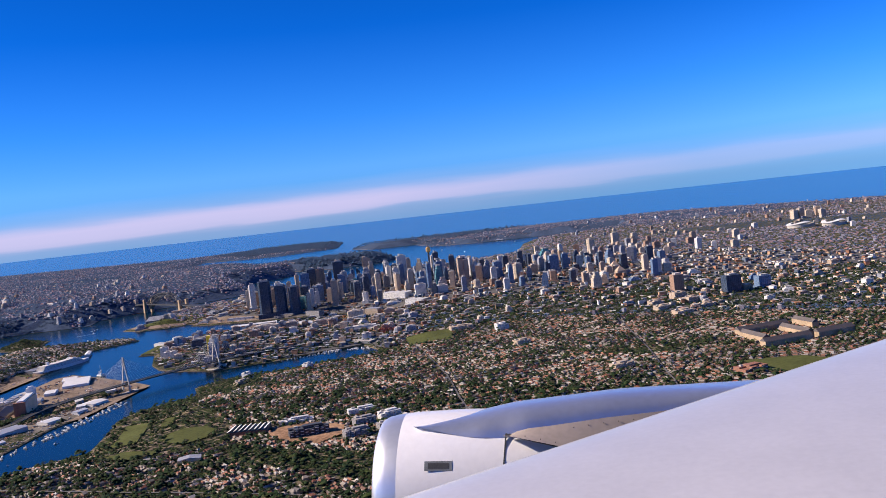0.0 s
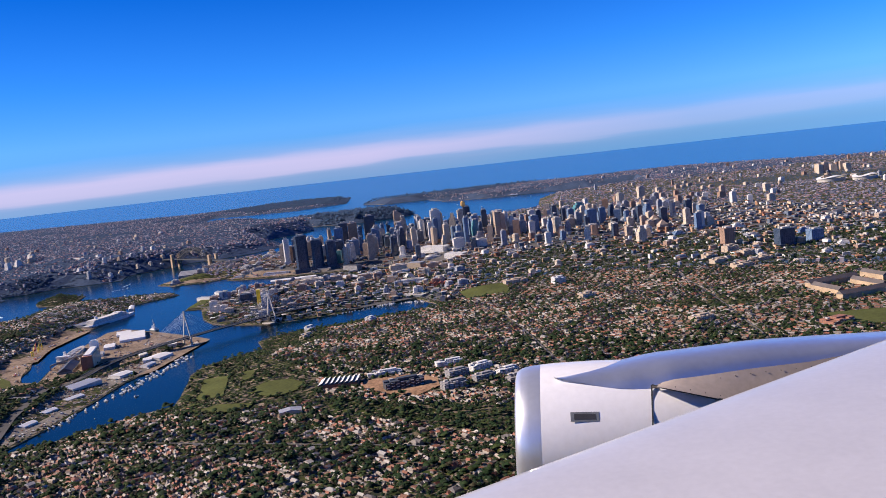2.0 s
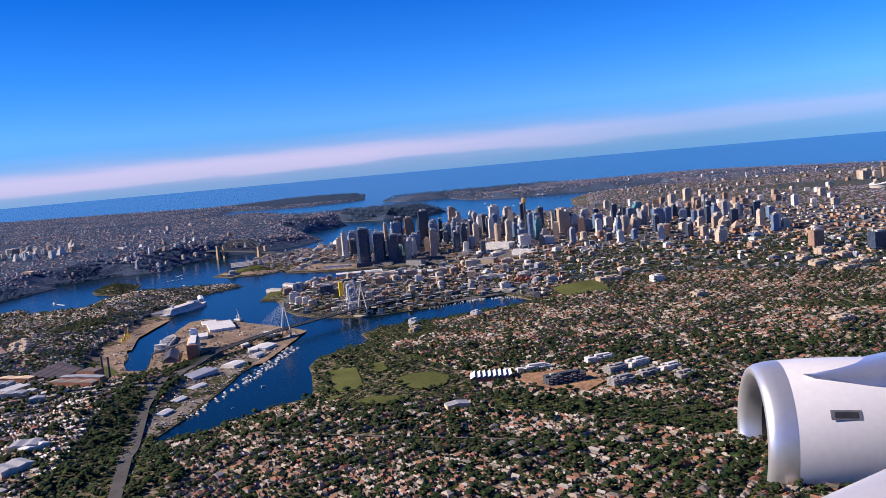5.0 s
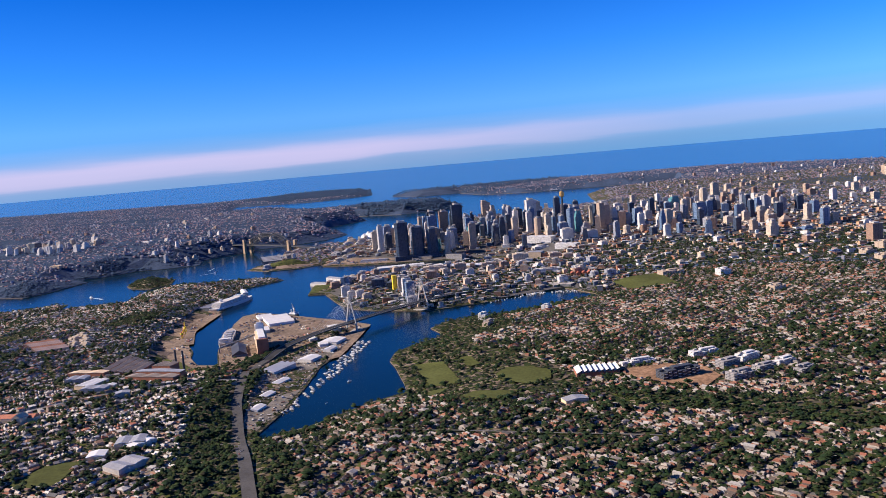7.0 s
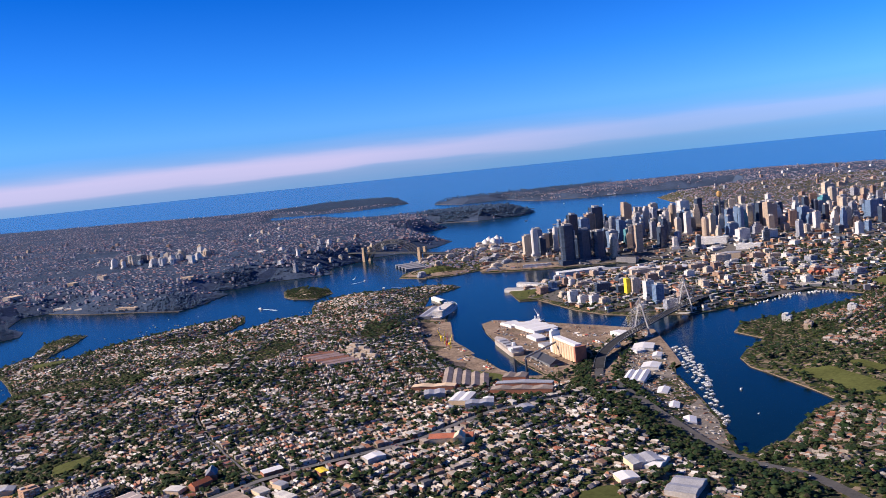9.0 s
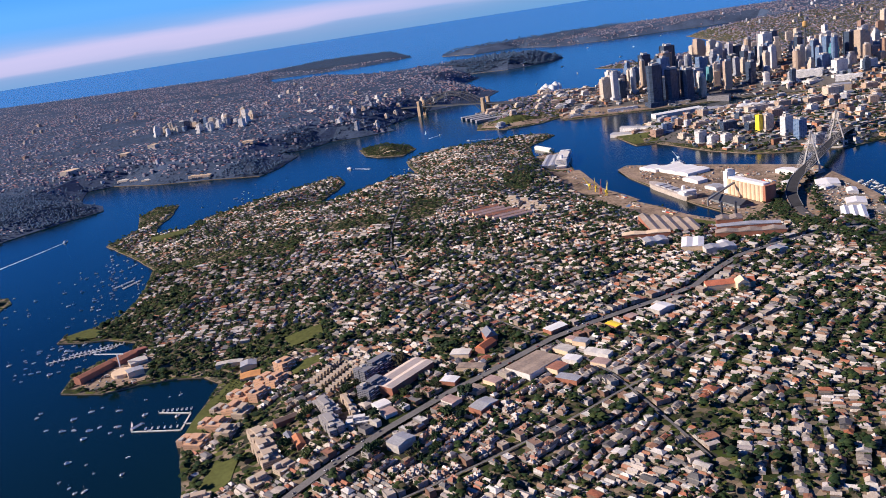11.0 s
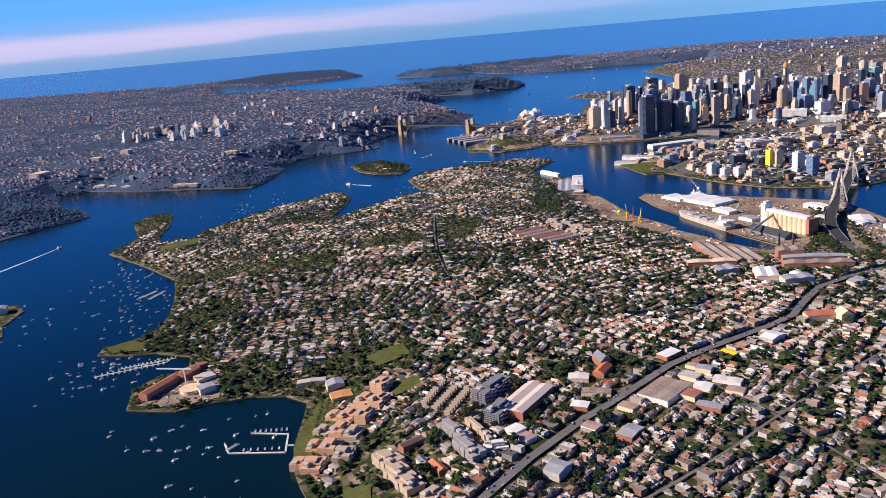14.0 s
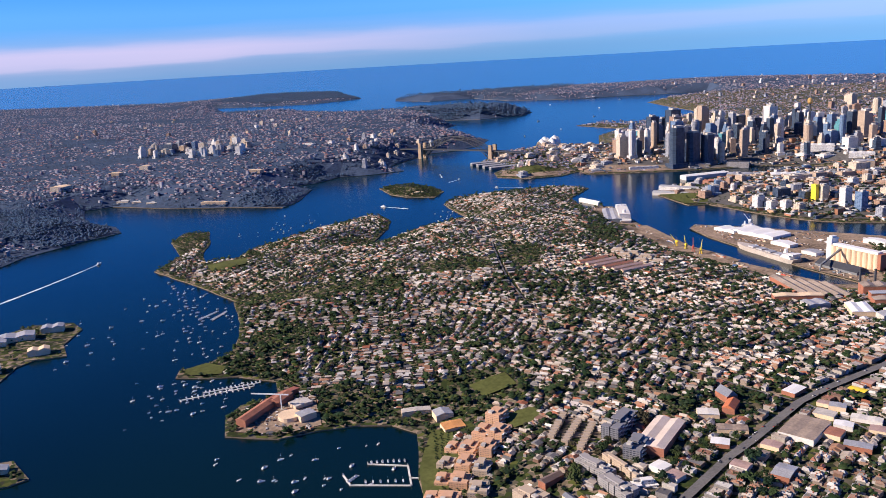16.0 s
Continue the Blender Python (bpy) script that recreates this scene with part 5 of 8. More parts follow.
def ship(name, x, y, length, beam, turn, hull_mat, label, decks, z=-0.1, funnel=M_WHITE, hull_h=1.1, house=(0.86, 0.6)):
    """A ship: a hull with a raked bow, decks stepping in, bridge, funnel and masts."""
    t = thing(name, label, "ship", pose(x, y, z, 0, 0, turn))
    L, B = length / 2, beam / 2

    def plan(k):
        return [(-L * k, -B * 0.8 * k), (-L * 0.9 * k, -B * k), (L * 0.55, -B * k), (L * 0.82, -B * 0.6 * k), (L * (0.9 + 0.1 * k), 0), (L * 0.82, B * 0.6 * k), (L * 0.55, B * k), (-L * 0.9 * k, B * k), (-L * k, B * 0.8 * k)]

    s = Shape()
    s.prism(plan(0.93), -0.3, hull_h, 0, plan(1.0))
    part("hull", s, hull_mat, t)
    zz = hull_h
    for i in range(decks):
        a, b = -L * (house[0] - 0.02 * i), L * (house[1] - 0.035 * i)
        s = Shape()
        s.box((a + b) / 2, 0, zz, b - a, beam * (0.92 - 0.01 * i), 0.28)
        s.box((a + b) / 2, 0, zz + 0.28, b - a + 0.15, beam * (0.96 - 0.01 * i), 0.05)
        part("deck", s, F_WHITE if decks > 3 else M_WHITE, t)
        zz += 0.33
    s = Shape()
    s.box(L * (house[1] - 0.3), 0, zz, length * 0.06, beam * 0.8, 0.4)
    part("bridge", s, M_WHITE, t)
    s = Shape()
    s.prism(circle(-L * (house[0] - 0.3), 0, beam * 0.16, 10), zz, zz + 1.1, 0, circle(-L * (house[0] - 0.28), 0, beam * 0.12, 10))
    part("funnel", s, funnel, t)
    s = Shape()
    s.beam((L * 0.22, 0, zz + 0.3), (L * 0.22, 0, zz + 1.6), 0.1)
    part("mast", s, M_STEEL, t)
    return t


ship("cruise_ship", -135.6, 565, 30, 4.2, 84, M_WHITE, "long white cruise ship moored at the terminal wharf", 5, hull_h=1.3)
bulk = ship("bulk_carrier", -107.2, 500, 25, 3.8, 110, material("grey_tan_hull", (0.42, 0.37, 0.32), 0.6, scale=1.5), "grey-tan bulk carrier moored beside the silos", 3, hull_h=1.4, house=(0.92, -0.62))
for i in range(4):
    s = Shape()
    s.box(-5.5 + i * 3.6, 0, 1.4, 2.4, 2.2, 0.3)
    part("hatch", s, M_TIN, bulk)
ship("barge", -99.5, 537.4, 5, 1.8, -30, M_STEEL, "grey crane barge moored off the wharf point", 1, hull_h=0.4)
quay_crane(-99.5, 537.4, 130, M_WHITE, "white lattice crane standing on a moored barge", 40, 0.5)
ship("tanker_ship", -46, 1262, 14, 2.6, 175, M_DARK, "dark cargo ship far out in the harbour", 2, hull_h=1.0)
wharf_shed(-140.5, 561, 5.0, 20, 1.3, -6, M_TIN, M_STEEL, "long grey cruise terminal building on the wharf", 2)
wharf_shed(-143, 592, 2.2, 12, 0.8, 30, M_WHITE, M_PALE, "curved white roofed shed by the ferry wharf")

# shipyard sheds on the islands and the point
for x, y, w, d, turn, roof in ((-297, 451, 8, 4, 25, M_TIN), (-301, 446, 8, 4, 25, M_TIN), (-291.5, 457.5, 5, 3, 20, M_TIN), (-286.8, 441.5, 4.5, 2.6, 25, M_BUFF), (-306, 440, 7, 4, 25, M_TIN), (-293, 430, 7, 3, 30, M_TIN)):
    wharf_shed(x, y, w, d, 1.3, turn, roof, M_BUFF, "old shipyard shed with a grey roof on the island", 2, ground_height(x, y, "cockatoo") - 0.1)
wharf_shed(-265.5, 386.5, 3.4, 2.0, 0.7, 20, M_TIN, M_BUFF, "small boat shed on a low island", 1, ground_height(-265.5, 386.5, "snapper"))
wharf_shed(-213, 632, 6, 2.2, 0.8, 20, M_BUFF, M_STONE, "sandstone shed at the island's landing", 1, 0.4)
for x, y, w, d, turn in ((-228.6, 403.5, 2.0, 9.0, -22), (-225.5, 408.8, 2.4, 4.5, -22)):
    clear(x, y, w, d, turn)
    wharf_shed(x, y, w, d, 1.2, turn, M_BRICK, M_BRICK, "rust-red brick workshop on the stripped point", 1, 0.5)
CLEAR.append([(-231, 397.5), (-229.5, 404), (-225, 409), (-219, 408), (-216.5, 399), (-222, 396.3)])
patch("yard_3", CLEAR[-1], M_SAND, "stripped building site of bare earth on the point", 0.2, 3, "yard")
s = Shape()
t = thing("tank_ring", "round concrete basin standing on the building site", "basin", pose(-222.5, 402, 0.4))
s.prism(circle(0, 0, 2.0, 20), 0, 0.9)
part("wall", s, M_BUFF, t)
t = thing("tower_crane", "white tower crane standing over a building site", "tower crane", pose(-224.5, 405, 0.4, 0, 0, 170))
s = Shape()
s.box(0, 0, 0, 0.18, 0.18, 3.2)
part("mast", s, M_WHITE, t)
s = Shape()
s.box(2.0, 0, 3.2, 7.0, 0.16, 0.2)
part("jib", s, M_WHITE, t)

# finger wharves
for i in range(4):
    x, y = -181.5 + i * 3.2, 716 - i * 6.5 + 6
    wharf_shed(x + 0.5, y, 3.2, 17, 1.1, -68 + 100 * 0, M_TIN, M_STEEL, "long timber finger wharf shed with a grey roof", 2, 0.2)
wharf_shed(-106.7, 600.6, 4.0, 20, 0.9, -112, M_TIN, M_PALE, "long finger wharf building with a pale roof", 2, 0.3)
wharf_shed(-100.5, 607.5, 3.4, 15, 1.0, -112, M_TIN, M_PALE, "long finger wharf building with a pale roof", 2, 0.3)
wharf_shed(-85, 641, 5, 22, 1.4, -72, M_WHITE, M_PALE, "long pale cruise shed on the eastern quay", 2, 0.3)
wharf_shed(-7.5, 569, 14, 9, 0.9, -20, M_CONCRETE, M_STEEL, "broad flat grey fish market roof by the bay", 1, 0.5, 0.1)


# ---------------------------------------------------------------- boats
def yacht(label):
    t = thing("sailing_boat", label, "sailing boat", None, "moored boats")
    s = Shape()
    a = [(-0.5, -0.12), (0.1, -0.17), (0.38, -0.1), (0.6, 0), (0.38, 0.1), (0.1, 0.17), (-0.5, 0.12)]
    s.prism([(x * 0.9, y * 0.7) for x, y in a], -0.08, 0.13, 0, a)
    part("hull", s, M_WHITE, t)
    s = Shape()
    s.prism([(-0.25, -0.09), (0.18, -0.09), (0.28, 0), (0.18, 0.09), (-0.25, 0.09)], 0.13, 0.2)
    part("cabin", s, M_WHITE, t)
    s = Shape()
    s.beam((0.08, 0, 0.15), (0.08, 0, 1.05), 0.014)
    part("mast", s, M_WHITE, t)
    s = Shape()
    s.beam((0.08, 0, 0.34), (-0.45, 0, 0.34), 0.035)
    part("boom", s, M_STEEL, t)
    return t


def motor_boat(label):
    t = thing("motor_boat", label, "motor boat", None, "moored boats")
    s = Shape()
    a = [(-0.5, -0.17), (0.15, -0.18), (0.42, -0.1), (0.6, 0), (0.42, 0.1), (0.15, 0.18), (-0.5, 0.17)]
    s.prism([(x * 0.92, y * 0.75) for x, y in a], -0.08, 0.16, 0, a)
    part("hull", s, M_WHITE, t)
    s = Shape()
    s.prism([(-0.3, -0.13), (0.1, -0.13), (0.26, 0), (0.1, 0.13), (-0.3, 0.13)], 0.16, 0.33, 0, [(-0.3, -0.12), (0.02, -0.12), (0.12, 0), (0.02, 0.12), (-0.3, 0.12)])
    part("cabin", s, M_WHITE, t)
    s = Shape()
    s.box(-0.12, 0, 0.33, 0.3, 0.2, 0.06)
    part("flybridge", s, M_STEEL, t)
    return t


r_b = random.Random(3)
protos = [yacht("white sailing boat at a mooring, mast bare"), motor_boat("white motor boat with a small cabin, moored")]


def moor(x, y, turn=None, size=None, kind=None):
    k = r_b.random() < 0.45 if kind is None else kind
    ob = copy_thing(protos[int(k)], pose(x, y, 0.0, 0, 0, r_b.uniform(20, 70) if turn is None else turn))
    ob.scale = [size or r_b.choice((0.5, 0.6, 0.7, 0.8, 1.05))] * 3
    return ob


def moorings(ring, count, land):
    q = np.array(ring)
    done = 0
    spots = []
    while done < count:
        x, y = r_b.uniform(q[:, 0].min(), q[:, 0].max()), r_b.uniform(q[:, 1].min(), q[:, 1].max())
        p = np.array([[x, y]])
        if inside(ring, p)[0] and not inside(LANDS["south"], p)[0] and shore_distance(LANDS["south"], p)[0] > 0.9 and all(math.hypot(x - a, y - b) > 1.3 for a, b in spots):
            spots.append((x, y))
            moor(x, y)
            done += 1


moorings([(-222, 394), (-203, 397), (-200, 388), (-205, 372), (-200, 355), (-212, 362), (-222, 382)], 26, "south")
moorings([(-252, 423), (-235, 421), (-236, 408), (-247, 403), (-258, 414)], 34, "south")
moorings([(-246, 433), (-244, 447), (-247, 460), (-256, 478), (-275, 500), (-282, 503), (-268, 478), (-256, 440)], 62, "south")
moorings([(-205, 570), (-190, 568), (-197, 590), (-204, 600)], 16, "south")
moorings([(-262, 545), (-245, 575), (-252, 590), (-275, 560)], 12, "south")
moorings([(-61, 470), (-59, 480), (-52, 474), (-50, 420), (-58, 420), (-58, 440)], 5, "south")
moorings([(-304, 472), (-283, 469), (-277, 505), (-251, 464), (-240, 417), (-242, 405), (-252, 393), (-268, 412)], 46, "south")
moorings([(-233, 391), (-216, 390), (-211, 381), (-220, 378), (-229, 381)], 8, "south")
moorings([(-278, 597), (-252, 606), (-242, 565), (-261, 560)], 14, "south")
for i in range(52):
    a = i / 51
    moor(-61.4 + r_b.uniform(0, 2.4) + 2.4 * a, 489 - 66 * a, 170 + r_b.uniform(-14, 14), r_b.uniform(0.7, 1.3), True)
    if i < 30:
        moor(-58.6 + r_b.uniform(0, 1.6) + 1.2 * a, 488 - 66 * a + r_b.uniform(-0.6, 0.6), 170 + r_b.uniform(-14, 14), r_b.uniform(0.7, 1.1), True)
for i in range(16):
    moor(-30 + i * 0.9 + r_b.uniform(-0.5, 0.5), 541.5 + i * 0.62 + r_b.uniform(-1.6, 0.4), 100 + r_b.uniform(-15, 15), r_b.uniform(0.9, 1.4), True)
for i in range(14):
    moor(-6 + i * 0.75, 556.5 - (i % 3) * 1.4, 60 + r_b.uniform(-15, 15), r_b.uniform(0.9, 1.3), True)
# boats packed round the fish market wharves
for i in range(60):
    u, v = r_b.uniform(0, 1), r_b.uniform(0, 1)
    p = np.array([[-31 + 26 * u, 549.5 + 4.5 * u + 3.5 * v]])
    if not inside(LANDS["south"], p)[0] and shore_distance(LANDS["south"], p)[0] > 0.5:
        moor(float(p[0, 0]), float(p[0, 1]), r_b.choice((70, 110)) + r_b.uniform(-12, 12), r_b.uniform(0.9, 1.5), True)


def pontoon(line, label, width=0.28):
    s = Shape()
    for a, b in zip(line[:-1], line[1:]):
        s.beam((*a, 0.06), (*b, 0.06), width, 0.14)
    for x, y in line:
        s.prism(circle(x, y, 0.06, 6), -0.5, 0.4)
    return tagged(new("pontoon", s.mesh("pontoon", M_PALE)), label, "pontoon", "marina pontoons")


pontoon([(-210.4, 382.1), (-208.9, 379.1), (-200.0, 378.4), (-200.9, 384.3), (-207.1, 385.3)], "floating marina pontoon of pale concrete")
pontoon([(-200.4, 380.6), (-197.6, 380.4)], "short gangway from the shore to a marina")
for i in range(7):
    moor(-206.6 + i * 0.85, 385.9 + 0.02 * i, 98, 0.9, True)
    if i < 6:
        moor(-206.8 + i * 1.1, 379.9, 98, 0.85, i % 2 == 0)
for i in range(4):
    moor(-209.3 + 0.3 * i, 380.2 + 0.5 * i, 20, 0.8, True)
pontoon([(-245.5, 412.6), (-233.0, 418.2)], "long marina pontoon of pale concrete")
pontoon([(-242, 415.8), (-232.0, 420)], "long marina pontoon of pale concrete")
for i in range(26):
    u = i / 25
    moor(-245.3 + 12 * u + 0.25, 412.9 + 5.3 * u + (0.75 if i % 2 else -0.6), 115, 0.85, i % 3 > 0)
for i in range(14):
    u = i / 13
    moor(-241.8 + 9.5 * u, 416.7 + 4 * u, 115, 0.8, True)
pontoon([(-257.2, 462.5), (-254.6, 468.5)], "small marina pontoon in the bay")
pontoon([(-253.9, 461.4), (-252.2, 468)], "small marina pontoon in the bay")
for i in range(8):
    moor(-257.4 + 0.36 * i, 463 + 0.75 * i, 20, 0.8, True)
    moor(-254.2 + 0.24 * i, 462 + 0.8 * i, 20, 0.8, True)
pontoon([(-268, 372), (-264, 366), (-266, 362)], "marina pontoon crowded with white boats")
for i in range(18):
    moor(-266.5 + 0.9 * (i % 3) + 0.1 * i, 371 - 0.5 * i, 30, 1.1, True)


def wake(x, y, turn, length, width, label, big=1.2):
    """A boat under way with the foam it leaves on the water."""
    moor(x, y, turn, big, True)
    c, s_ = math.cos(radians(turn)), math.sin(radians(turn))
    s = Shape()
    prev = None
    k = 14
    for i in range(k + 1):
        u = i / k
        w = width * (0.25 + 0.75 * u) * (1 + 0.3 * math.sin(i * 2.3))
        cx, cy = x - c * (0.3 + length * u), y - s_ * (0.3 + length * u)
        cx, cy = cx + 0.06 * length * u * u * -s_, cy + 0.06 * length * u * u * c
        now = ((cx - s_ * w / 2, cy + c * w / 2, 0.03), (cx + s_ * w / 2, cy - c * w / 2, 0.03))
        if prev:
            s.face([prev[0], prev[1], now[1], now[0]])
        prev = now
    return tagged(new("wake", s.mesh("wake", M_FOAM)), label, "wake", "foam wakes on the harbour")


M_FOAM = material("sea_foam", (0.62, 0.68, 0.72), 0.7, vary="world", scale=1.2, amount=0.5)
wake(-310.8, 527, 81, 46, 1.1, "long white foam wake behind a fast boat", 2.0)
wake(-226, 606, 150, 12, 1.4, "curved white foam wake behind a ferry", 2.4)
wake(-205, 690, 100, 9, 0.8, "short white foam wake under the bridge", 1.6)
wake(-195, 672, 60, 9, 0.7, "short white foam wake behind a ferry", 1.6)
wake(-178, 642, 165, 12, 0.5, "thin white foam wake behind a boat", 1.4)
wake(-215, 648, 170, 8, 0.5, "thin white foam wake behind a boat", 1.4)
for x, y in ((-150, 860), (-120, 900), (-80, 1000), (-60, 1100), (-190, 870), (-240, 1260), (-130, 980), (-20, 1210), (-100, 1180)):
    moor(x, y, r_b.uniform(0, 180), 2.2, True)
for ob in protos:
    for o in (*ob.children_recursive, ob):
        bpy.data.objects.remove(o)


# ---------------------------------------------------------------- cars, containers, small clutter
def car_kind(colour):
    t = thing("car", "small parked or passing car on the main road", "car", None, "cars on the main roads")
    s = Shape()
    s.box(0, 0, 0.03, 0.44, 0.18, 0.08)
    part("body", s, colour, t)
    s = Shape()
    s.prism([(-0.16, -0.08), (0.12, -0.08), (0.12, 0.08), (-0.16, 0.08)], 0.11, 0.16, 0, [(-0.11, -0.07), (0.06, -0.07), (0.06, 0.07), (-0.11, 0.07)])
    part("cabin", s, M_DARK, t)
    for x in (-0.13, 0.13):
        s = Shape()
        s.box(x, 0, 0.0, 0.08, 0.185, 0.07)
        part("axle", s, M_DARK, t)
    return t


CAR_PAINT = [M_WHITE, M_DARK, M_TIN, M_RED, material("blue_car_paint", (0.05, 0.1, 0.25), 0.3), M_WHITE]
kinds = [car_kind(m) for m in CAR_PAINT]
r_v = random.Random(21)
for road, count, wide in ((VICTORIA_ROAD, 70, 0.6), (LINK_ROAD, 26, 0.6)):
    pts = rounded(road, 2.0, 0.0)
    for _ in range(count):
        i = r_v.randrange(3, len(pts) - 1)
        (x0, y0), (x1, y1) = pts[i], pts[i + 1]
        a = math.atan2(y1 - y0, x1 - x0)
        u, off = r_v.random(), r_v.choice((-1, -0.45, 0.45, 1)) * wide
        x, y = x0 + (x1 - x0) * u - math.sin(a) * off, y0 + (y1 - y0) * u + math.cos(a) * off
        copy_thing(r_v.choice(kinds), pose(x, y, ground_height(x, y) + 0.31, 0, 0, math.degrees(a) + (180 if off > 0 else 0)))
for ob in kinds:
    for o in (*ob.children_recursive, ob):
        bpy.data.objects.remove(o)


def container_kind(colour):
    t = thing("shipping_container", "steel shipping container standing on the wharf yard", "container", None, "containers on the wharf")
    s = Shape()
    s.box(0, 0, 0, 1.2, 0.25, 0.26)
    part("body", s, colour, t)
    s = Shape()
    s.box(0.605, 0, 0.01, 0.02, 0.23, 0.24)
    part("door", s, M_STEEL, t)
    return t


kinds = [container_kind(m) for m in (M_RED, M_TIN, M_WHITE, M_BUFF, material("blue_steel", (0.06, 0.13, 0.28), 0.55), M_BRICK)]
for x0, y0, turn, nx, ny in ((-122, 500, -60, 3, 5), (-130, 520, -70, 3, 4), (-88, 512, -58, 4, 5), (-112, 478, -55, 3, 4), (-104, 515, -60, 2, 4), (-82, 500, -60, 3, 4), (-120, 488, -40, 3, 3), (-136, 545, -80, 3, 5)):
    for i in range(nx):
        for j in range(ny):
            if r_v.random() < 0.6:
                c, s_ = math.cos(radians(turn)), math.sin(radians(turn))
                a, b = i * 1.5 + r_v.uniform(-0.2, 0.2), j * 0.5
                copy_thing(r_v.choice(kinds), pose(x0 + c * a - s_ * b, y0 + s_ * a + c * b, 0.37, 0, 0, turn))
for ob in kinds:
    for o in (*ob.children_recursive, ob):
        bpy.data.objects.remove(o)
patch("lawn_12", [(-116, 476), (-107, 470), (-101, 463.5), (-94, 461), (-92, 454), (-104, 455), (-118, 468)], M_GRASS, "rough grass at the head of the dock", 0.14, 3)
patch("paving_1", [(-111, 533), (-98, 528), (-86, 512), (-80, 519), (-97, 531), (-114, 541)], M_SAND, "worn concrete apron on the wharf", 0.12, 4, "yard")
patch("paving_2", [(-131, 545), (-125, 513), (-116, 494), (-121, 491), (-131, 512), (-138, 545)], M_SAND, "worn concrete apron along the quay", 0.12, 4, "yard")
patch("yard_8", [(-114.5, 602), (-107.5, 580), (-98, 584), (-93, 596), (-100, 607), (-110, 611)], M_SAND, "bare tan ground on the peninsula point", 0.3, 3, "yard")
patch("lawn_14", [(-175, 676), (-161, 667), (-148, 669), (-148, 681), (-164, 689), (-173, 686)], M_GRASS, "grassy sandstone headland park above the harbour", 0.2, 4)
patch("yard_4", [(-135, 669.5), (-117, 666), (-92, 664.5), (-89, 671), (-115, 678), (-133, 681)], M_SAND, "bare sandy foreshore building site below the towers", 0.35, 4, "yard")
CLEAR.append([(-175, 674), (-161, 665), (-147, 667), (-147, 681), (-164, 690), (-173, 687)])

# ---------------------------------------------------------------- lots, houses and trees of the near suburbs
r_s = np.random.default_rng(17)
SEEDS = np.column_stack([r_s.uniform(-305, 235, 70), r_s.uniform(245, 645, 70)])
lots = []
for k, (sx, sy) in enumerate(SEEDS):
    angle = 58 + 55 * noise.noise(Vector((sx * 0.011, sy * 0.011, 2.0))) + r_s.uniform(-8, 8)
    sq = [(sx - 45, sy - 45), (sx + 45, sy - 45), (sx + 45, sy + 45), (sx - 45, sy + 45)]
    q = street_lots(sq, angle, r_s.uniform(3.6, 4.4), r_s.uniform(0.58, 0.8), r_s.uniform(13, 20), seed=30 + k)
    near = np.argmin(((q[:, None, :2] - SEEDS[None]) ** 2).sum(2), 1)
    lots.append(q[near == k])
lots = np.concatenate(lots)
HOMES = [(-330, 250), (-330, 600), (-205, 645), (-130, 645), (-120, 480), (-60, 440), (-45, 450), (-55, 515), (-10, 535), (20, 570), (60, 575), (120, 560), (230, 520), (230, 250)]
lots = lots[inside(HOMES, lots[:, :2])]
lots = lots[inside(SEEN, lots[:, :2]) | (r_s.random(len(lots)) < 0.3)]
lots = lots[free(lots[:, :2], LANDS["south"], 1.5, LARGE + GROVES)]
clusters = np.array([noise.noise(Vector((x * 0.06, y * 0.06, 5.0))) for x, y, _ in lots])
lots = lots[rng.random(len(lots)) > np.where((lots[:, 0] < -85) & (lots[:, 1] < 420), 0.07, np.where(clusters > 0.2, 0.4, np.where(lots[:, 0] > -62, 0.16, 0.12)))]
# shops and workshops with flat roofs behind parapets, standing along the main road and the high street
r_v = np.random.default_rng(23)
SHOP_LINES = [(VICTORIA_ROAD, 1.75)] + [(line, 0.7) for line in STREETS[:3]]
shops = []
for line, off in SHOP_LINES:
    pts = np.array(rounded(line, 1.0, 0.0))
    run = np.concatenate([[0], np.cumsum(np.hypot(*np.diff(pts, axis=0).T))])
    at = 0.8
    while at < run[-1]:
        for e in (-1, 1):
            if r_v.random() < (0.72 if off > 1 else 0.4):
                x, y = np.interp(at, run, pts[:, 0]), np.interp(at, run, pts[:, 1])
                x2, y2 = np.interp(at + 0.5, run, pts[:, 0]), np.interp(at + 0.5, run, pts[:, 1])
                a = math.atan2(y2 - y, x2 - x)
                deep = r_v.uniform(1.0, 2.2)
                o = e * (off + deep / 2)
                shops.append((x - math.sin(a) * o, y + math.cos(a) * o, math.degrees(a), r_v.uniform(0.7, 1.5), deep, r_v.uniform(0.45, 0.85)))
        at += r_v.uniform(0.9, 1.7)
shops = np.array(shops)
shops = shops[free(shops[:, :2], LANDS["south"], 2.0, LARGE)]
hs_, _ = heights(shops[:, :2], LANDS["south"])
apart = np.zeros(len(shops), bool)
apart[np.argsort(np.hypot(shops[:, 0] + 150, shops[:, 1] - 375))[:90]] = True
q_ = ~apart
house_mass("shop_rows", shops[q_, :2], hs_[q_], shops[q_, 2], shops[q_, 3], shops[q_, 4], shops[q_, 5], np.full(q_.sum(), 0.04), np.zeros(q_.sum()), "rows of two-storey shops with flat roofs along a main road")


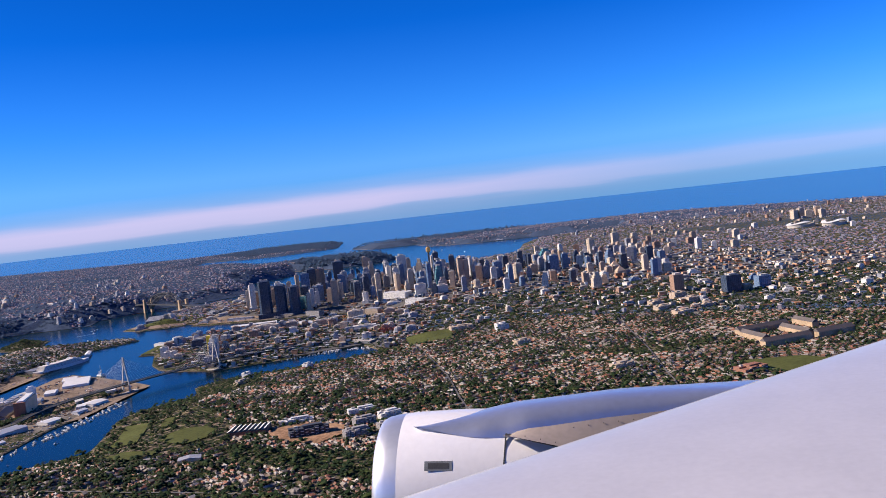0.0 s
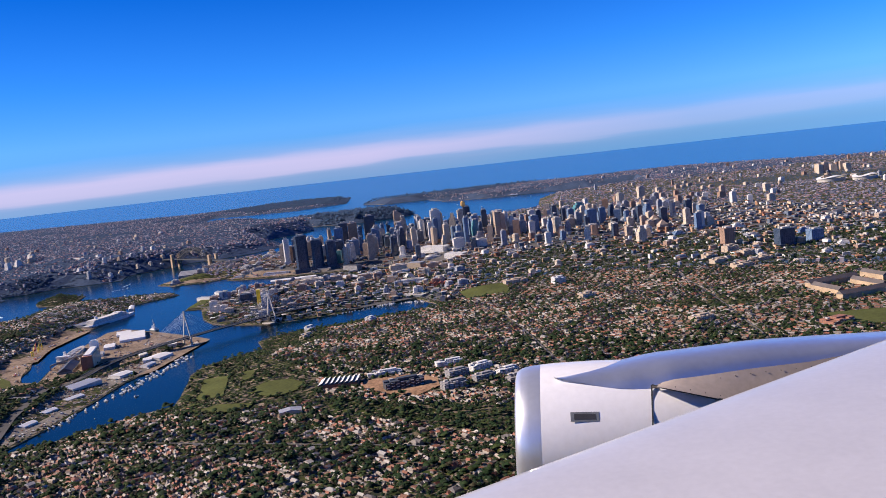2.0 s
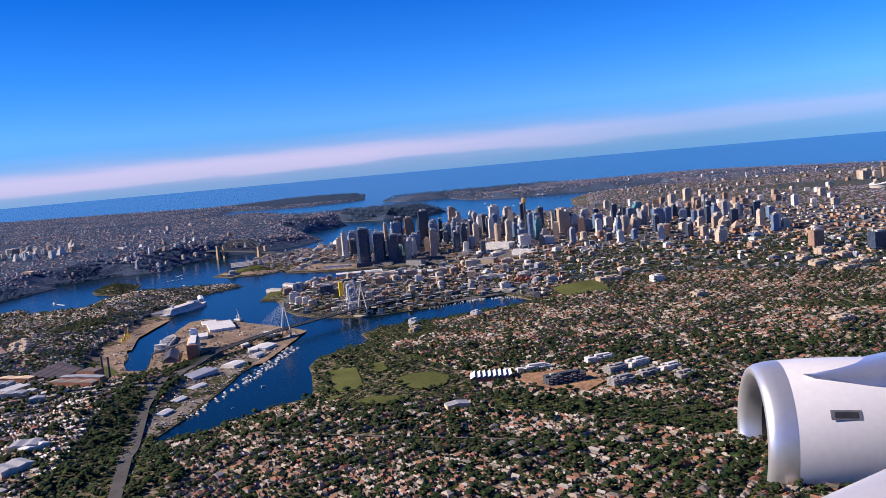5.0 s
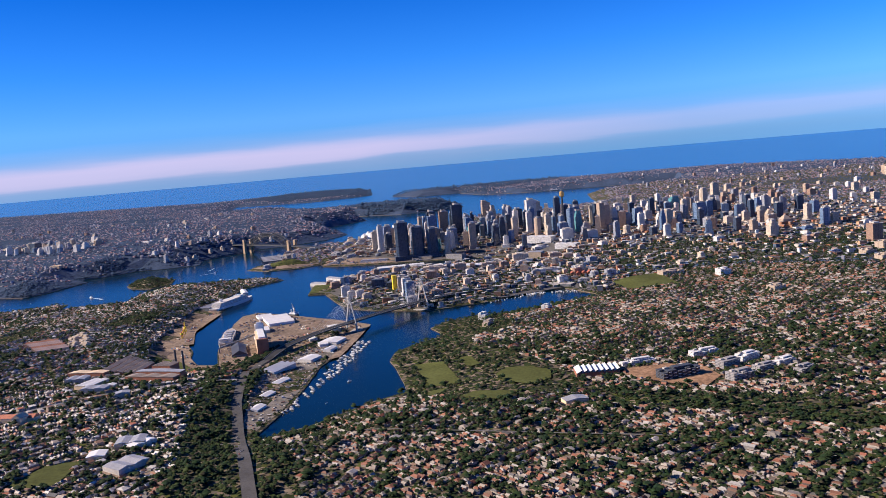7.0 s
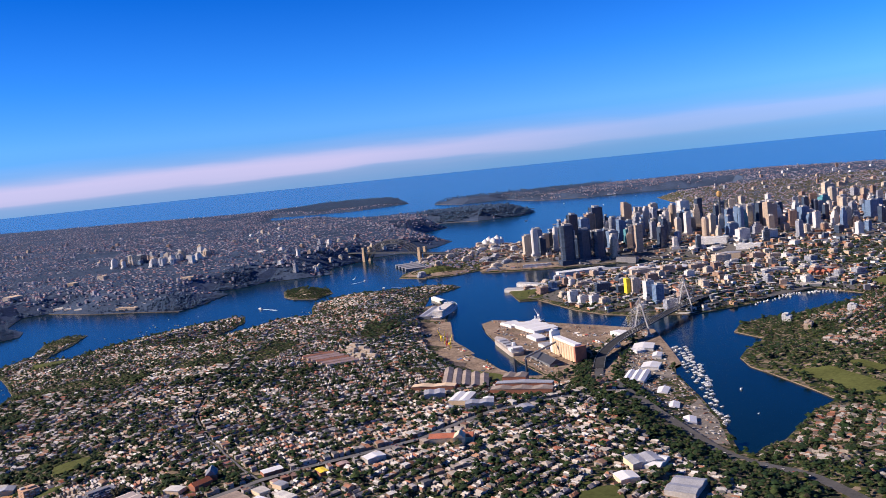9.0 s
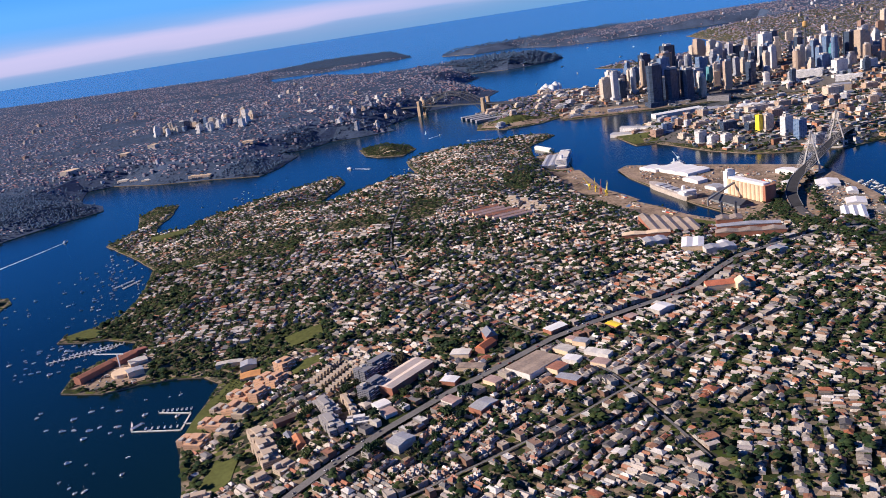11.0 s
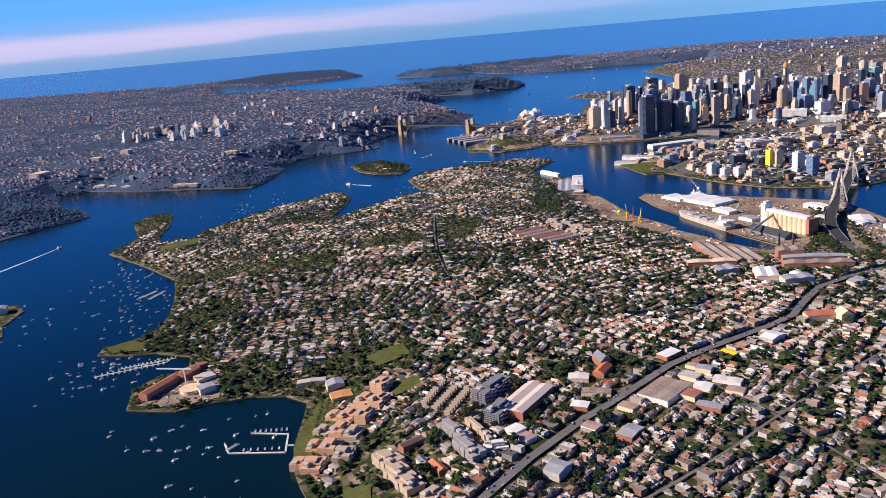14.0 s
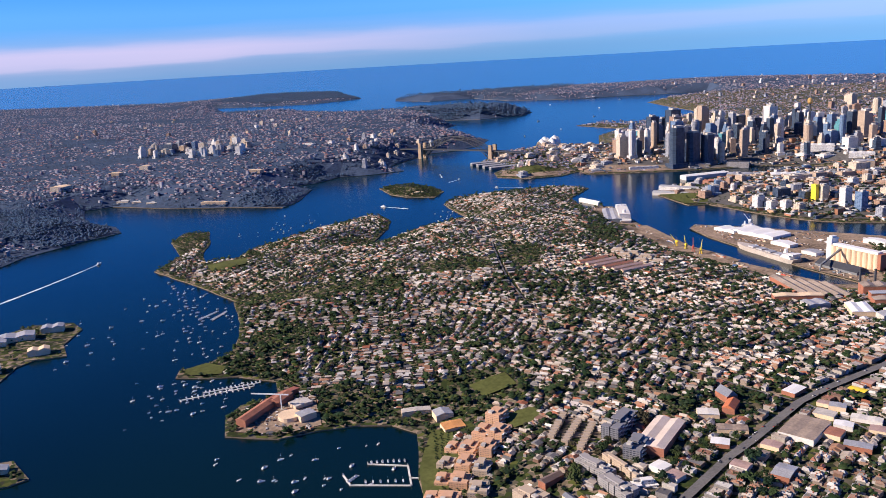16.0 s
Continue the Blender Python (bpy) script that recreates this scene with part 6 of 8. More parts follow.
def shop(x, y, z, turn, w, d, h):
    """A shop with a flat roof sunk behind its parapet and an awning over the pavement."""
    t = thing("shop", "two-storey shop with a flat roof behind a parapet", "shop", pose(x, y, z, 0, 0, turn), "shops along the main road")
    e = Shape()
    e.box(0, 0, -0.6, w, d, h + 0.6)
    for a in (-1, 1):
        e.box(a * (w / 2 - 0.02), 0, h, 0.04, d, 0.07)
        e.box(0, a * (d / 2 - 0.02), h, w - 0.08, 0.04, 0.07)
    part("wall", e, M_WALL, t)
    e = Shape()
    e.box(0, 0, h, w - 0.09, d - 0.09, 0.02)
    e.box(w * 0.2, d * 0.15, h + 0.02, w * 0.2, d * 0.15, 0.12)
    part("roof", e, M_ROOF, t)
    return t


for k in np.where(apart)[0]:
    shop(shops[k, 0], shops[k, 1], hs_[k], shops[k, 2], shops[k, 3], shops[k, 4], shops[k, 5])
near_shop = np.array([np.min(np.hypot(*(shops[:, :2] - p).T)) for p in lots[:, :2]])
lots = lots[near_shop > 1.35]
n = len(lots)
hz, _ = heights(lots[:, :2], LANDS["south"])
# narrow gabled fronts stand on some streets, long eaves on others
flip = np.array([noise.noise(Vector((x * 0.07, y * 0.07, 12.0))) for x, y, _ in lots]) > -0.04
w_ = np.where(flip, rng.uniform(0.5, 0.68, n), rng.uniform(0.72, 1.05, n))
d_ = np.where(flip, rng.uniform(0.95, 1.45, n), rng.uniform(0.66, 1.0, n))
small = np.where(lots[:, 0] > -62, 0.9, 1.0)
big = rng.random(n) < 0.05
w_, d_ = w_ * small * np.where(big, 1.7, 1.0), d_ * small * np.where(big, 1.4, 1.0)
h_ = rng.uniform(0.24, 0.44, n) + big * 0.25
turn_ = lots[:, 2] + rng.uniform(-2, 2, n) + flip * 90
rise_ = np.where(rng.random(n) < 0.14, 0.05, rng.uniform(0.17, 0.3, n))
hip_ = (rng.random(n) < 0.45).astype(float)
order = np.argsort(np.hypot(lots[:, 0] + 152, lots[:, 1] - 366))
single = np.zeros(n, bool)
single[order[:200]] = True
m_ = ~single
east = lots[:, 0] > -62
for name, k_, roof in (("suburb_houses", m_ & ~east, M_ROOF_MANY), ("inner_west_houses", m_ & east, M_ROOF_EAST)):
    house_mass(name, lots[k_, :2], hz[k_], turn_[k_], w_[k_], d_[k_], h_[k_], rise_[k_], hip_[k_], "dense rows of small terraced houses with tiled and tin roofs", roof=roof)
# lean-tos and rear wings
k_ = m_ & (rng.random(n) < 0.55)
c_, s_ = np.cos(np.radians(turn_)), np.sin(np.radians(turn_))
rear = np.column_stack([lots[:, 0] - s_ * d_ * 0.65 + c_ * w_ * 0.12, lots[:, 1] + c_ * d_ * 0.65 + s_ * w_ * 0.12])
for name, q_, roof in (("suburb_house_wings", k_ & ~east, M_ROOF_MANY), ("inner_west_house_wings", k_ & east, M_ROOF_EAST)):
    house_mass(name, rear[q_], hz[q_], turn_[q_], w_[q_] * 0.68, d_[q_] * 0.6, h_[q_] * 0.75, np.full(q_.sum(), 0.07), hip_[q_], "low rear wings and lean-tos of terraced houses", roof=roof)
# sheds and garages at the ends of the yards
k_ = m_ & (rng.random(n) < 0.32) & inside(SEEN, lots[:, :2])
q_ = rng.uniform(-0.25, 0.25, n)
back = np.column_stack([lots[:, 0] - s_ * d_ * 1.2 + c_ * q_, lots[:, 1] + c_ * d_ * 1.2 + s_ * q_])
house_mass("garden_sheds", back[k_], hz[k_], turn_[k_], rng.uniform(0.25, 0.5, k_.sum()), rng.uniform(0.3, 0.55, k_.sum()), rng.uniform(0.2, 0.3, k_.sum()), np.full(k_.sum(), 0.05), hip_[k_], "small tin sheds and garages in back yards")


def house_kind(w, d, h, rise, hip):
    """One small house: walls, roof, chimney, a verandah roof and a rear wing."""
    t = thing("house", "small terraced house with a pitched roof and chimney", "house", None, "houses off the main road")
    s = Shape()
    s.box(0, 0, -0.6, w, d, h + 0.6)
    if hip < 0.5:
        for e in (-1, 1):
            s.face([(-w / 2, e * d / 2, h), (w / 2, e * d / 2, h), (0, e * d / 2, h + rise * 0.94)][::e])
    part("wall", s, M_WALL, t)
    s = Shape()
    a, b, q = w / 2 * 1.12, d / 2 * 1.07, d / 2 * (1.07 - 0.62 * hip)
    for face in (((a, -b, 0), (a, b, 0), (0, q, rise), (0, -q, rise)), ((-a, b, 0), (-a, -b, 0), (0, -q, rise), (0, q, rise))):
        s.face([(x, y, h + z) for x, y, z in face])
        s.face([(x, y, h + z - 0.05) for x, y, z in reversed(face)])
    if hip > 0.5:
        s.face([(-a, -b, h), (a, -b, h), (0, -q, h + rise)])
        s.face([(a, b, h), (-a, b, h), (0, q, h + rise)])
    part("roof", s, M_ROOF, t)
    s = Shape()
    s.box(w * 0.28, d * 0.12, h, 0.1, 0.16, rise + 0.12)
    s.box(w * 0.28, d * 0.12, h + rise + 0.12, 0.13, 0.19, 0.03)
    part("chimney", s, M_BRICK, t)
    s = Shape()
    s.face([(-a, -b - 0.22, h * 0.6), (a, -b - 0.22, h * 0.6), (a, -b + 0.03, h * 0.72), (-a, -b + 0.03, h * 0.72)])
    s.face([(-a, -b + 0.03, h * 0.69), (a, -b + 0.03, h * 0.69), (a, -b - 0.22, h * 0.57), (-a, -b - 0.22, h * 0.57)])
    for e in (-1, 1):
        s.beam((e * a * 0.95, -b - 0.18, -0.3), (e * a * 0.95, -b - 0.18, h * 0.6), 0.04)
    part("verandah", s, M_TIN, t)
    s = Shape()
    s.box(w * 0.1, d / 2 + d * 0.2, -0.6, w * 0.66, d * 0.4, h * 0.62 + 0.6)
    s.box(w * 0.1, d / 2 + d * 0.2, h * 0.62, w * 0.72, d * 0.42, 0.05)
    part("rear_wing", s, M_WALL, t)
    return t


kinds = [house_kind(w, d, h, r, p) for w, d, h, r, p in ((0.6, 1.3, 0.55, 0.26, 0), (0.66, 1.5, 0.7, 0.28, 0), (0.85, 1.2, 0.5, 0.32, 1), (0.95, 1.4, 0.55, 0.36, 1), (0.7, 1.1, 0.62, 0.24, 0), (1.1, 1.3, 0.75, 0.34, 1), (0.6, 1.6, 0.75, 0.22, 0), (0.8, 1.5, 0.48, 0.3, 1))]
for i in np.where(single)[0]:
    copy_thing(kinds[int(rng.integers(len(kinds)))], pose(lots[i, 0], lots[i, 1], hz[i], 0, 0, turn_[i])).scale = [0.74] * 3
for ob in kinds:
    for o in (*ob.children_recursive, ob):
        bpy.data.objects.remove(o)

# where houses stand, in cells of half a unit
taken = np.zeros((1200, 900), bool)


def cell(p):
    return np.clip(((p[:, 0] + 340) * 2).astype(int), 0, 1199), np.clip(((p[:, 1] - 230) * 2).astype(int), 0, 899)


taken[cell(shops)] = True
for off in (-0.45, 0.0, 0.45):
    q = np.column_stack([lots[:, 0] - s_ * off * d_, lots[:, 1] + c_ * off * d_])
    taken[cell(q)] = True

# trees between the lots, thicker along shores and in the green strip
cand = np.column_stack([rng.uniform(-305, 210, 215000), rng.uniform(280, 645, 215000)])
cand = cand[inside(SEEN, cand) | (rng.random(len(cand)) < 0.15)]
cand = cand[free(cand, LANDS["south"], 0.5, LARGE)]
cand = cand[~taken[cell(cand)]]
cand = cand[~(inside(PYRMONT_FLAT, cand) & (rng.random(len(cand)) < 0.85))]
thick = np.array([noise.noise(Vector((x * 0.045, y * 0.045, 5.0))) + 0.6 * noise.noise(Vector((x * 0.19, y * 0.19, 1.0))) for x, y in cand])
sd = shore_distance(LANDS["south"], cand)
chance = np.where(thick > 0.08, 1.0, np.where(thick > -0.08, 0.85, 0.6))
chance = np.where((cand[:, 0] > -62) & (cand[:, 1] > 430), chance * 0.5 + 0.45, chance)
chance = np.where((cand[:, 0] < -62) & (cand[:, 1] > 470), np.maximum(chance, 0.85), chance)
chance = np.where((cand[:, 0] < -80) & (cand[:, 1] < 450), chance * 0.72, chance)
chance = np.where(sd < 5, 0.75, chance)
for k, ring in enumerate(GROVES):
    chance = np.where(inside(ring, cand), 0.4 if k in (5, 16) else 1.0, chance)
for ring in PARKS:
    edge = shore_distance(np.array(ring), cand)
    chance = np.where(edge < 1.2, 0.7, chance)
cand = cand[rng.random(len(cand)) < chance]
th, _ = heights(cand, LANDS["south"])
grove = np.zeros(len(cand), bool)
for ring in GROVES:
    grove |= inside(ring, cand)
for ring in PARKS:
    grove |= (shore_distance(np.array(ring), cand) < 1.2) | inside(ring, cand)
size = rng.uniform(0.28, 0.7, len(cand)) * np.where((cand[:, 0] > -62) & (cand[:, 1] < 430), 0.98, 1.0) * np.where(grove, 0.95, 1.0) * (1 + 0.8 * (rng.random(len(cand)) < 0.16))
order = np.argsort(np.hypot(cand[:, 0] + 165, cand[:, 1] - 372))
one = np.zeros(len(cand), bool)
one[order[:160]] = True
away = cand[:, 1] > 470
for name, k_, clumps in (("suburb_trees", ~one & ~away, 6), ("suburb_trees_beyond", ~one & away, 2)):
    tree_mass(name, cand[k_], th[k_], size[k_], clumps, "dark evergreen street and garden trees between houses", M_LEAF_MANY)


def tree_kind(seed):
    """One garden tree: a forked trunk and a crown of many ragged leaf clumps with gaps."""
    r = random.Random(seed)
    t = thing("tree", "dark green garden tree with a broad ragged crown", "tree", None, "garden trees")
    s = Shape()
    s.prism(circle(0, 0, 0.07, 6), -0.3, 0.6, 0, circle(0.02, 0, 0.045, 6))
    tips = []
    for i in range(5):
        a = i * 1.256 + r.uniform(-0.4, 0.4)
        e = Vector((math.cos(a) * r.uniform(0.35, 0.6), math.sin(a) * r.uniform(0.35, 0.6), r.uniform(0.95, 1.4)))
        s.beam((0.02, 0, 0.5), e, 0.05)
        tips.append(e)
    part("trunk", s, M_BARK, t)
    s = Shape()
    for i in range(110):
        e = r.choice(tips)
        c = e + Vector((r.gauss(0, 0.22), r.gauss(0, 0.22), r.gauss(-0.02, 0.2)))
        q = r.uniform(0.15, 0.29)
        v = [c + Vector((x * q * r.uniform(0.6, 1.3), y * q * r.uniform(0.6, 1.3), z * q * r.uniform(0.6, 1.2))) for x, y, z in CLUMP_V]
        k = len(s.v)
        s.v += [tuple(p) for p in v]
        s.f += [tuple(int(j) + k for j in f) for f in CLUMP_F]
        s.m += [0] * len(CLUMP_F)
    part("crown", s, M_LEAF, t)
    return t


kinds = [tree_kind(k) for k in range(7)]
for i in np.where(one)[0]:
    ob = copy_thing(kinds[int(rng.integers(7))], pose(cand[i, 0], cand[i, 1], th[i], 0, 0, rng.uniform(0, 360)))
    ob.scale = [float(size[i] * 0.95)] * 3
for ob in kinds:
    for o in (*ob.children_recursive, ob):
        bpy.data.objects.remove(o)

# city ground and low city blocks
CITY = [(-118, 672), (-91, 663), (-46, 666), (-16, 655), (12, 640), (20, 575), (60, 580), (130, 562), (200, 545), (240, 600), (210, 680), (150, 740), (90, 780), (20, 800), (-60, 800), (-112, 768), (-130, 778), (-134, 720), (-136, 684)]
M_CITY = material("city_paving", (0.085, 0.08, 0.076), 0.85, vary="world", scale=0.5, amount=0.45)
patch("pavement_1", CITY, M_CITY, "grey city streets and paving between blocks", 0.25, 8, "pavement")
patch("pavement_2", [(-108, 579), (-113, 603), (-109, 615), (-89, 628), (-50, 647), (-20, 644), (10, 636), (17, 566), (7, 549), (-4, 563), (-29, 545), (-50, 534), (-77, 543), (-100, 579)], M_CITY, "grey streets and paving on the peninsula", 0.25, 5, "pavement")
r = np.random.default_rng(41)
q = np.concatenate([np.column_stack([r.uniform(-136, 240, 15000), r.uniform(545, 800, 15000)]), np.column_stack([r.uniform(-112, 17, 2600), r.uniform(535, 647, 2600)])])
q = q[(inside(CITY, q) | inside(PYRMONT_FLAT, q)) & inside(LANDS["south"], q)]
q = q[(shore_distance(LANDS["south"], q) > 2.0)]
for ring in PARKS:
    q = q[~inside(ring, q)]
q = q[~((q[:, 0] < -92) & (q[:, 1] < 612))]
for ring in LARGE:
    q = q[~inside(ring, q)]
q = q[~inside([(-136, 668), (-90, 663), (-88, 673), (-134, 684)], q)]
q = q[r.random(len(q)) < np.where(q[:, 1] < 650, 0.6, 0.75)]
gx_, keep = {}, []
for i, (x, y) in enumerate(q):
    c = (int(x // 2.0), int(y // 2.0))
    if c not in gx_:
        gx_[c] = 1
        keep.append(i)
q = q[keep]
hq, _ = heights(q, LANDS["south"])
k = len(q)
house_mass("city_blocks", q, hq, 20 + 90 * (r.random(k) < 0.5) + r.choice([0, 0, 8, -20], k), r.uniform(0.7, 2.0, k) * np.where(r.random(k) < 0.12, 1.7, 1.0), r.uniform(0.9, 3.0, k), r.uniform(0.45, 1.25, k) ** 1.2 * np.where(r.random(k) < 0.12, 1.7, 1.0), np.full(k, 0.05), np.zeros(k), "low city blocks, warehouses and shops with flat roofs", "city blocks", M_ROOF_CITY, M_WALL_CITY)
green = inside(PYRMONT_FLAT, q) | (q[:, 1] < 640)
lo_ = np.concatenate([q, q[green], q[green]])
lo_ = lo_ + r.uniform(-1.5, 1.5, lo_.shape)
hq = np.concatenate([hq, hq[green], hq[green]])
k = len(lo_)
tree_mass("city_trees", lo_, hq, r.uniform(0.4, 0.95, k), 3, "dark street trees between city blocks", M_LEAF_MANY, 12)

# young trees in rows over the lawn at the cove
rows_ = []
for off in (0.9, 1.9, 2.9):
    line = np.array(rounded([(-198.2 + off, 395), (-197.6 + off, 385), (-196 + off, 375)], 0.75, 0.0))
    rows_.append(line + r.normal(0, 0.1, line.shape))
rows_ = np.concatenate(rows_)
hr_, _ = heights(rows_, LANDS["south"])
tree_mass("cove_lawn_trees", rows_, hr_ + 0.2, r.uniform(0.22, 0.34, len(rows_)), 5, "rows of young trees over the cove lawn", M_LEAF_MANY, 15)

# stacked goods, vehicles and plant over the wharf yards
p = np.column_stack([r.uniform(-147, -60, 9000), r.uniform(448, 583, 9000)])
p = p[inside(WHITE_BAY_FLAT, p) & inside(LANDS["south"], p)]
p = p[shore_distance(LANDS["south"], p) > 0.5]
for ring in LARGE:
    p = p[~inside(ring, p)]
site = np.column_stack([r.uniform(-230, -217.5, 160), r.uniform(397.5, 409, 160)])
site = site[inside(LANDS["south"], site)]
site = site[shore_distance(LANDS["south"], site) > 0.8]
busy = np.array([noise.noise(Vector((x * 0.16, y * 0.16, 7.0))) for x, y in p])
boat_yard = np.column_stack([r.uniform(-77, -59, 900), r.uniform(411, 500, 900)])
boat_yard = boat_yard[inside(MARINA_YARD, boat_yard)]
dig = np.column_stack([r.uniform(12, 32, 120), r.uniform(420, 441, 120)])
dig = dig[inside(CLEAR[-1], dig)][:40]
p = np.concatenate([p[busy > 0.05][:900], site, boat_yard, dig])
for ring in LARGE:
    p = p[~inside(ring, p)]
k = len(p)
house_mass("yard_goods", p, heights(p, LANDS["south"])[0] + 0.05, r.choice([24, 114, 60], k) + r.uniform(-6, 6, k), r.uniform(0.14, 0.5, k), r.uniform(0.2, 0.9, k), r.uniform(0.1, 0.34, k), np.full(k, 0.02), np.zeros(k), "stacked goods, trucks and plant over the wharf yards", "goods", M_ROOF_CITY, M_WALL_CITY)

# belts of trees along the port road and the dock
belt = []
for line, wide, count in (([(-85.3, 474), (-85.4, 462), (-84.8, 450), (-83.6, 440), (-81.4, 432)], 1.3, 300), ([(-77.4, 468), (-76.4, 455), (-74, 444), (-70.6, 433)], 0.8, 130), ([(-85, 468), (-83, 480), (-79, 490), (-75, 497), (-72, 503)], 1.8, 260), ([(-79, 452), (-76, 462), (-75, 476), (-74, 488), (-71, 498)], 1.0, 120), ([(-88, 452), (-96, 460), (-86, 470)], 1.5, 110), ([(-148, 545), (-147, 520), (-137, 500), (-126, 482), (-114, 464)], 1.6, 240), ([(-104, 582), (-98, 590), (-94, 600), (-104, 608)], 2.2, 90), ([(-86, 556), (-76, 549), (-66, 543), (-58, 539)], 1.0, 70), ([(-172, 678), (-160, 674), (-150, 676), (-160, 684)], 2.0, 60)):
    pts = np.array(rounded(line, 1.0, 0.0))
    belt.append(pts[r.integers(0, len(pts), count)] + r.normal(0, wide, (count, 2)))
belt = np.concatenate(belt)
belt = belt[inside(LANDS["south"], belt)]
belt = belt[(shore_distance(LANDS["south"], belt) > 0.8) & (path_distance([(-81.4, 469), (-80.6, 478), (-77.2, 488), (-73, 496.5)], belt) > 1.9)]
hb, _ = heights(belt, LANDS["south"])
tree_mass("port_road_trees", belt, hb, r.uniform(0.35, 0.8, len(belt)), 6, "belts of dark trees along the port road", M_LEAF_MANY, 14)

# far suburbs: houses, blocks of flats and woods beyond the harbour
WOODS = [[(-268, 612), (-290, 618), (-293, 630), (-280, 644), (-262, 646)], [(-365, 610), (-322, 575), (-335, 555), (-380, 560), (-420, 600)], [(-128, 1090), (-140, 1045), (-215, 1040), (-250, 1100), (-190, 1190)], [(-350, 1550), (-420, 1800), (-560, 1880), (-600, 1600), (-480, 1490)], [(40, 1000), (120, 980), (200, 900), (260, 860), (330, 900), (200, 1000)]]
for name, land, box, amount, seed in (("north_shore", "north", (-1500, 500, -130, 1900), 36000, 4), ("eastern_suburbs", "south", (-190, 545, 620, 1600), 34000, 5)):
    r = np.random.default_rng(seed)
    q = r.uniform(0, 1, (amount * 4, 2)) ** np.array([1.0, 1.9])
    p = np.column_stack([box[0] + (box[2] - box[0]) * (q[:, 0] if land == "south" else q[:, 0] ** 0.4), box[1] + (box[3] - box[1]) * q[:, 1]])
    p = p[free(p, LANDS[land], 2.0)]
    p = p[~(inside(PYRMONT_FLAT, p) | inside(HOMES, p) | inside(CITY, p) | inside([(200, 845), (215, 870), (245, 862), (240, 835), (215, 843)], p))]
    wood = np.array([noise.noise(Vector((x * 0.014, y * 0.014, 9.0))) + 0.5 * noise.noise(Vector((x * 0.06, y * 0.06, 4.0))) for x, y in p])
    for ring in WOODS:
        wood = np.where(inside(ring, p), 1.0, wood)
    built = wood < (0.36 if land == "north" else 0.55)
    # the points and headlands along the near northern shore stay bush
    if land == "north":
        built &= ~((shore_distance(LANDS["north"], p) < 4) & (p[:, 0] < -262) & (p[:, 1] < 720))
    pick = r.random(len(p)) < (0.42 if land == "north" else 0.78)
    ph = p[built & pick][:amount]
    hh, _ = heights(ph, LANDS[land])
    k = len(ph)
    tall = r.random(k) < (0.04 if land == "north" else 0.025)
    house_mass(name + "_houses", ph, hh, r.uniform(0, 20, k) + 62 + 90 * (r.random(k) < 0.5), r.uniform(0.8, 1.5, k), r.uniform(0.9, 1.9, k), r.uniform(0.16, 0.3, k) + tall * r.uniform(0.6, 1.9, k), np.where(tall, 0.05, r.uniform(0.12, 0.26, k)), (r.random(k) < 0.5) * 1.0, "far suburb of small roofs and flats across the harbour", roof=M_ROOF_HAZED, wall=M_WALL_HAZED)
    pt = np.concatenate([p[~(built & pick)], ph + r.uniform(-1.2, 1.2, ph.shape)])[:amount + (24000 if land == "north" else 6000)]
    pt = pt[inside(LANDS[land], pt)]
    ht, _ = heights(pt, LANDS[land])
    tree_mass(name + "_trees", pt, ht, r.uniform(0.6, 1.2, len(pt)) * (1.0 if land == "north" else 0.8), 2, "far dark wooded slopes and garden trees", M_LEAF_HAZED, seed)
# bush over the harbour heads
r = np.random.default_rng(78)
heads = []
for ring, land, count in ((WOODS[2], "north", 3800), (WOODS[3], "north", 3600), ([(-289, 1433), (-291, 1464), (-180, 1478), (-107, 1520), (-30, 1500), (-60, 1400), (-139, 1300), (-180, 1390)], "south", 2200)):
    q = np.array(ring)
    p = r.uniform(q.min(0), q.max(0), (count * 2, 2))
    p = p[inside(ring, p)]
    p = p[inside(LANDS[land], p)][:count]
    heads.append(np.column_stack([p, heights(p, LANDS[land])[0]]))
heads = np.concatenate(heads)
tree_mass("harbour_heads_bush", heads[:, :2], heads[:, 2], r.uniform(0.9, 2.0, len(heads)) * (1 + 0.8 * (r.random(len(heads)) < 0.08)), 2, "low dark bush over the harbour heads", M_LEAF_HAZED, 19)
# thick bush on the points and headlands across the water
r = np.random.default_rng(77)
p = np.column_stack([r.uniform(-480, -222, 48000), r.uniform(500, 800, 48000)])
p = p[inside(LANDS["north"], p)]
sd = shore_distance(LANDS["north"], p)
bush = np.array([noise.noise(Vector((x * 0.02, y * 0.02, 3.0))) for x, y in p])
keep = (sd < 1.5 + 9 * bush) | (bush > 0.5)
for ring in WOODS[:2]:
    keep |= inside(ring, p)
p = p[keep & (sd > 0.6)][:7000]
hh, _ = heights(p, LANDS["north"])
tree_mass("headland_bush", p, hh, r.uniform(0.5, 1.1, len(p)), 3, "thick dark bush over the headlands across the water", M_LEAF_HAZED, 9)
for land, count in (("goat", 420), ("cockatoo", 60), ("snapper", 10)):
    poly = LANDS[land]
    p = rng.uniform(poly.min(0), poly.max(0), (count * 3, 2))
    p = p[inside(poly, p)]
    p = p[shore_distance(poly, p) > 0.8][:count]
    hh, _ = heights(p, poly)
    tree_mass(land + "_island_trees", p, hh, rng.uniform(0.4, 0.9, len(p)), 5, "dark trees over a harbour island", M_LEAF_MANY, 8)

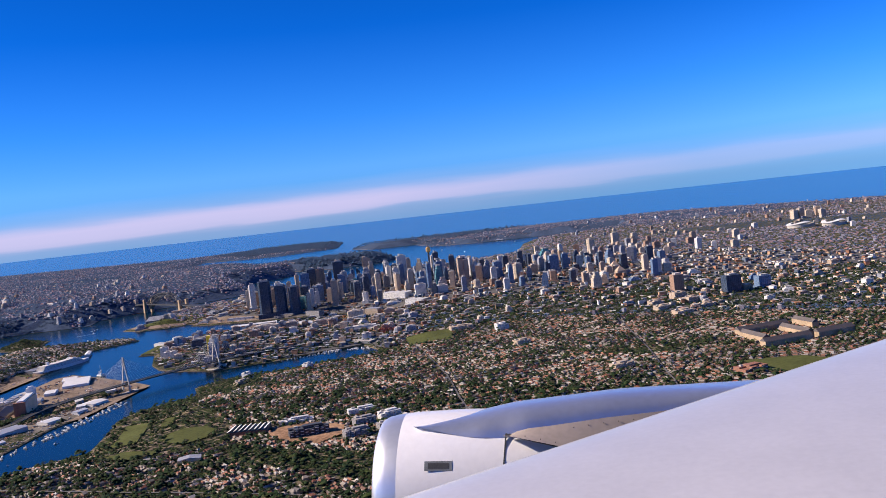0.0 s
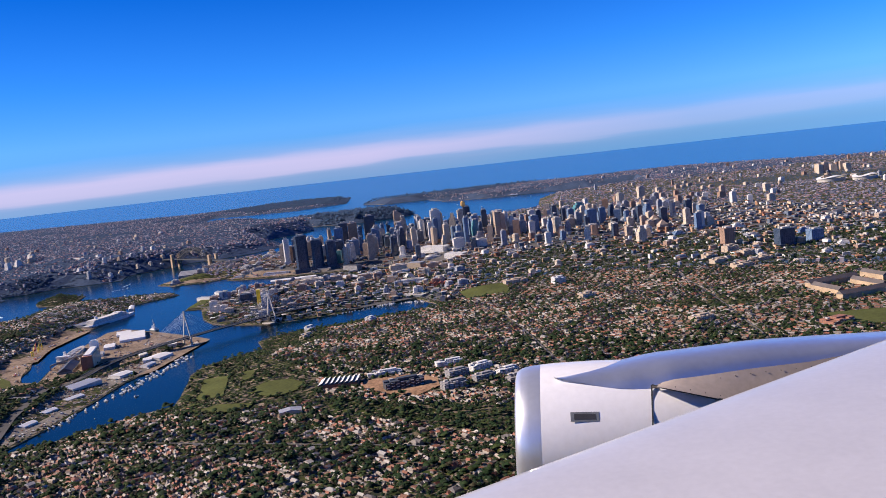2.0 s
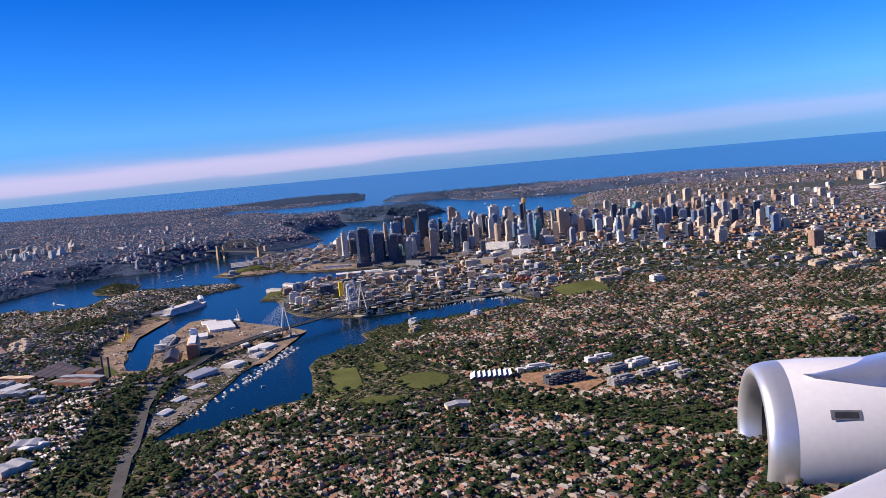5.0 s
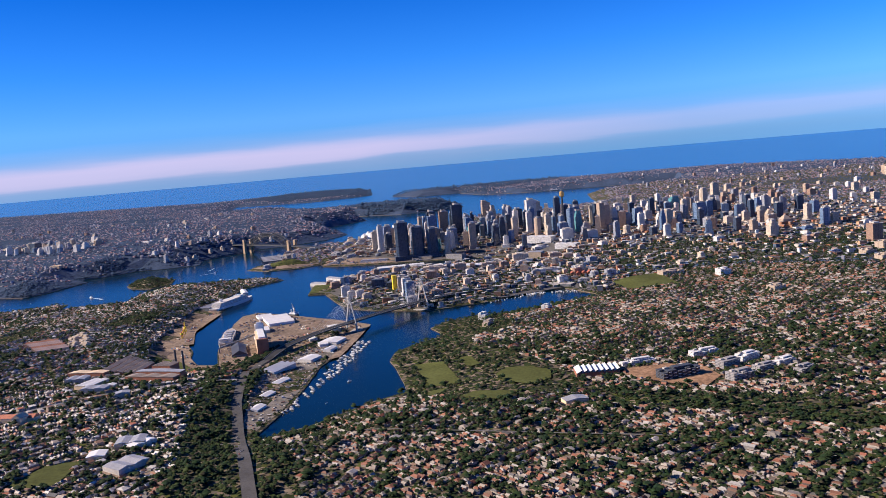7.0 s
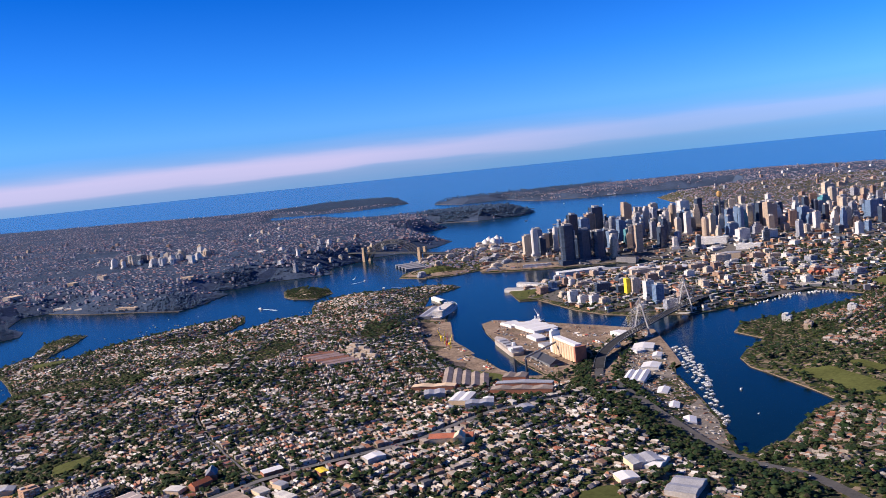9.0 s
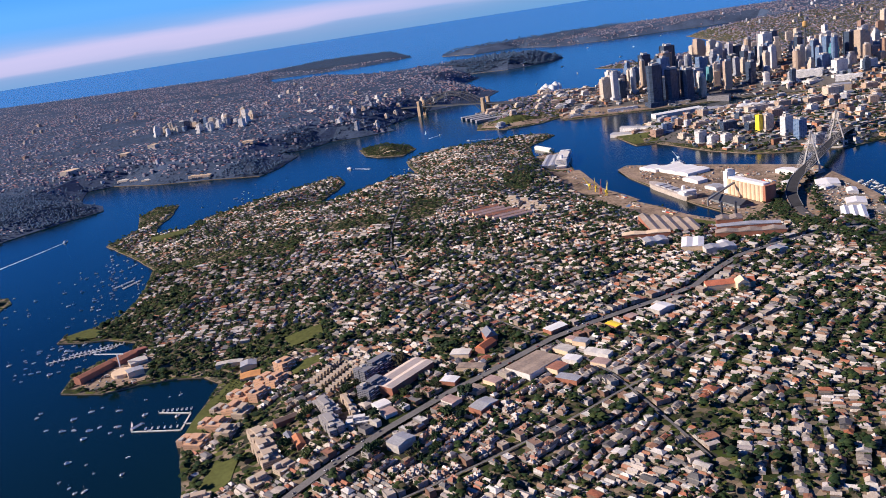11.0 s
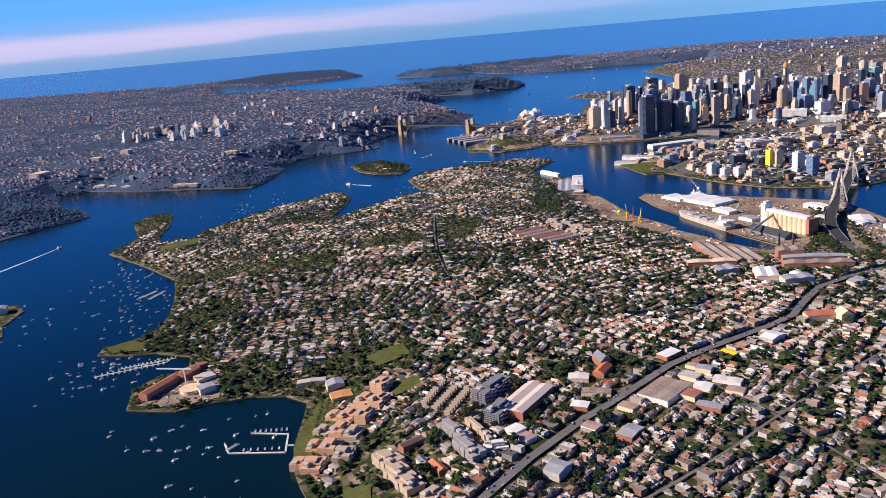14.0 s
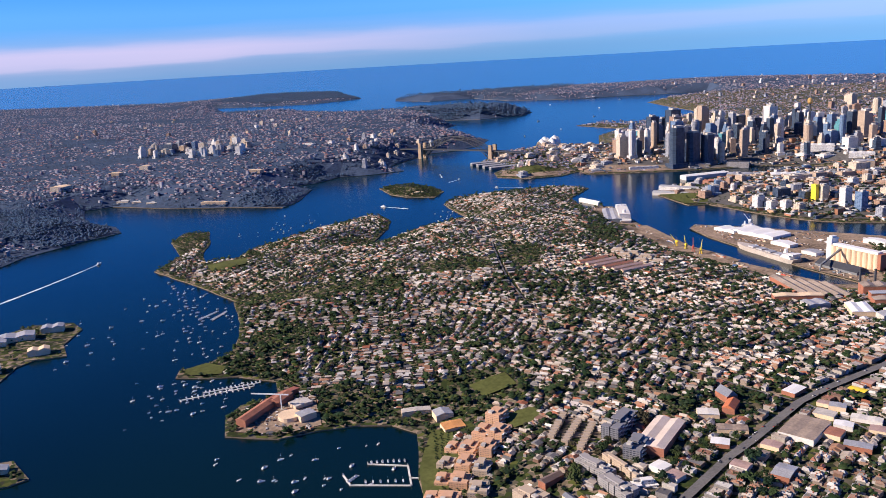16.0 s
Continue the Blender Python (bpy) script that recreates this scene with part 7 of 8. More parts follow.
# ---------------------------------------------------------------- city towers
def tower(x, y, w, d, top, turn, mat, label, style="flat", group="towers of the city centre", land="south", piers=False, name="tower"):
    """An office or apartment tower: podium, shaft, corner piers and what stands on its roof."""
    z = ground_height(x, y, land)
    h = top - z
    t = thing(name, label, name.replace("_", " "), pose(x, y, z, 0, 0, turn), group)
    s = Shape()
    if style == "round":
        ring = circle(0, 0, 1, 20)
        s.prism([(a * w / 2, b * d / 2) for a, b in ring], -0.5, h)
    elif style == "chamfer":
        c = min(w, d) * 0.22
        a, b = w / 2, d / 2
        s.prism([(-a + c, -b), (a - c, -b), (a, -b + c), (a, b - c), (a - c, b), (-a + c, b), (-a, b - c), (-a, -b + c)], -0.5, h)
    elif style == "stepped":
        s.box(0, 0, -0.5, w, d, h * 0.72 + 0.5)
        s.box(w * 0.04, 0, h * 0.72, w * 0.8, d * 0.85, h * 0.16)
        s.box(w * 0.06, 0, h * 0.88, w * 0.55, d * 0.6, h * 0.12)
    elif style == "twin":
        s.box(-w * 0.26, 0, -0.5, w * 0.48, d, h + 0.5)
        s.box(w * 0.26, d * 0.05, -0.5, w * 0.48, d * 0.9, h * 0.9 + 0.5)
    else:
        s.box(0, 0, -0.5, w, d, h + 0.5)
    part("shaft", s, mat, t)
    if piers and style in ("flat", "fin", "slope", "pyramid"):
        for a in (-1, 1):
            for b in (-1, 1):
                s = Shape()
                s.box(a * w / 2, b * d / 2, -0.5, w * 0.1, d * 0.1, h + 0.6)
                part("corner_pier", s, mat, t)
    s = Shape()
    s.box(0, 0, -0.6, w * 1.3, d * 1.3, 0.08 * h + 1.2)
    part("podium", s, mat, t)
    s = Shape()
    if style == "pyramid":
        s.prism([(-w / 2, -d / 2), (w / 2, -d / 2), (w / 2, d / 2), (-w / 2, d / 2)], h, h + w * 0.55, 0, [(-0.1, -0.1), (0.1, -0.1), (0.1, 0.1), (-0.1, 0.1)])
        part("pyramid_roof", s, mat, t)
    elif style == "slope":
        s.prism([(-w / 2, -d / 2), (w / 2, -d / 2), (w / 2, d / 2), (-w / 2, d / 2)], h, h + 1.6, 0, [(-w / 2, -d / 2), (-w * 0.1, -d / 2), (-w * 0.1, d / 2), (-w / 2, d / 2)])
        part("sloped_crown", s, mat, t)
    else:
        s.box(w * 0.04, 0, h - 0.02, w * 0.55, d * 0.6, min(0.9, 0.05 * h + 0.25))
        s.box(-w * 0.2, d * 0.2, h - 0.02, w * 0.18, d * 0.2, min(1.3, 0.06 * h + 0.35))
        part("plant_room", s, M_CONCRETE, t)
    if style in ("fin", "slope"):
        s = Shape()
        s.beam((0, 0, h), (0, 0, h + 3.0), 0.14)
        part("mast", s, M_STEEL, t)
    return t


DARK_T, BLUE_T, STONE_T = "tall dark glass office tower near the waterfront", "tall blue-grey glass office tower", "tall sandstone-coloured office tower with banded windows"
WHITE_T, CREAM_T, BROWN_T = "tall white concrete tower with ribbed sides", "cream apartment tower with rows of windows", "brown office tower with rows of windows"
T0 = 20
HEROES = [
    (-90.4, 669.5, 6.6, 5.0, 20.0, T0, F_DARK, DARK_T, "chamfer"), (-82.3, 671, 5.8, 5.0, 17.0, T0, F_DARK, DARK_T, "chamfer"), (-75.2, 672, 5.4, 5.0, 15.7, T0, F_DARK, DARK_T, "chamfer"),
    (-74.4, 744, 5.6, 5.6, 22.6, T0, F_DARK, DARK_T, "flat"), (-57, 746.5, 4.4, 4.4, 22.3, T0, F_STONE, STONE_T, "slope"), (-78.2, 722, 4.6, 4.2, 20.6, T0, F_BROWN, BROWN_T, "flat"),
    (-52.5, 729, 5.0, 4.6, 17.7, T0, F_GREY, BLUE_T, "stepped"), (-52.2, 739, 3.8, 3.6, 20.2, T0, F_CREAM, STONE_T, "stepped"), (-28.5, 721, 4.8, 4.8, 23.6, T0, F_WHITE, WHITE_T, "flat"),
    (11, 698, 5.6, 4.6, 20.8, T0, F_STONE, STONE_T, "twin"), (-7.4, 673, 5.6, 4.2, 10.9, T0, F_WHITE, "broad white hotel tower with a ribbed front", "flat"), (4.3, 670, 5.8, 4.2, 9.8, T0, F_WHITE, "broad white hotel tower with a ribbed front", "flat"),
    (42, 682, 4.4, 4.0, 15.9, T0, F_CREAM, CREAM_T, "chamfer"), (69.9, 678, 3.6, 3.6, 11.1, T0, F_CREAM, CREAM_T, "flat"), (90, 686, 4.2, 4, 10.2, T0, F_STONE, BROWN_T, "pyramid"),
    (-88.8, 690, 4.4, 4.4, 15.4, T0, F_GREY, BLUE_T, "round"), (-81.6, 706, 4.4, 4.4, 19.6, T0, F_BLUE, BLUE_T, "flat"), (-9.8, 688, 4.6, 4.4, 12.6, T0, F_BLUE, BLUE_T, "flat"), (1.6, 686, 4.2, 4.2, 11.8, T0, F_GREY, BLUE_T, "stepped"),
    (28.5, 705, 4.4, 4.2, 16.2, T0, F_BLUE, BLUE_T, "flat"), (50.7, 750, 6.0, 5.0, 17.8, T0, F_TEAL, "tall teal glass tower with a stepped top", "stepped"), (58.9, 698.5, 4.6, 4.2, 17.2, T0, F_BLUE, "tall blue glass apartment tower", "fin"),
    (-111.5, 697, 4.8, 4.0, 14.0, T0, F_CREAM, CREAM_T, "flat"), (-106.2, 702, 4.0, 4.0, 16.2, T0, F_GREY, BLUE_T, "flat"), (-87.9, 734, 4.6, 4.4, 20.2, T0, F_DARK, DARK_T, "flat"), (-103, 712, 3.6, 3.6, 12.5, T0, F_STONE, STONE_T, "flat"), (-112, 707, 3.8, 3.6, 11.5, T0, F_BROWN, BROWN_T, "flat"),
    (-77, 692, 4.2, 4.2, 13.6, T0, F_DARK, DARK_T, "flat"), (-68, 690, 5.0, 4.2, 13.4, T0, F_BLUE, BLUE_T, "flat"), (-34.5, 836, 5.2, 4.0, 15.2, T0, F_CREAM, CREAM_T, "flat"), (-44.2, 724, 4.4, 4.2, 14.6, T0, F_DARK, DARK_T, "flat"),
    (8.2, 706, 4.4, 4.2, 20.0, T0, F_DARK, DARK_T, "flat"), (17, 712, 4.4, 4.2, 15.0, T0, F_DARK, DARK_T, "flat"), (75.5, 821, 4.8, 4.2, 16.5, T0, F_CREAM, CREAM_T, "chamfer"), (91.6, 892, 4.8, 4.2, 15.6, T0, F_CREAM, CREAM_T, "flat"),
    (81.7, 636, 3.8, 3.8, 12.0, T0, F_CREAM, "cream stone apartment tower standing by itself", "stepped"), (92.5, 663, 4.2, 4.0, 9.6, T0, F_STONE, BROWN_T, "pyramid"), (114.2, 609, 4.2, 4.2, 11.3, T0, F_BROWN, BROWN_T, "flat"), (133.5, 597, 6.0, 4.6, 10.6, T0, F_DARK, "broad black glass university tower", "flat"),
    (126, 627, 5.0, 4.2, 6.2, T0, F_GREY, BLUE_T, "flat"), (146, 604, 5.0, 4.2, 8.6, T0, F_BLUE, BLUE_T, "flat"), (106.5, 932, 4.2, 4.0, 11.6, T0, F_CREAM, CREAM_T, "flat"), (-62, 712, 4.2, 4.2, 15.5, T0, F_BLUE, BLUE_T, "slope"), (-66, 728, 4.0, 4.0, 17.0, T0, F_GREY, BLUE_T, "round"),
    (-38, 742, 4.4, 4.4, 17.6, T0, F_DARK, DARK_T, "flat"), (-20, 735, 4.4, 4.0, 15.0, T0, F_BLUE, BLUE_T, "flat"), (34, 715, 3.8, 3.8, 13.4, T0, F_WHITE, WHITE_T, "flat"), (48, 702, 4.0, 4.0, 13.0, T0, F_STONE, STONE_T, "flat"), (64, 720, 4.0, 4.0, 13.6, T0, F_BLUE, BLUE_T, "flat"), (76, 702, 4.0, 4.0, 11.0, T0, F_GREY, BLUE_T, "stepped"),
]
for row in HEROES:
    tower(*row, piers=row[4] > 17)
r_c = random.Random(5)


def fill(ring, count, gap, width, low, high, mats, label, seeds, group, land="south", turn=T0, name="tower", mass=None):
    """More buildings over a quarter, none nearer to another than the gap."""
    q = np.array(ring)
    tries = 0
    while count and tries < 4000:
        tries += 1
        x, y = r_c.uniform(q[:, 0].min(), q[:, 0].max()), r_c.uniform(q[:, 1].min(), q[:, 1].max())
        p = np.array([[x, y]])
        if not inside(ring, p)[0] or not inside(LANDS[land], p)[0] or shore_distance(LANDS[land], p)[0] < 3.5 or any(inside(ring, p)[0] for ring in LARGE) or any(math.hypot(x - a, y - b) < gap for a, b in seeds):
            continue
        seeds.append((x, y))
        g = ground_height(x, y, land)
        if mass is not None:
            w, d, h = r_c.uniform(*width), r_c.uniform(*width), r_c.uniform(low, high) * r_c.uniform(0.7, 1.0)
            q_, a_ = r_c.randrange(len(mats)), turn + r_c.choice((0, 0, 8, -20))
            mass.box(x, y, g - 0.5, w, d, h + 0.5, q_, a_)
            mass.box(x, y, g + h, w * 0.5, d * 0.5, 0.4, q_, a_)
            count -= 1
            continue
        tower(x, y, r_c.uniform(*width), r_c.uniform(*width), g + r_c.uniform(low, high) * r_c.uniform(0.7, 1.0), turn + r_c.choice((0, 0, 0, 8, -20)), r_c.choice(mats), label, r_c.choice(("flat", "flat", "stepped", "chamfer", "twin")), group, land, False, name)
        count -= 1


far = Shape()
placed = [(r[0], r[1]) for r in HEROES]
MIX = [F_CREAM, F_WHITE, F_DARK, F_BLUE, F_GREY, F_DARK, F_BLUE, F_WHITE, F_BLUE, F_WHITE, F_TEAL, F_DARK, F_BLUE, F_STONE, F_CREAM]
WARM = [F_STONE, F_CREAM, F_WHITE, F_BROWN, F_CREAM, F_GREY, F_STONE]
fill([(-116, 690), (-95, 676), (-62, 672), (-30, 665), (0, 676), (20, 700), (0, 760), (-60, 775), (-105, 745)], 100, 3.9, (2.2, 3.6), 7, 15, MIX, "office tower of the city centre with banded windows", placed, "towers of the city centre")
fill([(0, 664), (40, 650), (100, 645), (125, 660), (110, 720), (60, 760), (10, 770)], 78, 4.2, (2.2, 3.6), 4, 10.5, [F_WHITE, F_CREAM, F_BLUE, F_DARK, F_WHITE, F_BLUE, F_STONE, F_GREY, F_CREAM, F_DARK, F_BROWN], "office or apartment tower of the southern city", placed, "towers of the southern city")
fill([(-108, 720), (-60, 775), (0, 770), (60, 765), (110, 725), (190, 760), (160, 850), (60, 900), (-40, 880)], 70, 6, (2.2, 4.0), 2.5, 7, WARM, "apartment block behind the city centre", placed, "", mass=far)
fill([(-20, 664), (0, 640), (20, 575), (60, 580), (130, 560), (200, 540), (230, 640), (150, 660), (60, 640), (0, 658)], 60, 5.4, (1.8, 4.2), 1.2, 3.2, WARM + [F_BROWN, F_WHITE, F_BLUE], "mid-rise block of warehouses and flats south of the city", placed, "mid-rise blocks south of the city", name="office_block")
fill([(-105, 590), (-108, 606), (-88, 625), (-50, 645), (-22, 640), (5, 610), (15, 570), (5, 556), (-30, 556), (-60, 545), (-82, 556)], 72, 4.0, (1.8, 3.8), 1.4, 3.6, WARM + [F_BROWN, F_GREY, F_DARK, F_DARK, F_BLUE], "mid-rise block of flats on the peninsula", placed, "blocks on the peninsula", name="apartment_building")
fill([(-175, 700), (-165, 668), (-140, 672), (-118, 672), (-118, 760), (-150, 765), (-172, 740)], 34, 4.6, (2.4, 5.0), 1.0, 2.6, WARM + [F_BROWN], "low block by the old wharves", placed, "low blocks by the old wharves", name="warehouse")
fill([(-380, 745), (-345, 726), (-318, 733), (-318, 765), (-350, 790), (-384, 775)], 30, 4.6, (2.2, 3.8), 3, 6.5, [F_CREAM, F_WHITE, F_BLUE, F_STONE, F_GREY, F_WHITE, F_DARK], "office tower across the harbour", placed, "towers across the harbour", "north", -22)
fill([(-262, 705), (-230, 720), (-228, 770), (-205, 800), (-240, 830), (-275, 760)], 22, 5, (1.6, 2.8), 1.6, 3.6, WARM, "apartment block on the northern shore", placed, "flats on the northern shore", "north", -22)
fill([(-700, 800), (-350, 700), (-220, 900), (-420, 1150), (-900, 1100)], 50, 14, (1.8, 3.4), 1.2, 3.2, WARM, "apartment block far up the northern shore", placed, "", "north", -22, mass=far)
fill([(100, 880), (260, 760), (420, 900), (330, 1150), (60, 1350), (20, 1200)], 110, 10, (1.8, 3.6), 1.2, 4, WARM, "apartment block in the far eastern suburbs", placed, "", mass=far)
fill([(232, 965), (256, 965), (256, 990), (232, 990)], 7, 5, (3.5, 5), 6, 9, WARM[1:3], "pale tower of a far suburban centre", placed, "", mass=far)
for x, y, w, d, top, m, lab in ((-366, 757, 6, 5, 17.0, F_DARK, DARK_T), (-302.5, 811, 3.2, 3.2, 12.6, F_CREAM, CREAM_T), (-284, 759, 5, 3.4, 11.4, F_WHITE, WHITE_T), (-255.2, 776, 3.4, 3.0, 11.2, F_WHITE, WHITE_T), (-246, 763, 3.0, 3.0, 11.4, F_GREY, WHITE_T), (-341, 737, 4, 4, 14, F_WHITE, WHITE_T), (-334, 742, 4, 3.6, 13.4, F_CREAM, CREAM_T), (-246, 712, 2.0, 2.0, 7.4, F_GREY, "single slender apartment tower on a low point")):
    tower(x, y, w, d, top, -22, m, lab, "flat", "towers across the harbour", "north")

for x, y, w, d, h, m, lab in ((-350, 644, 6, 3, 1.0, F_CREAM, "long pale shed at the bay"), (-342, 640.6, 5, 3, 1.0, F_STONE, "long pale shed at the bay"), (-334, 637, 5, 3, 1.0, F_CREAM, "long pale shed at the bay"), (-303, 628, 12, 2.4, 1.7, F_STONE, "sandstone quay building below the bush"), (-384, 655, 7, 7, 2.4, F_CREAM, "tan works building behind the bay"), (-298, 683, 7, 3, 1.2, F_STONE, "yellow sandstone building by the cove"), (-372, 690, 6, 4, 2.2, F_STONE, "tan block on the slope"), (-362, 705, 5, 4, 2.6, F_CREAM, "tan block on the slope")):
    hall("bay_building", x, y, w, d, h * 0.8, -12, M_PALE if h < 1.1 else M_BUFF, m, lab, max(1, int(w / 4)), 0.3, category="building", land="north")
tagged(new("far_flats", far.mesh("far_flats", WARM + [F_BROWN])), "far blocks of flats across the suburbs", "flats", kind="stuff")

# broad blocks round the inner harbour
for x, y, w, d, h, m, lab in ((-60, 600, 10, 4, 2.8, F_CREAM, "long buff warehouse turned into flats"), (-50, 604.5, 5, 4, 3.0, F_STONE, "buff stone office block on the peninsula"), (-38, 607, 6, 3.4, 2.6, F_STONE, "buff stone office block on the peninsula"), (-26, 622, 6.6, 5, 3.6, F_CREAM, "tall buff casino block by the inner harbour"), (-12, 588, 9.6, 3.6, 1.7, F_WHITE, "long white hall by the fish market"), (-11, 625, 5, 3.6, 2.4, F_STONE, "pink stepped block of the casino"), (-5, 621, 5, 3.6, 2.0, F_STONE, "pink stepped block of the casino"), (-77, 571, 5, 3.6, 3.6, F_DARK, "dark glass block of flats on the point"), (-70, 566, 4, 3.6, 3.0, F_DARK, "dark glass block of flats on the point"), (-58, 583, 4, 3.6, 3.2, F_BROWN, "brown brick block of flats on the peninsula"), (-84, 586, 5, 3, 1.8, F_STONE, "long stone wharf building on the point"), (-94, 596, 6, 3, 1.4, F_GREY, "long grey wharf building on the point")):
    tower(x, y, w, d, ground_height(x, y) + h, 12, m, lab, "flat", "blocks round the inner harbour", name="office_block")
for x, y, w, top in ((-28, 673, 6.4, 4.6), (-20.5, 668.5, 5.6, 4.2)):
    tower(x, y, w, w * 0.8, top, T0, F_WHITE, "round white exhibition building by the inner harbour", "round", "round white buildings", name="exhibition_hall")
for i in range(5):
    hall("row_of_flats", -2 + 2.1 * i, 577 - 0.4 * i, 1.7, 3.0, 1.3, 8, material("terracotta_gables", (0.36, 0.11, 0.06), 0.75) if i == 0 else bpy.data.materials["terracotta_gables"], M_BRICK, "brick flats with a steep terracotta gable", 1, 0.6, category="flats")

# new flats by the water with a yellow end wall
for x, y, w, d, top, m, lab in ((-65.6, 562.6, 3.2, 2.4, 8.0, F_CREAM, "pale apartment tower beside a yellow end wall"), (-61.6, 554, 3.2, 2.6, 8.4, F_WHITE, "white apartment tower by the water"), (-59, 548, 3.0, 2.8, 7.8, F_BLUE, "blue-grey apartment tower by the water"), (-56, 539, 4.0, 2.6, 4.0, F_GREY, "grey apartment block by the water"), (-88, 563, 3.2, 2.6, 5.2, F_WHITE, "white stepped apartment block on the quay"), (-84.5, 559.5, 3.0, 2.4, 3.8, F_WHITE, "white stepped apartment block on the quay"), (-80.5, 557, 3.0, 2.6, 4.2, F_WHITE, "white stepped apartment block on the quay"), (-77, 554, 3.0, 2.6, 3.4, F_CREAM, "cream stepped apartment block on the quay")):
    tower(x, y, w, d, top, 25, m, lab, "flat", "new flats by the water")
t = thing("yellow_stair_tower", "bright yellow end wall of an apartment tower", "stair tower", pose(-68.4, 562.8, 0.5, 0, 0, 25))
s = Shape()
s.box(0, 0, -0.5, 1.5, 2.2, 8.4)
part("wall", s, M_YELLOW, t)

# ---------------------------------------------------------------- the stadiums beyond the city
def stadium(x, y, a, b, turn, label):
    """A bowl of stands under a ring of white roof that dips at its ends, round a pitch."""
    t = thing("stadium", label, "stadium", pose(x, y, ground_height(x, y), 0, 0, turn), "stadiums beyond the city")
    ring = [(math.cos(i * math.pi / 20), math.sin(i * math.pi / 20)) for i in range(40)]
    s = Shape()
    for (c0, s0), (c1, s1) in zip(ring, ring[1:] + ring[:1]):
        s.face([(a * c0, b * s0, -0.5), (a * c1, b * s1, -0.5), (a * c1, b * s1, 2.0), (a * c0, b * s0, 2.0)])
        s.face([(a * c0, b * s0, 2.0), (a * c1, b * s1, 2.0), (0.62 * a * c1, 0.6 * b * s1, 0.3), (0.62 * a * c0, 0.6 * b * s0, 0.3)])
    part("stand", s, M_CONCRETE, t)
    s = Shape()
    for (c0, s0), (c1, s1) in zip(ring, ring[1:] + ring[:1]):
        h0, h1 = 2.2 + 1.4 * s0 * s0, 2.2 + 1.4 * s1 * s1
        s.face([(1.05 * a * c0, 1.05 * b * s0, h0 - 0.4), (1.05 * a * c1, 1.05 * b * s1, h1 - 0.4), (0.7 * a * c1, 0.68 * b * s1, h1 + 0.3), (0.7 * a * c0, 0.68 * b * s0, h0 + 0.3)])
        s.face([(0.7 * a * c0, 0.68 * b * s0, h0 + 0.2), (0.7 * a * c1, 0.68 * b * s1, h1 + 0.2), (1.05 * a * c1, 1.05 * b * s1, h1 - 0.5), (1.05 * a * c0, 1.05 * b * s0, h0 - 0.5)])
    part("roof", s, M_WHITE, t)
    s = Shape()
    s.prism([(0.62 * a * c, 0.6 * b * e) for c, e in ring], -0.4, 0.3)
    part("pitch", s, M_GRASS, t)
    return t


stadium(214, 856, 9, 7.5, 20, "white-roofed oval stadium beyond the city")
stadium(233, 848, 8.5, 7, 40, "round cricket stadium with white stand roofs")

# ---------------------------------------------------------------- the tall observation tower
t = thing("observation_tower", "slender observation tower with a golden turret and mast", "observation tower", pose(-10.5, 714, 2.5))
M_GOLD = material("gold_anodised_cladding", (0.6, 0.36, 0.12), 0.4, metal=0.4)
s = Shape()
s.prism(circle(0, 0, 0.44, 12), 0, 21.8)
part("shaft", s, M_DARK, t)
for k in range(8):
    a = k * math.pi / 4
    s = Shape()
    s.beam((math.cos(a) * 1.0, math.sin(a) * 1.0, 4), (math.cos(a + 1.2) * 0.5, math.sin(a + 1.2) * 0.5, 21), 0.08)
    part("cable", s, M_STEEL, t)
s = Shape()
s.prism(circle(0, 0, 0.6, 20), 21.7, 22.5, 0, circle(0, 0, 1.35, 20))
s.prism(circle(0, 0, 1.35, 20), 22.5, 24.2)
s.prism(circle(0, 0, 1.35, 20), 24.2, 24.9, 0, circle(0, 0, 0.7, 20))
part("turret", s, M_GOLD, t)
s = Shape()
s.prism(circle(0, 0, 0.4, 12), 24.7, 26.0)
s.beam((0, 0, 26.0), (0, 0, 28.6), 0.12)
part("mast", s, M_STEEL, t)


# ---------------------------------------------------------------- bridges
M_DECK = material("dark_road_deck", (0.045, 0.046, 0.05), 0.9, scale=2.0, spec=0.05)


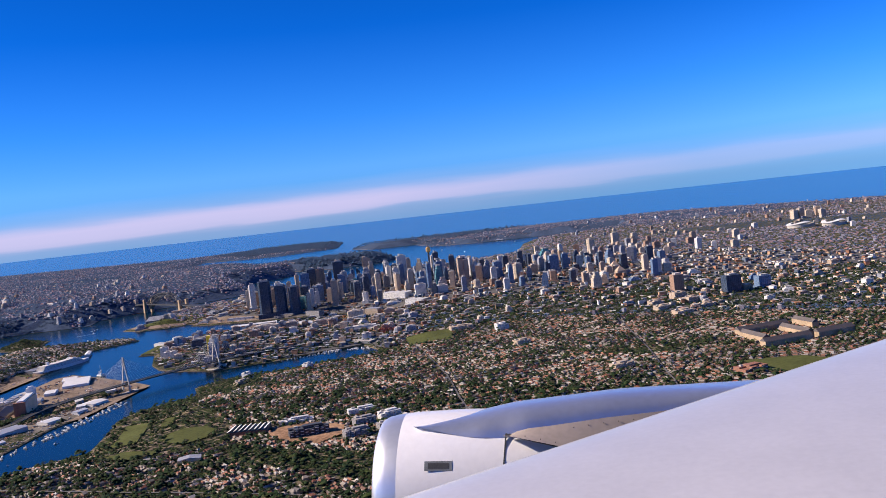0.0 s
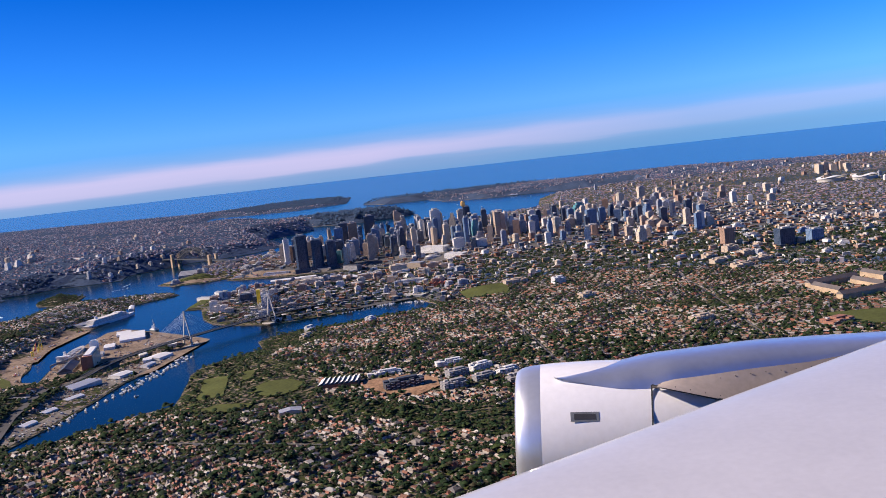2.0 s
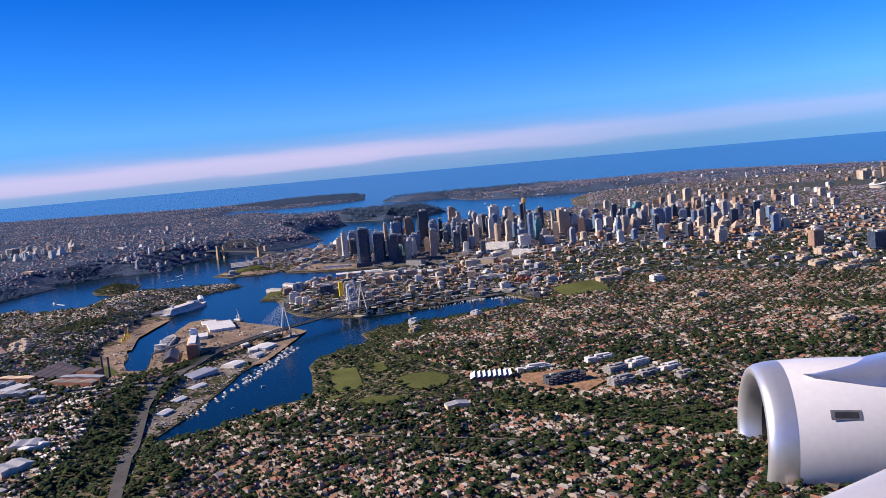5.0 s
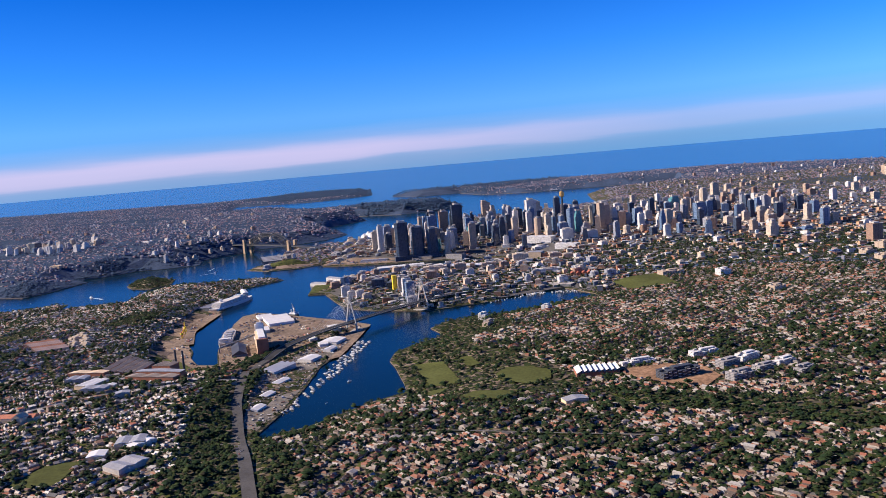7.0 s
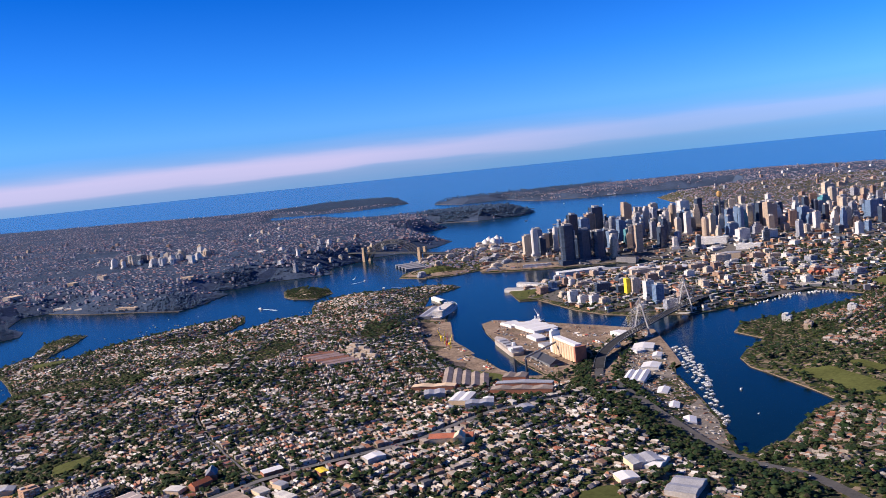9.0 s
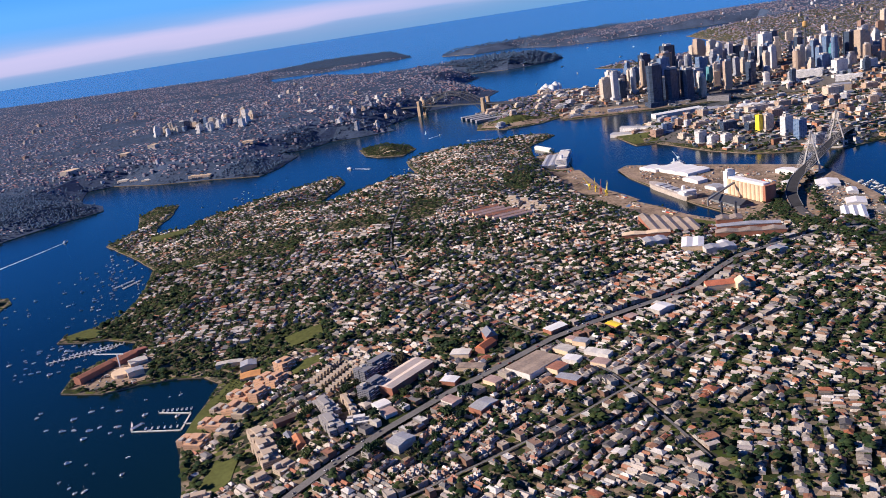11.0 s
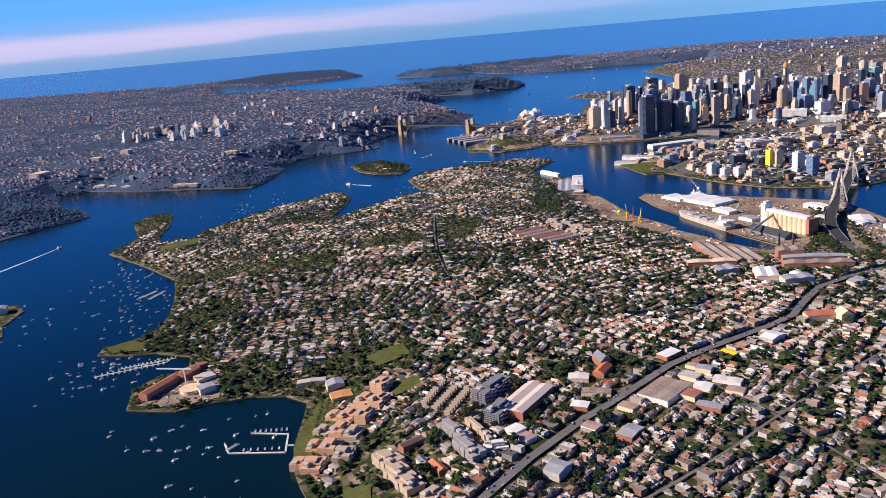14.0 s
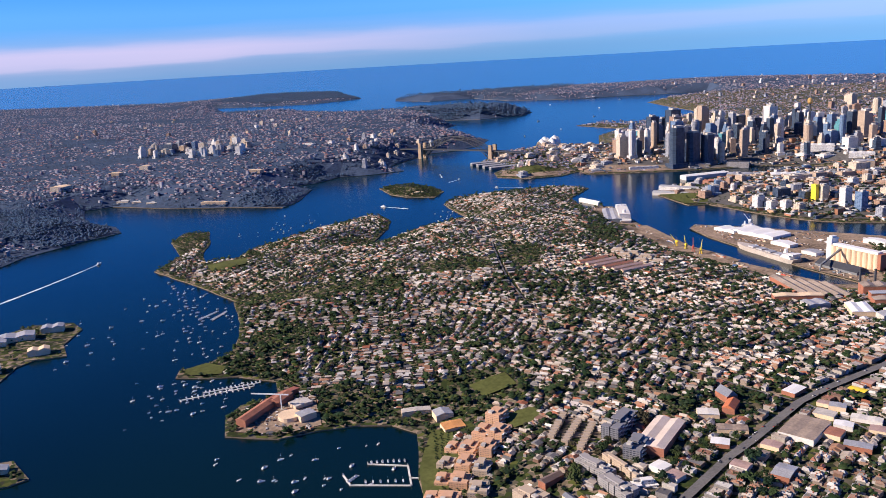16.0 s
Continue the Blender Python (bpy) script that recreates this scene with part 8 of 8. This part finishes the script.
def cable_bridge():
    """The cable-stayed bridge: two pylons like an A, fans of stays, and the deck."""
    a, b = Vector((-68.0, 504.5, 0)), Vector((-51.8, 535.3, 0))
    d = (b - a).normalized()
    side = Vector((d.y, -d.x, 0))
    t = thing("cable_stayed_bridge", "cable-stayed road bridge with two pale A-shaped concrete pylons", "bridge")
    top = 11.6
    line = [Vector((-81.4, 469, 0.5)), Vector((-80.6, 478, 1.5)), Vector((-77.2, 488, 2.1)), Vector((-73, 496.5, 2.5)), a + Vector((0, 0, 2.8)), a.lerp(b, 0.5) + Vector((0, 0, 3.0)), b + Vector((0, 0, 2.8)), b + d * 14 + Vector((0, 0, 2.4)), b + d * 30 + Vector((6, 0, 1.9)), b + d * 46 + Vector((20, -4, 1.7)), b + d * 60 + Vector((42, -10, 1.6))]
    ends = line[7:]
    for _ in range(2):      # round the bends off
        line = [line[0]] + [p.lerp(q, f) for p, q in zip(line[:-1], line[1:]) for f in (0.25, 0.75)] + [line[-1]]
    for p, q in zip(line[:-1], line[1:]):
        s = Shape()
        s.beam(p, q + (q - p).normalized() * 0.12, 2.6, 0.28)
        part("deck_span", s, M_DECK, t)
    for e in (-1, 1):
        for p, q in zip(line[:-1], line[1:]):
            s = Shape()
            o = (q - p).normalized().cross(Vector((0, 0, 1))).normalized() * 1.35 * e
            s.beam(p + o + Vector((0, 0, 0.2)), q + o + Vector((0, 0, 0.2)), 0.1, 0.14)
            part("parapet", s, M_STEEL, t)
    for c in (a, b):
        s = Shape()
        for e in (-1, 1):
            s.beam(c + side * e * 2.1 + Vector((0, 0, -0.5)), c + side * e * 2.05 + Vector((0, 0, 2.6)), 0.42, 0.46)
            s.beam(c + side * e * 2.05 + Vector((0, 0, 2.5)), c + side * e * 0.3 + Vector((0, 0, top - 2)), 0.3, 0.36)
        s.beam(c + Vector((0, 0, top - 2.6)), c + Vector((0, 0, top)), 0.5, 0.42)
        s.beam(c - side * 2.0 + Vector((0, 0, 2.3)), c + side * 2.0 + Vector((0, 0, 2.3)), 0.5, 0.4)
        part("pylon", s, M_CONCRETE, t)
        s = Shape()
        s.prism(circle(c.x, c.y, 3.6, 12), -0.8, 0.35)
        part("pier_island", s, M_CONCRETE, t)
        for e in (-1, 1):
            for k in range(1, 13):
                for f in (-1, 1):
                    foot = c + d * f * k * 1.25 + side * e * 1.45 + Vector((0, 0, 2.95))
                    s = Shape()
                    s.beam(c + side * e * 0.35 + Vector((0, 0, top - 0.3 - 0.16 * (12 - k))), foot, 0.022)
                    part("stay_cable", s, M_PALE, t)
    for p in ends:
        s = Shape()
        s.box(p.x, p.y, -0.3, 0.7, 0.7, p.z + 0.2)
        part("pier", s, M_CONCRETE, t)
    return t


M_ARCH = material("dark_grey_painted_steel", (0.035, 0.038, 0.042), 0.6, scale=2.0)


def arch_bridge():
    """The steel arch: two trussed ribs, hangers, the deck and four stone pylons."""
    a, b = Vector((-177.4, 738.8, 0)), Vector((-216.4, 764.8, 0))
    d = (b - a).normalized()
    side = Vector((d.y, -d.x, 0))
    span = (b - a).length
    t = thing("arch_bridge", "great grey steel arch bridge with sandstone pylons", "bridge")
    n_ = 22
    for e in (-1, 1):
        s = Shape()
        low, up = [], []
        for i in range(n_ + 1):
            u = i / n_
            k = 4 * u * (1 - u)
            p = a + d * span * (0.02 + 0.96 * u) + side * e * 1.5
            low.append(p + Vector((0, 0, 1.2 + 10.2 * k)))
            up.append(p + Vector((0, 0, 6.6 + 6.6 * k ** 0.9)))
        for i in range(n_):
            s.beam(low[i], low[i + 1], 0.34)
            s.beam(up[i], up[i + 1], 0.34)
            s.beam(low[i], up[i], 0.16)
            s.beam(low[i + 1] if i >= n_ // 2 else low[i], up[i] if i >= n_ // 2 else up[i + 1], 0.16)
        part("arch_rib", s, M_ARCH, t)
        for i in range(1, n_):
            if low[i].z > 6:
                s = Shape()
                s.beam(low[i], (low[i].x, low[i].y, 5.6), 0.1)
                part("hanger", s, M_ARCH, t)
    s = Shape()
    s.beam(a - d * 32 + Vector((0, 0, 4.6)), a + Vector((0, 0, 5.5)), 4.4, 0.6)
    s.beam(a + Vector((0, 0, 5.5)), b + Vector((0, 0, 5.5)), 4.4, 0.6)
    s.beam(b + Vector((0, 0, 5.5)), b + d * 26 + Vector((0, 0, 4.8)), 4.4, 0.6)
    part("deck", s, M_ARCH, t)
    for c in (a - d * 1.2, b + d * 1.2):
        for e in (-1, 1):
            s = Shape()
            p = c + side * e * 2.4
            ring = [(p.x + (d * x + side * y).x, p.y + (d * x + side * y).y) for x, y in ((-1.1, -0.9), (1.1, -0.9), (1.1, 0.9), (-1.1, 0.9))]
            mid = [(p.x + (q[0] - p.x) * 0.86, p.y + (q[1] - p.y) * 0.86) for q in ring]
            s.prism(ring, -0.5, 5.4)
            s.prism(mid, 5.4, 8.2)
            s.prism(ring, 8.2, 8.5, 0, mid)
            s.prism(mid, 8.5, 8.9)
            part("pylon", s, M_STONE, t)
    for k in range(6):
        p = a - d * (6 + 5 * k)
        s = Shape()
        s.box(p.x, p.y, -0.3, 1.2, 1.2, 5.0)
        part("approach_pier", s, M_STONE, t)
    return t


cable_bridge()
arch_bridge()


# ---------------------------------------------------------------- the concert halls with their shells
def shells():
    t = thing("opera_house", "opera house of white tiled sail shells on a granite podium", "opera house", pose(-141, 786, 0.2, 0, 0, 60) @ Matrix.Diagonal((1.45, 1.45, 1.12, 1)))
    M_TILE = material("cream_white_tiles", (0.8, 0.78, 0.72), 0.3, scale=2.0, amount=0.08)
    s = Shape()
    s.box(0, 0, -0.6, 17, 10, 1.6)
    s.box(-7, 0, -0.6, 6, 9, 1.1)
    part("podium", s, M_STONE, t)
    for cy, k in ((-2.4, 1.0), (2.2, 0.85)):
        for cx, size, way in ((4.6, 4.4, 1), (1.6, 5.6, 1), (-1.2, 4.6, 1), (-4.2, 3.4, -1)):
            s = Shape()
            size *= k
            m = 8
            for side in (-1, 1):
                rows = []
                for i in range(m + 1):
                    u = i / m
                    ridge = Vector((cx + way * size * (0.75 * u - 0.55), cy, 1.0 + size * math.sin(u * 1.9) * 1.02))
                    foot = Vector((cx - way * size * 0.42 + way * size * 0.3 * u, cy + side * size * 0.36, 1.0))
                    row = []
                    for j in range(m + 1):
                        v = j / m
                        p = ridge.lerp(foot, v)
                        bulge = math.sin(v * math.pi) * size * 0.16
                        row.append(p + Vector((0, side * bulge, bulge * 0.5)))
                    rows.append(row)
                for i in range(m):
                    for j in range(m):
                        q = [rows[i][j], rows[i + 1][j], rows[i + 1][j + 1], rows[i][j + 1]]
                        s.face(q if side > 0 else q[::-1])
                        s.face([p - Vector((way * 0.12, 0, 0.1)) for p in (q[::-1] if side > 0 else q)])
            part("shell", s, M_TILE, t)
    return t


shells()

# ---------------------------------------------------------------- the airliner's wing and engine
def airliner_wing():
    """Wing and engine of the aircraft, standing in the air where the flight begins.
    Own axes: x aft, y out along the wing, z up."""
    k = 1.0
    t = thing("airliner_wing", "white airliner wing with a silver-lipped jet engine below its edge", "aircraft wing", pose(*WING_AT))
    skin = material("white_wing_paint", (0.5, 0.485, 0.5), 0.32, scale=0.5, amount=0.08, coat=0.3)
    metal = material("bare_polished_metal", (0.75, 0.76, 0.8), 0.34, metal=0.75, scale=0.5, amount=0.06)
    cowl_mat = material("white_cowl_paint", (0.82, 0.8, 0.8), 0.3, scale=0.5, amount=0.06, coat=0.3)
    mirror = material("sky_mirroring_metal", (0.8, 0.82, 0.88), 0.32, metal=0.82, scale=0.4, amount=0.08)
    # tan holds the concave fairing's shade and the ground it reflects, as colour
    tan = material("tan_shade_panel", (0.46, 0.38, 0.31), 0.4, scale=0.5, amount=0.15)
    seam = material("dark_panel_gap", (0.04, 0.04, 0.045), 0.6)

    def loft(rings, mat_=0, closed=True):
        s = Shape()
        n_ = len(rings[0])
        for r in rings:
            s.v += [tuple(v * k for v in p) for p in r]
        for i in range(len(rings) - 1):
            for j in range(n_ if closed else n_ - 1):
                a, b = i * n_ + j, i * n_ + (j + 1) % n_
                s.f.append((a, b, b + n_, a + n_))
                s.m.append(mat_)
        return s

    def smooth(ob):
        ob.data.polygons.foreach_set("use_smooth", [True] * len(ob.data.polygons))
        return ob

    # engine: the axis runs aft from the nose
    nose, axis = Vector((9.2, 128, -29.6)), Vector((1, -0.14, 0.045)).normalized()
    e1 = axis.cross(Vector((0, 0, 1))).normalized()
    e2 = e1.cross(axis)

    def hoop(s_, r_, n_=48):
        c = nose + axis * s_
        return [c + (e1 * math.cos(q) + e2 * math.sin(q)) * r_ for q in [2 * math.pi * i / n_ for i in range(n_)]]

    smooth(part("inlet_lip", loft([hoop(s_, r_) for s_, r_ in ((3.4, 8.2), (1.2, 8.4), (0.3, 8.9), (0.0, 9.5), (0.25, 10.1), (1.0, 10.55), (2.2, 10.85), (3.8, 11.05))]), metal, t))
    nac = smooth(part("nacelle", loft([hoop(s_, r_) for s_, r_ in ((3.8, 11.05), (6, 11.25), (12, 11.5), (20, 11.5), (28, 11.1), (40, 10.0), (52, 8.2))]), cowl_mat, t))
    part("fan_shroud", loft([hoop(3.4, 8.2), hoop(14, 8.0), hoop(14.2, 0.2)]), seam, t)

    def on_cowl(s_, q_, r_=11.53):
        c = nose + axis * s_
        return c + (e1 * math.cos(q_) + e2 * math.sin(q_)) * r_

    # the side that faces the cabin
    def plate(s0, s1, q0, q1, r_, name, mat_, parent, label=""):
        sh = Shape()
        for u in range(4):
            a, b = q0 + (q1 - q0) * u / 4, q0 + (q1 - q0) * (u + 1) / 4
            sh.face([tuple(p * k) for p in (on_cowl(s0, a, r_), on_cowl(s1, a, r_), on_cowl(s1, b, r_), on_cowl(s0, b, r_))])
        return part(name, sh, mat_, parent, label)

    near = math.pi if e1.y > 0 else 0.0
    up_ = -1 if near else 1
    vent = plate(8.0, 12.0, near + up_ * 0.40, near + up_ * 0.52, 11.52, "vent", M_STEEL, nac, "small recessed grey vent")
    plate(8.5, 11.5, near + up_ * 0.425, near + up_ * 0.495, 11.55, "vent_slot", seam, vent)

    # pylon fairing over the engine: sideways and downwards slopes of its near edge and crest
    def at(u, v, y):
        return Vector((u * y, y, -v * y))

    def along(u, table):
        for (a, p), (b, q) in zip(table[:-1], table[1:]):
            if u <= b:
                return p + (q - p) * max(0.0, u - a) / (b - a)
        return table[-1][1]

    edge = ((0.113, 0.159), (0.148, 0.166), (0.182, 0.172), (0.23, 0.1735), (0.25, 0.164), (0.284, 0.16), (0.352, 0.15), (0.421, 0.142), (0.489, 0.129), (0.56, 0.115))
    crest = ((0.113, 0.157), (0.148, 0.1475), (0.182, 0.1405), (0.23, 0.129), (0.284, 0.1222), (0.352, 0.1134), (0.421, 0.1086), (0.489, 0.1045), (0.56, 0.1))
    depth_ = ((0.113, 120.9), (0.15, 119.6), (0.2, 118.0), (0.25, 117.4), (0.56, 118.0))
    rings = []
    for i in range(34):
        u = 0.113 + 0.447 * i / 33
        n_, c_ = at(u, along(u, edge), along(u, depth_)), at(u, along(u, crest), 127.0)
        q_ = at(u, along(u, crest) + 0.004, along(u, depth_) + 0.6)
        arc = [n_ * (1 - w) ** 2 + q_ * 2 * w * (1 - w) + c_ * w * w for w in [j / 8 for j in range(9)]]
        rings.append(arc + [c_ + Vector((0, 4, -1.2)), c_ + Vector((0, 8, -5))])
    smooth(part("pylon", loft(rings, 0, False), mirror, t, "sky-reflecting metal pylon fairing"))
    rings = []
    low = ((0.231, 0.169), (0.315, 0.1855), (0.352, 0.192), (0.5, 0.195))
    for i in range(20):
        u = 0.231 + 0.26 * i / 19
        rings.append([at(u, along(u, edge) - 0.002, 117.3), at(u, along(u, edge) * 0.5 + along(u, low) * 0.5, 116.0), at(u, along(u, low), 114.4)])
    panel = smooth(part("pylon_panel", loft(rings, 0, False), tan, t, "riveted pylon side panel, shade and ground reflection painted in tan"))
    s_ = Shape()
    s_.beam(at(0.2305, 0.1685, 117.2), at(0.316, 0.186, 114.4), 0.24, 0.3)
    part("seal", s_, seam, t, "black rubber seal bar")
    s_ = Shape()
    s_.beam(at(0.2305, 0.1685, 117.6), at(0.2315, 0.2165, 114.4), 0.2, 0.2)
    part("cowl_gap", s_, seam, t)
    for i in range(26):
        u = 0.24 + 0.22 * (i % 13) / 12
        v = along(u, edge) + 0.004 if i < 13 else along(u, low) - 0.004
        s_ = Shape()
        p_ = at(u, v, 116.9 if i < 13 else 114.3)
        s_.prism(circle(p_.x, p_.z, 0.07, 6), 0, 0.1)
        s_.v = [(x, p_.y - z, y) for x, y, z in s_.v]
        part("rivet", s_, seam, panel)

    # wing: the leading edge runs straight out from the root, the skin falls away towards the cabin
    root, tip = Vector((-40, 64, -33.7)), Vector((112, 140.6, -1.6))
    aft, hang = Vector((0.34, -0.935, -0.06)), Vector((0, 0, 1))

    def section(f_):
        le = root.lerp(tip, f_)
        chord, thick = 96 - 26 * f_, 3.4 - 1.0 * f_
        pts = []
        for e_, js in ((1, range(25)), (-0.6, range(23, 0, -1))):
            for j in js:
                x = (1 - math.cos(j / 24 * math.pi)) / 2
                y = e_ * thick * (1.48 * math.sqrt(x) - 0.63 * x - 1.76 * x * x + 1.42 * x ** 3 - 0.51 * x ** 4)
                pts.append(le + aft * (x * chord) + hang * y)
        return pts

    stations = [i / 30 for i in range(31)]
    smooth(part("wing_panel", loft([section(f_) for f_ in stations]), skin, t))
    return t


WING_AT = (73.01, 263.09, 49.90, -5.83, 6.36, 11.24)
airliner_wing()

# ---------------------------------------------------------------- the whole model at its scale
for ob in [o for o in scene.objects if o.parent is None and o.type in ("MESH", "EMPTY")]:
    ob.matrix_basis = Matrix.Diagonal((MODEL, MODEL, MODEL, 1)) @ ob.matrix_basis
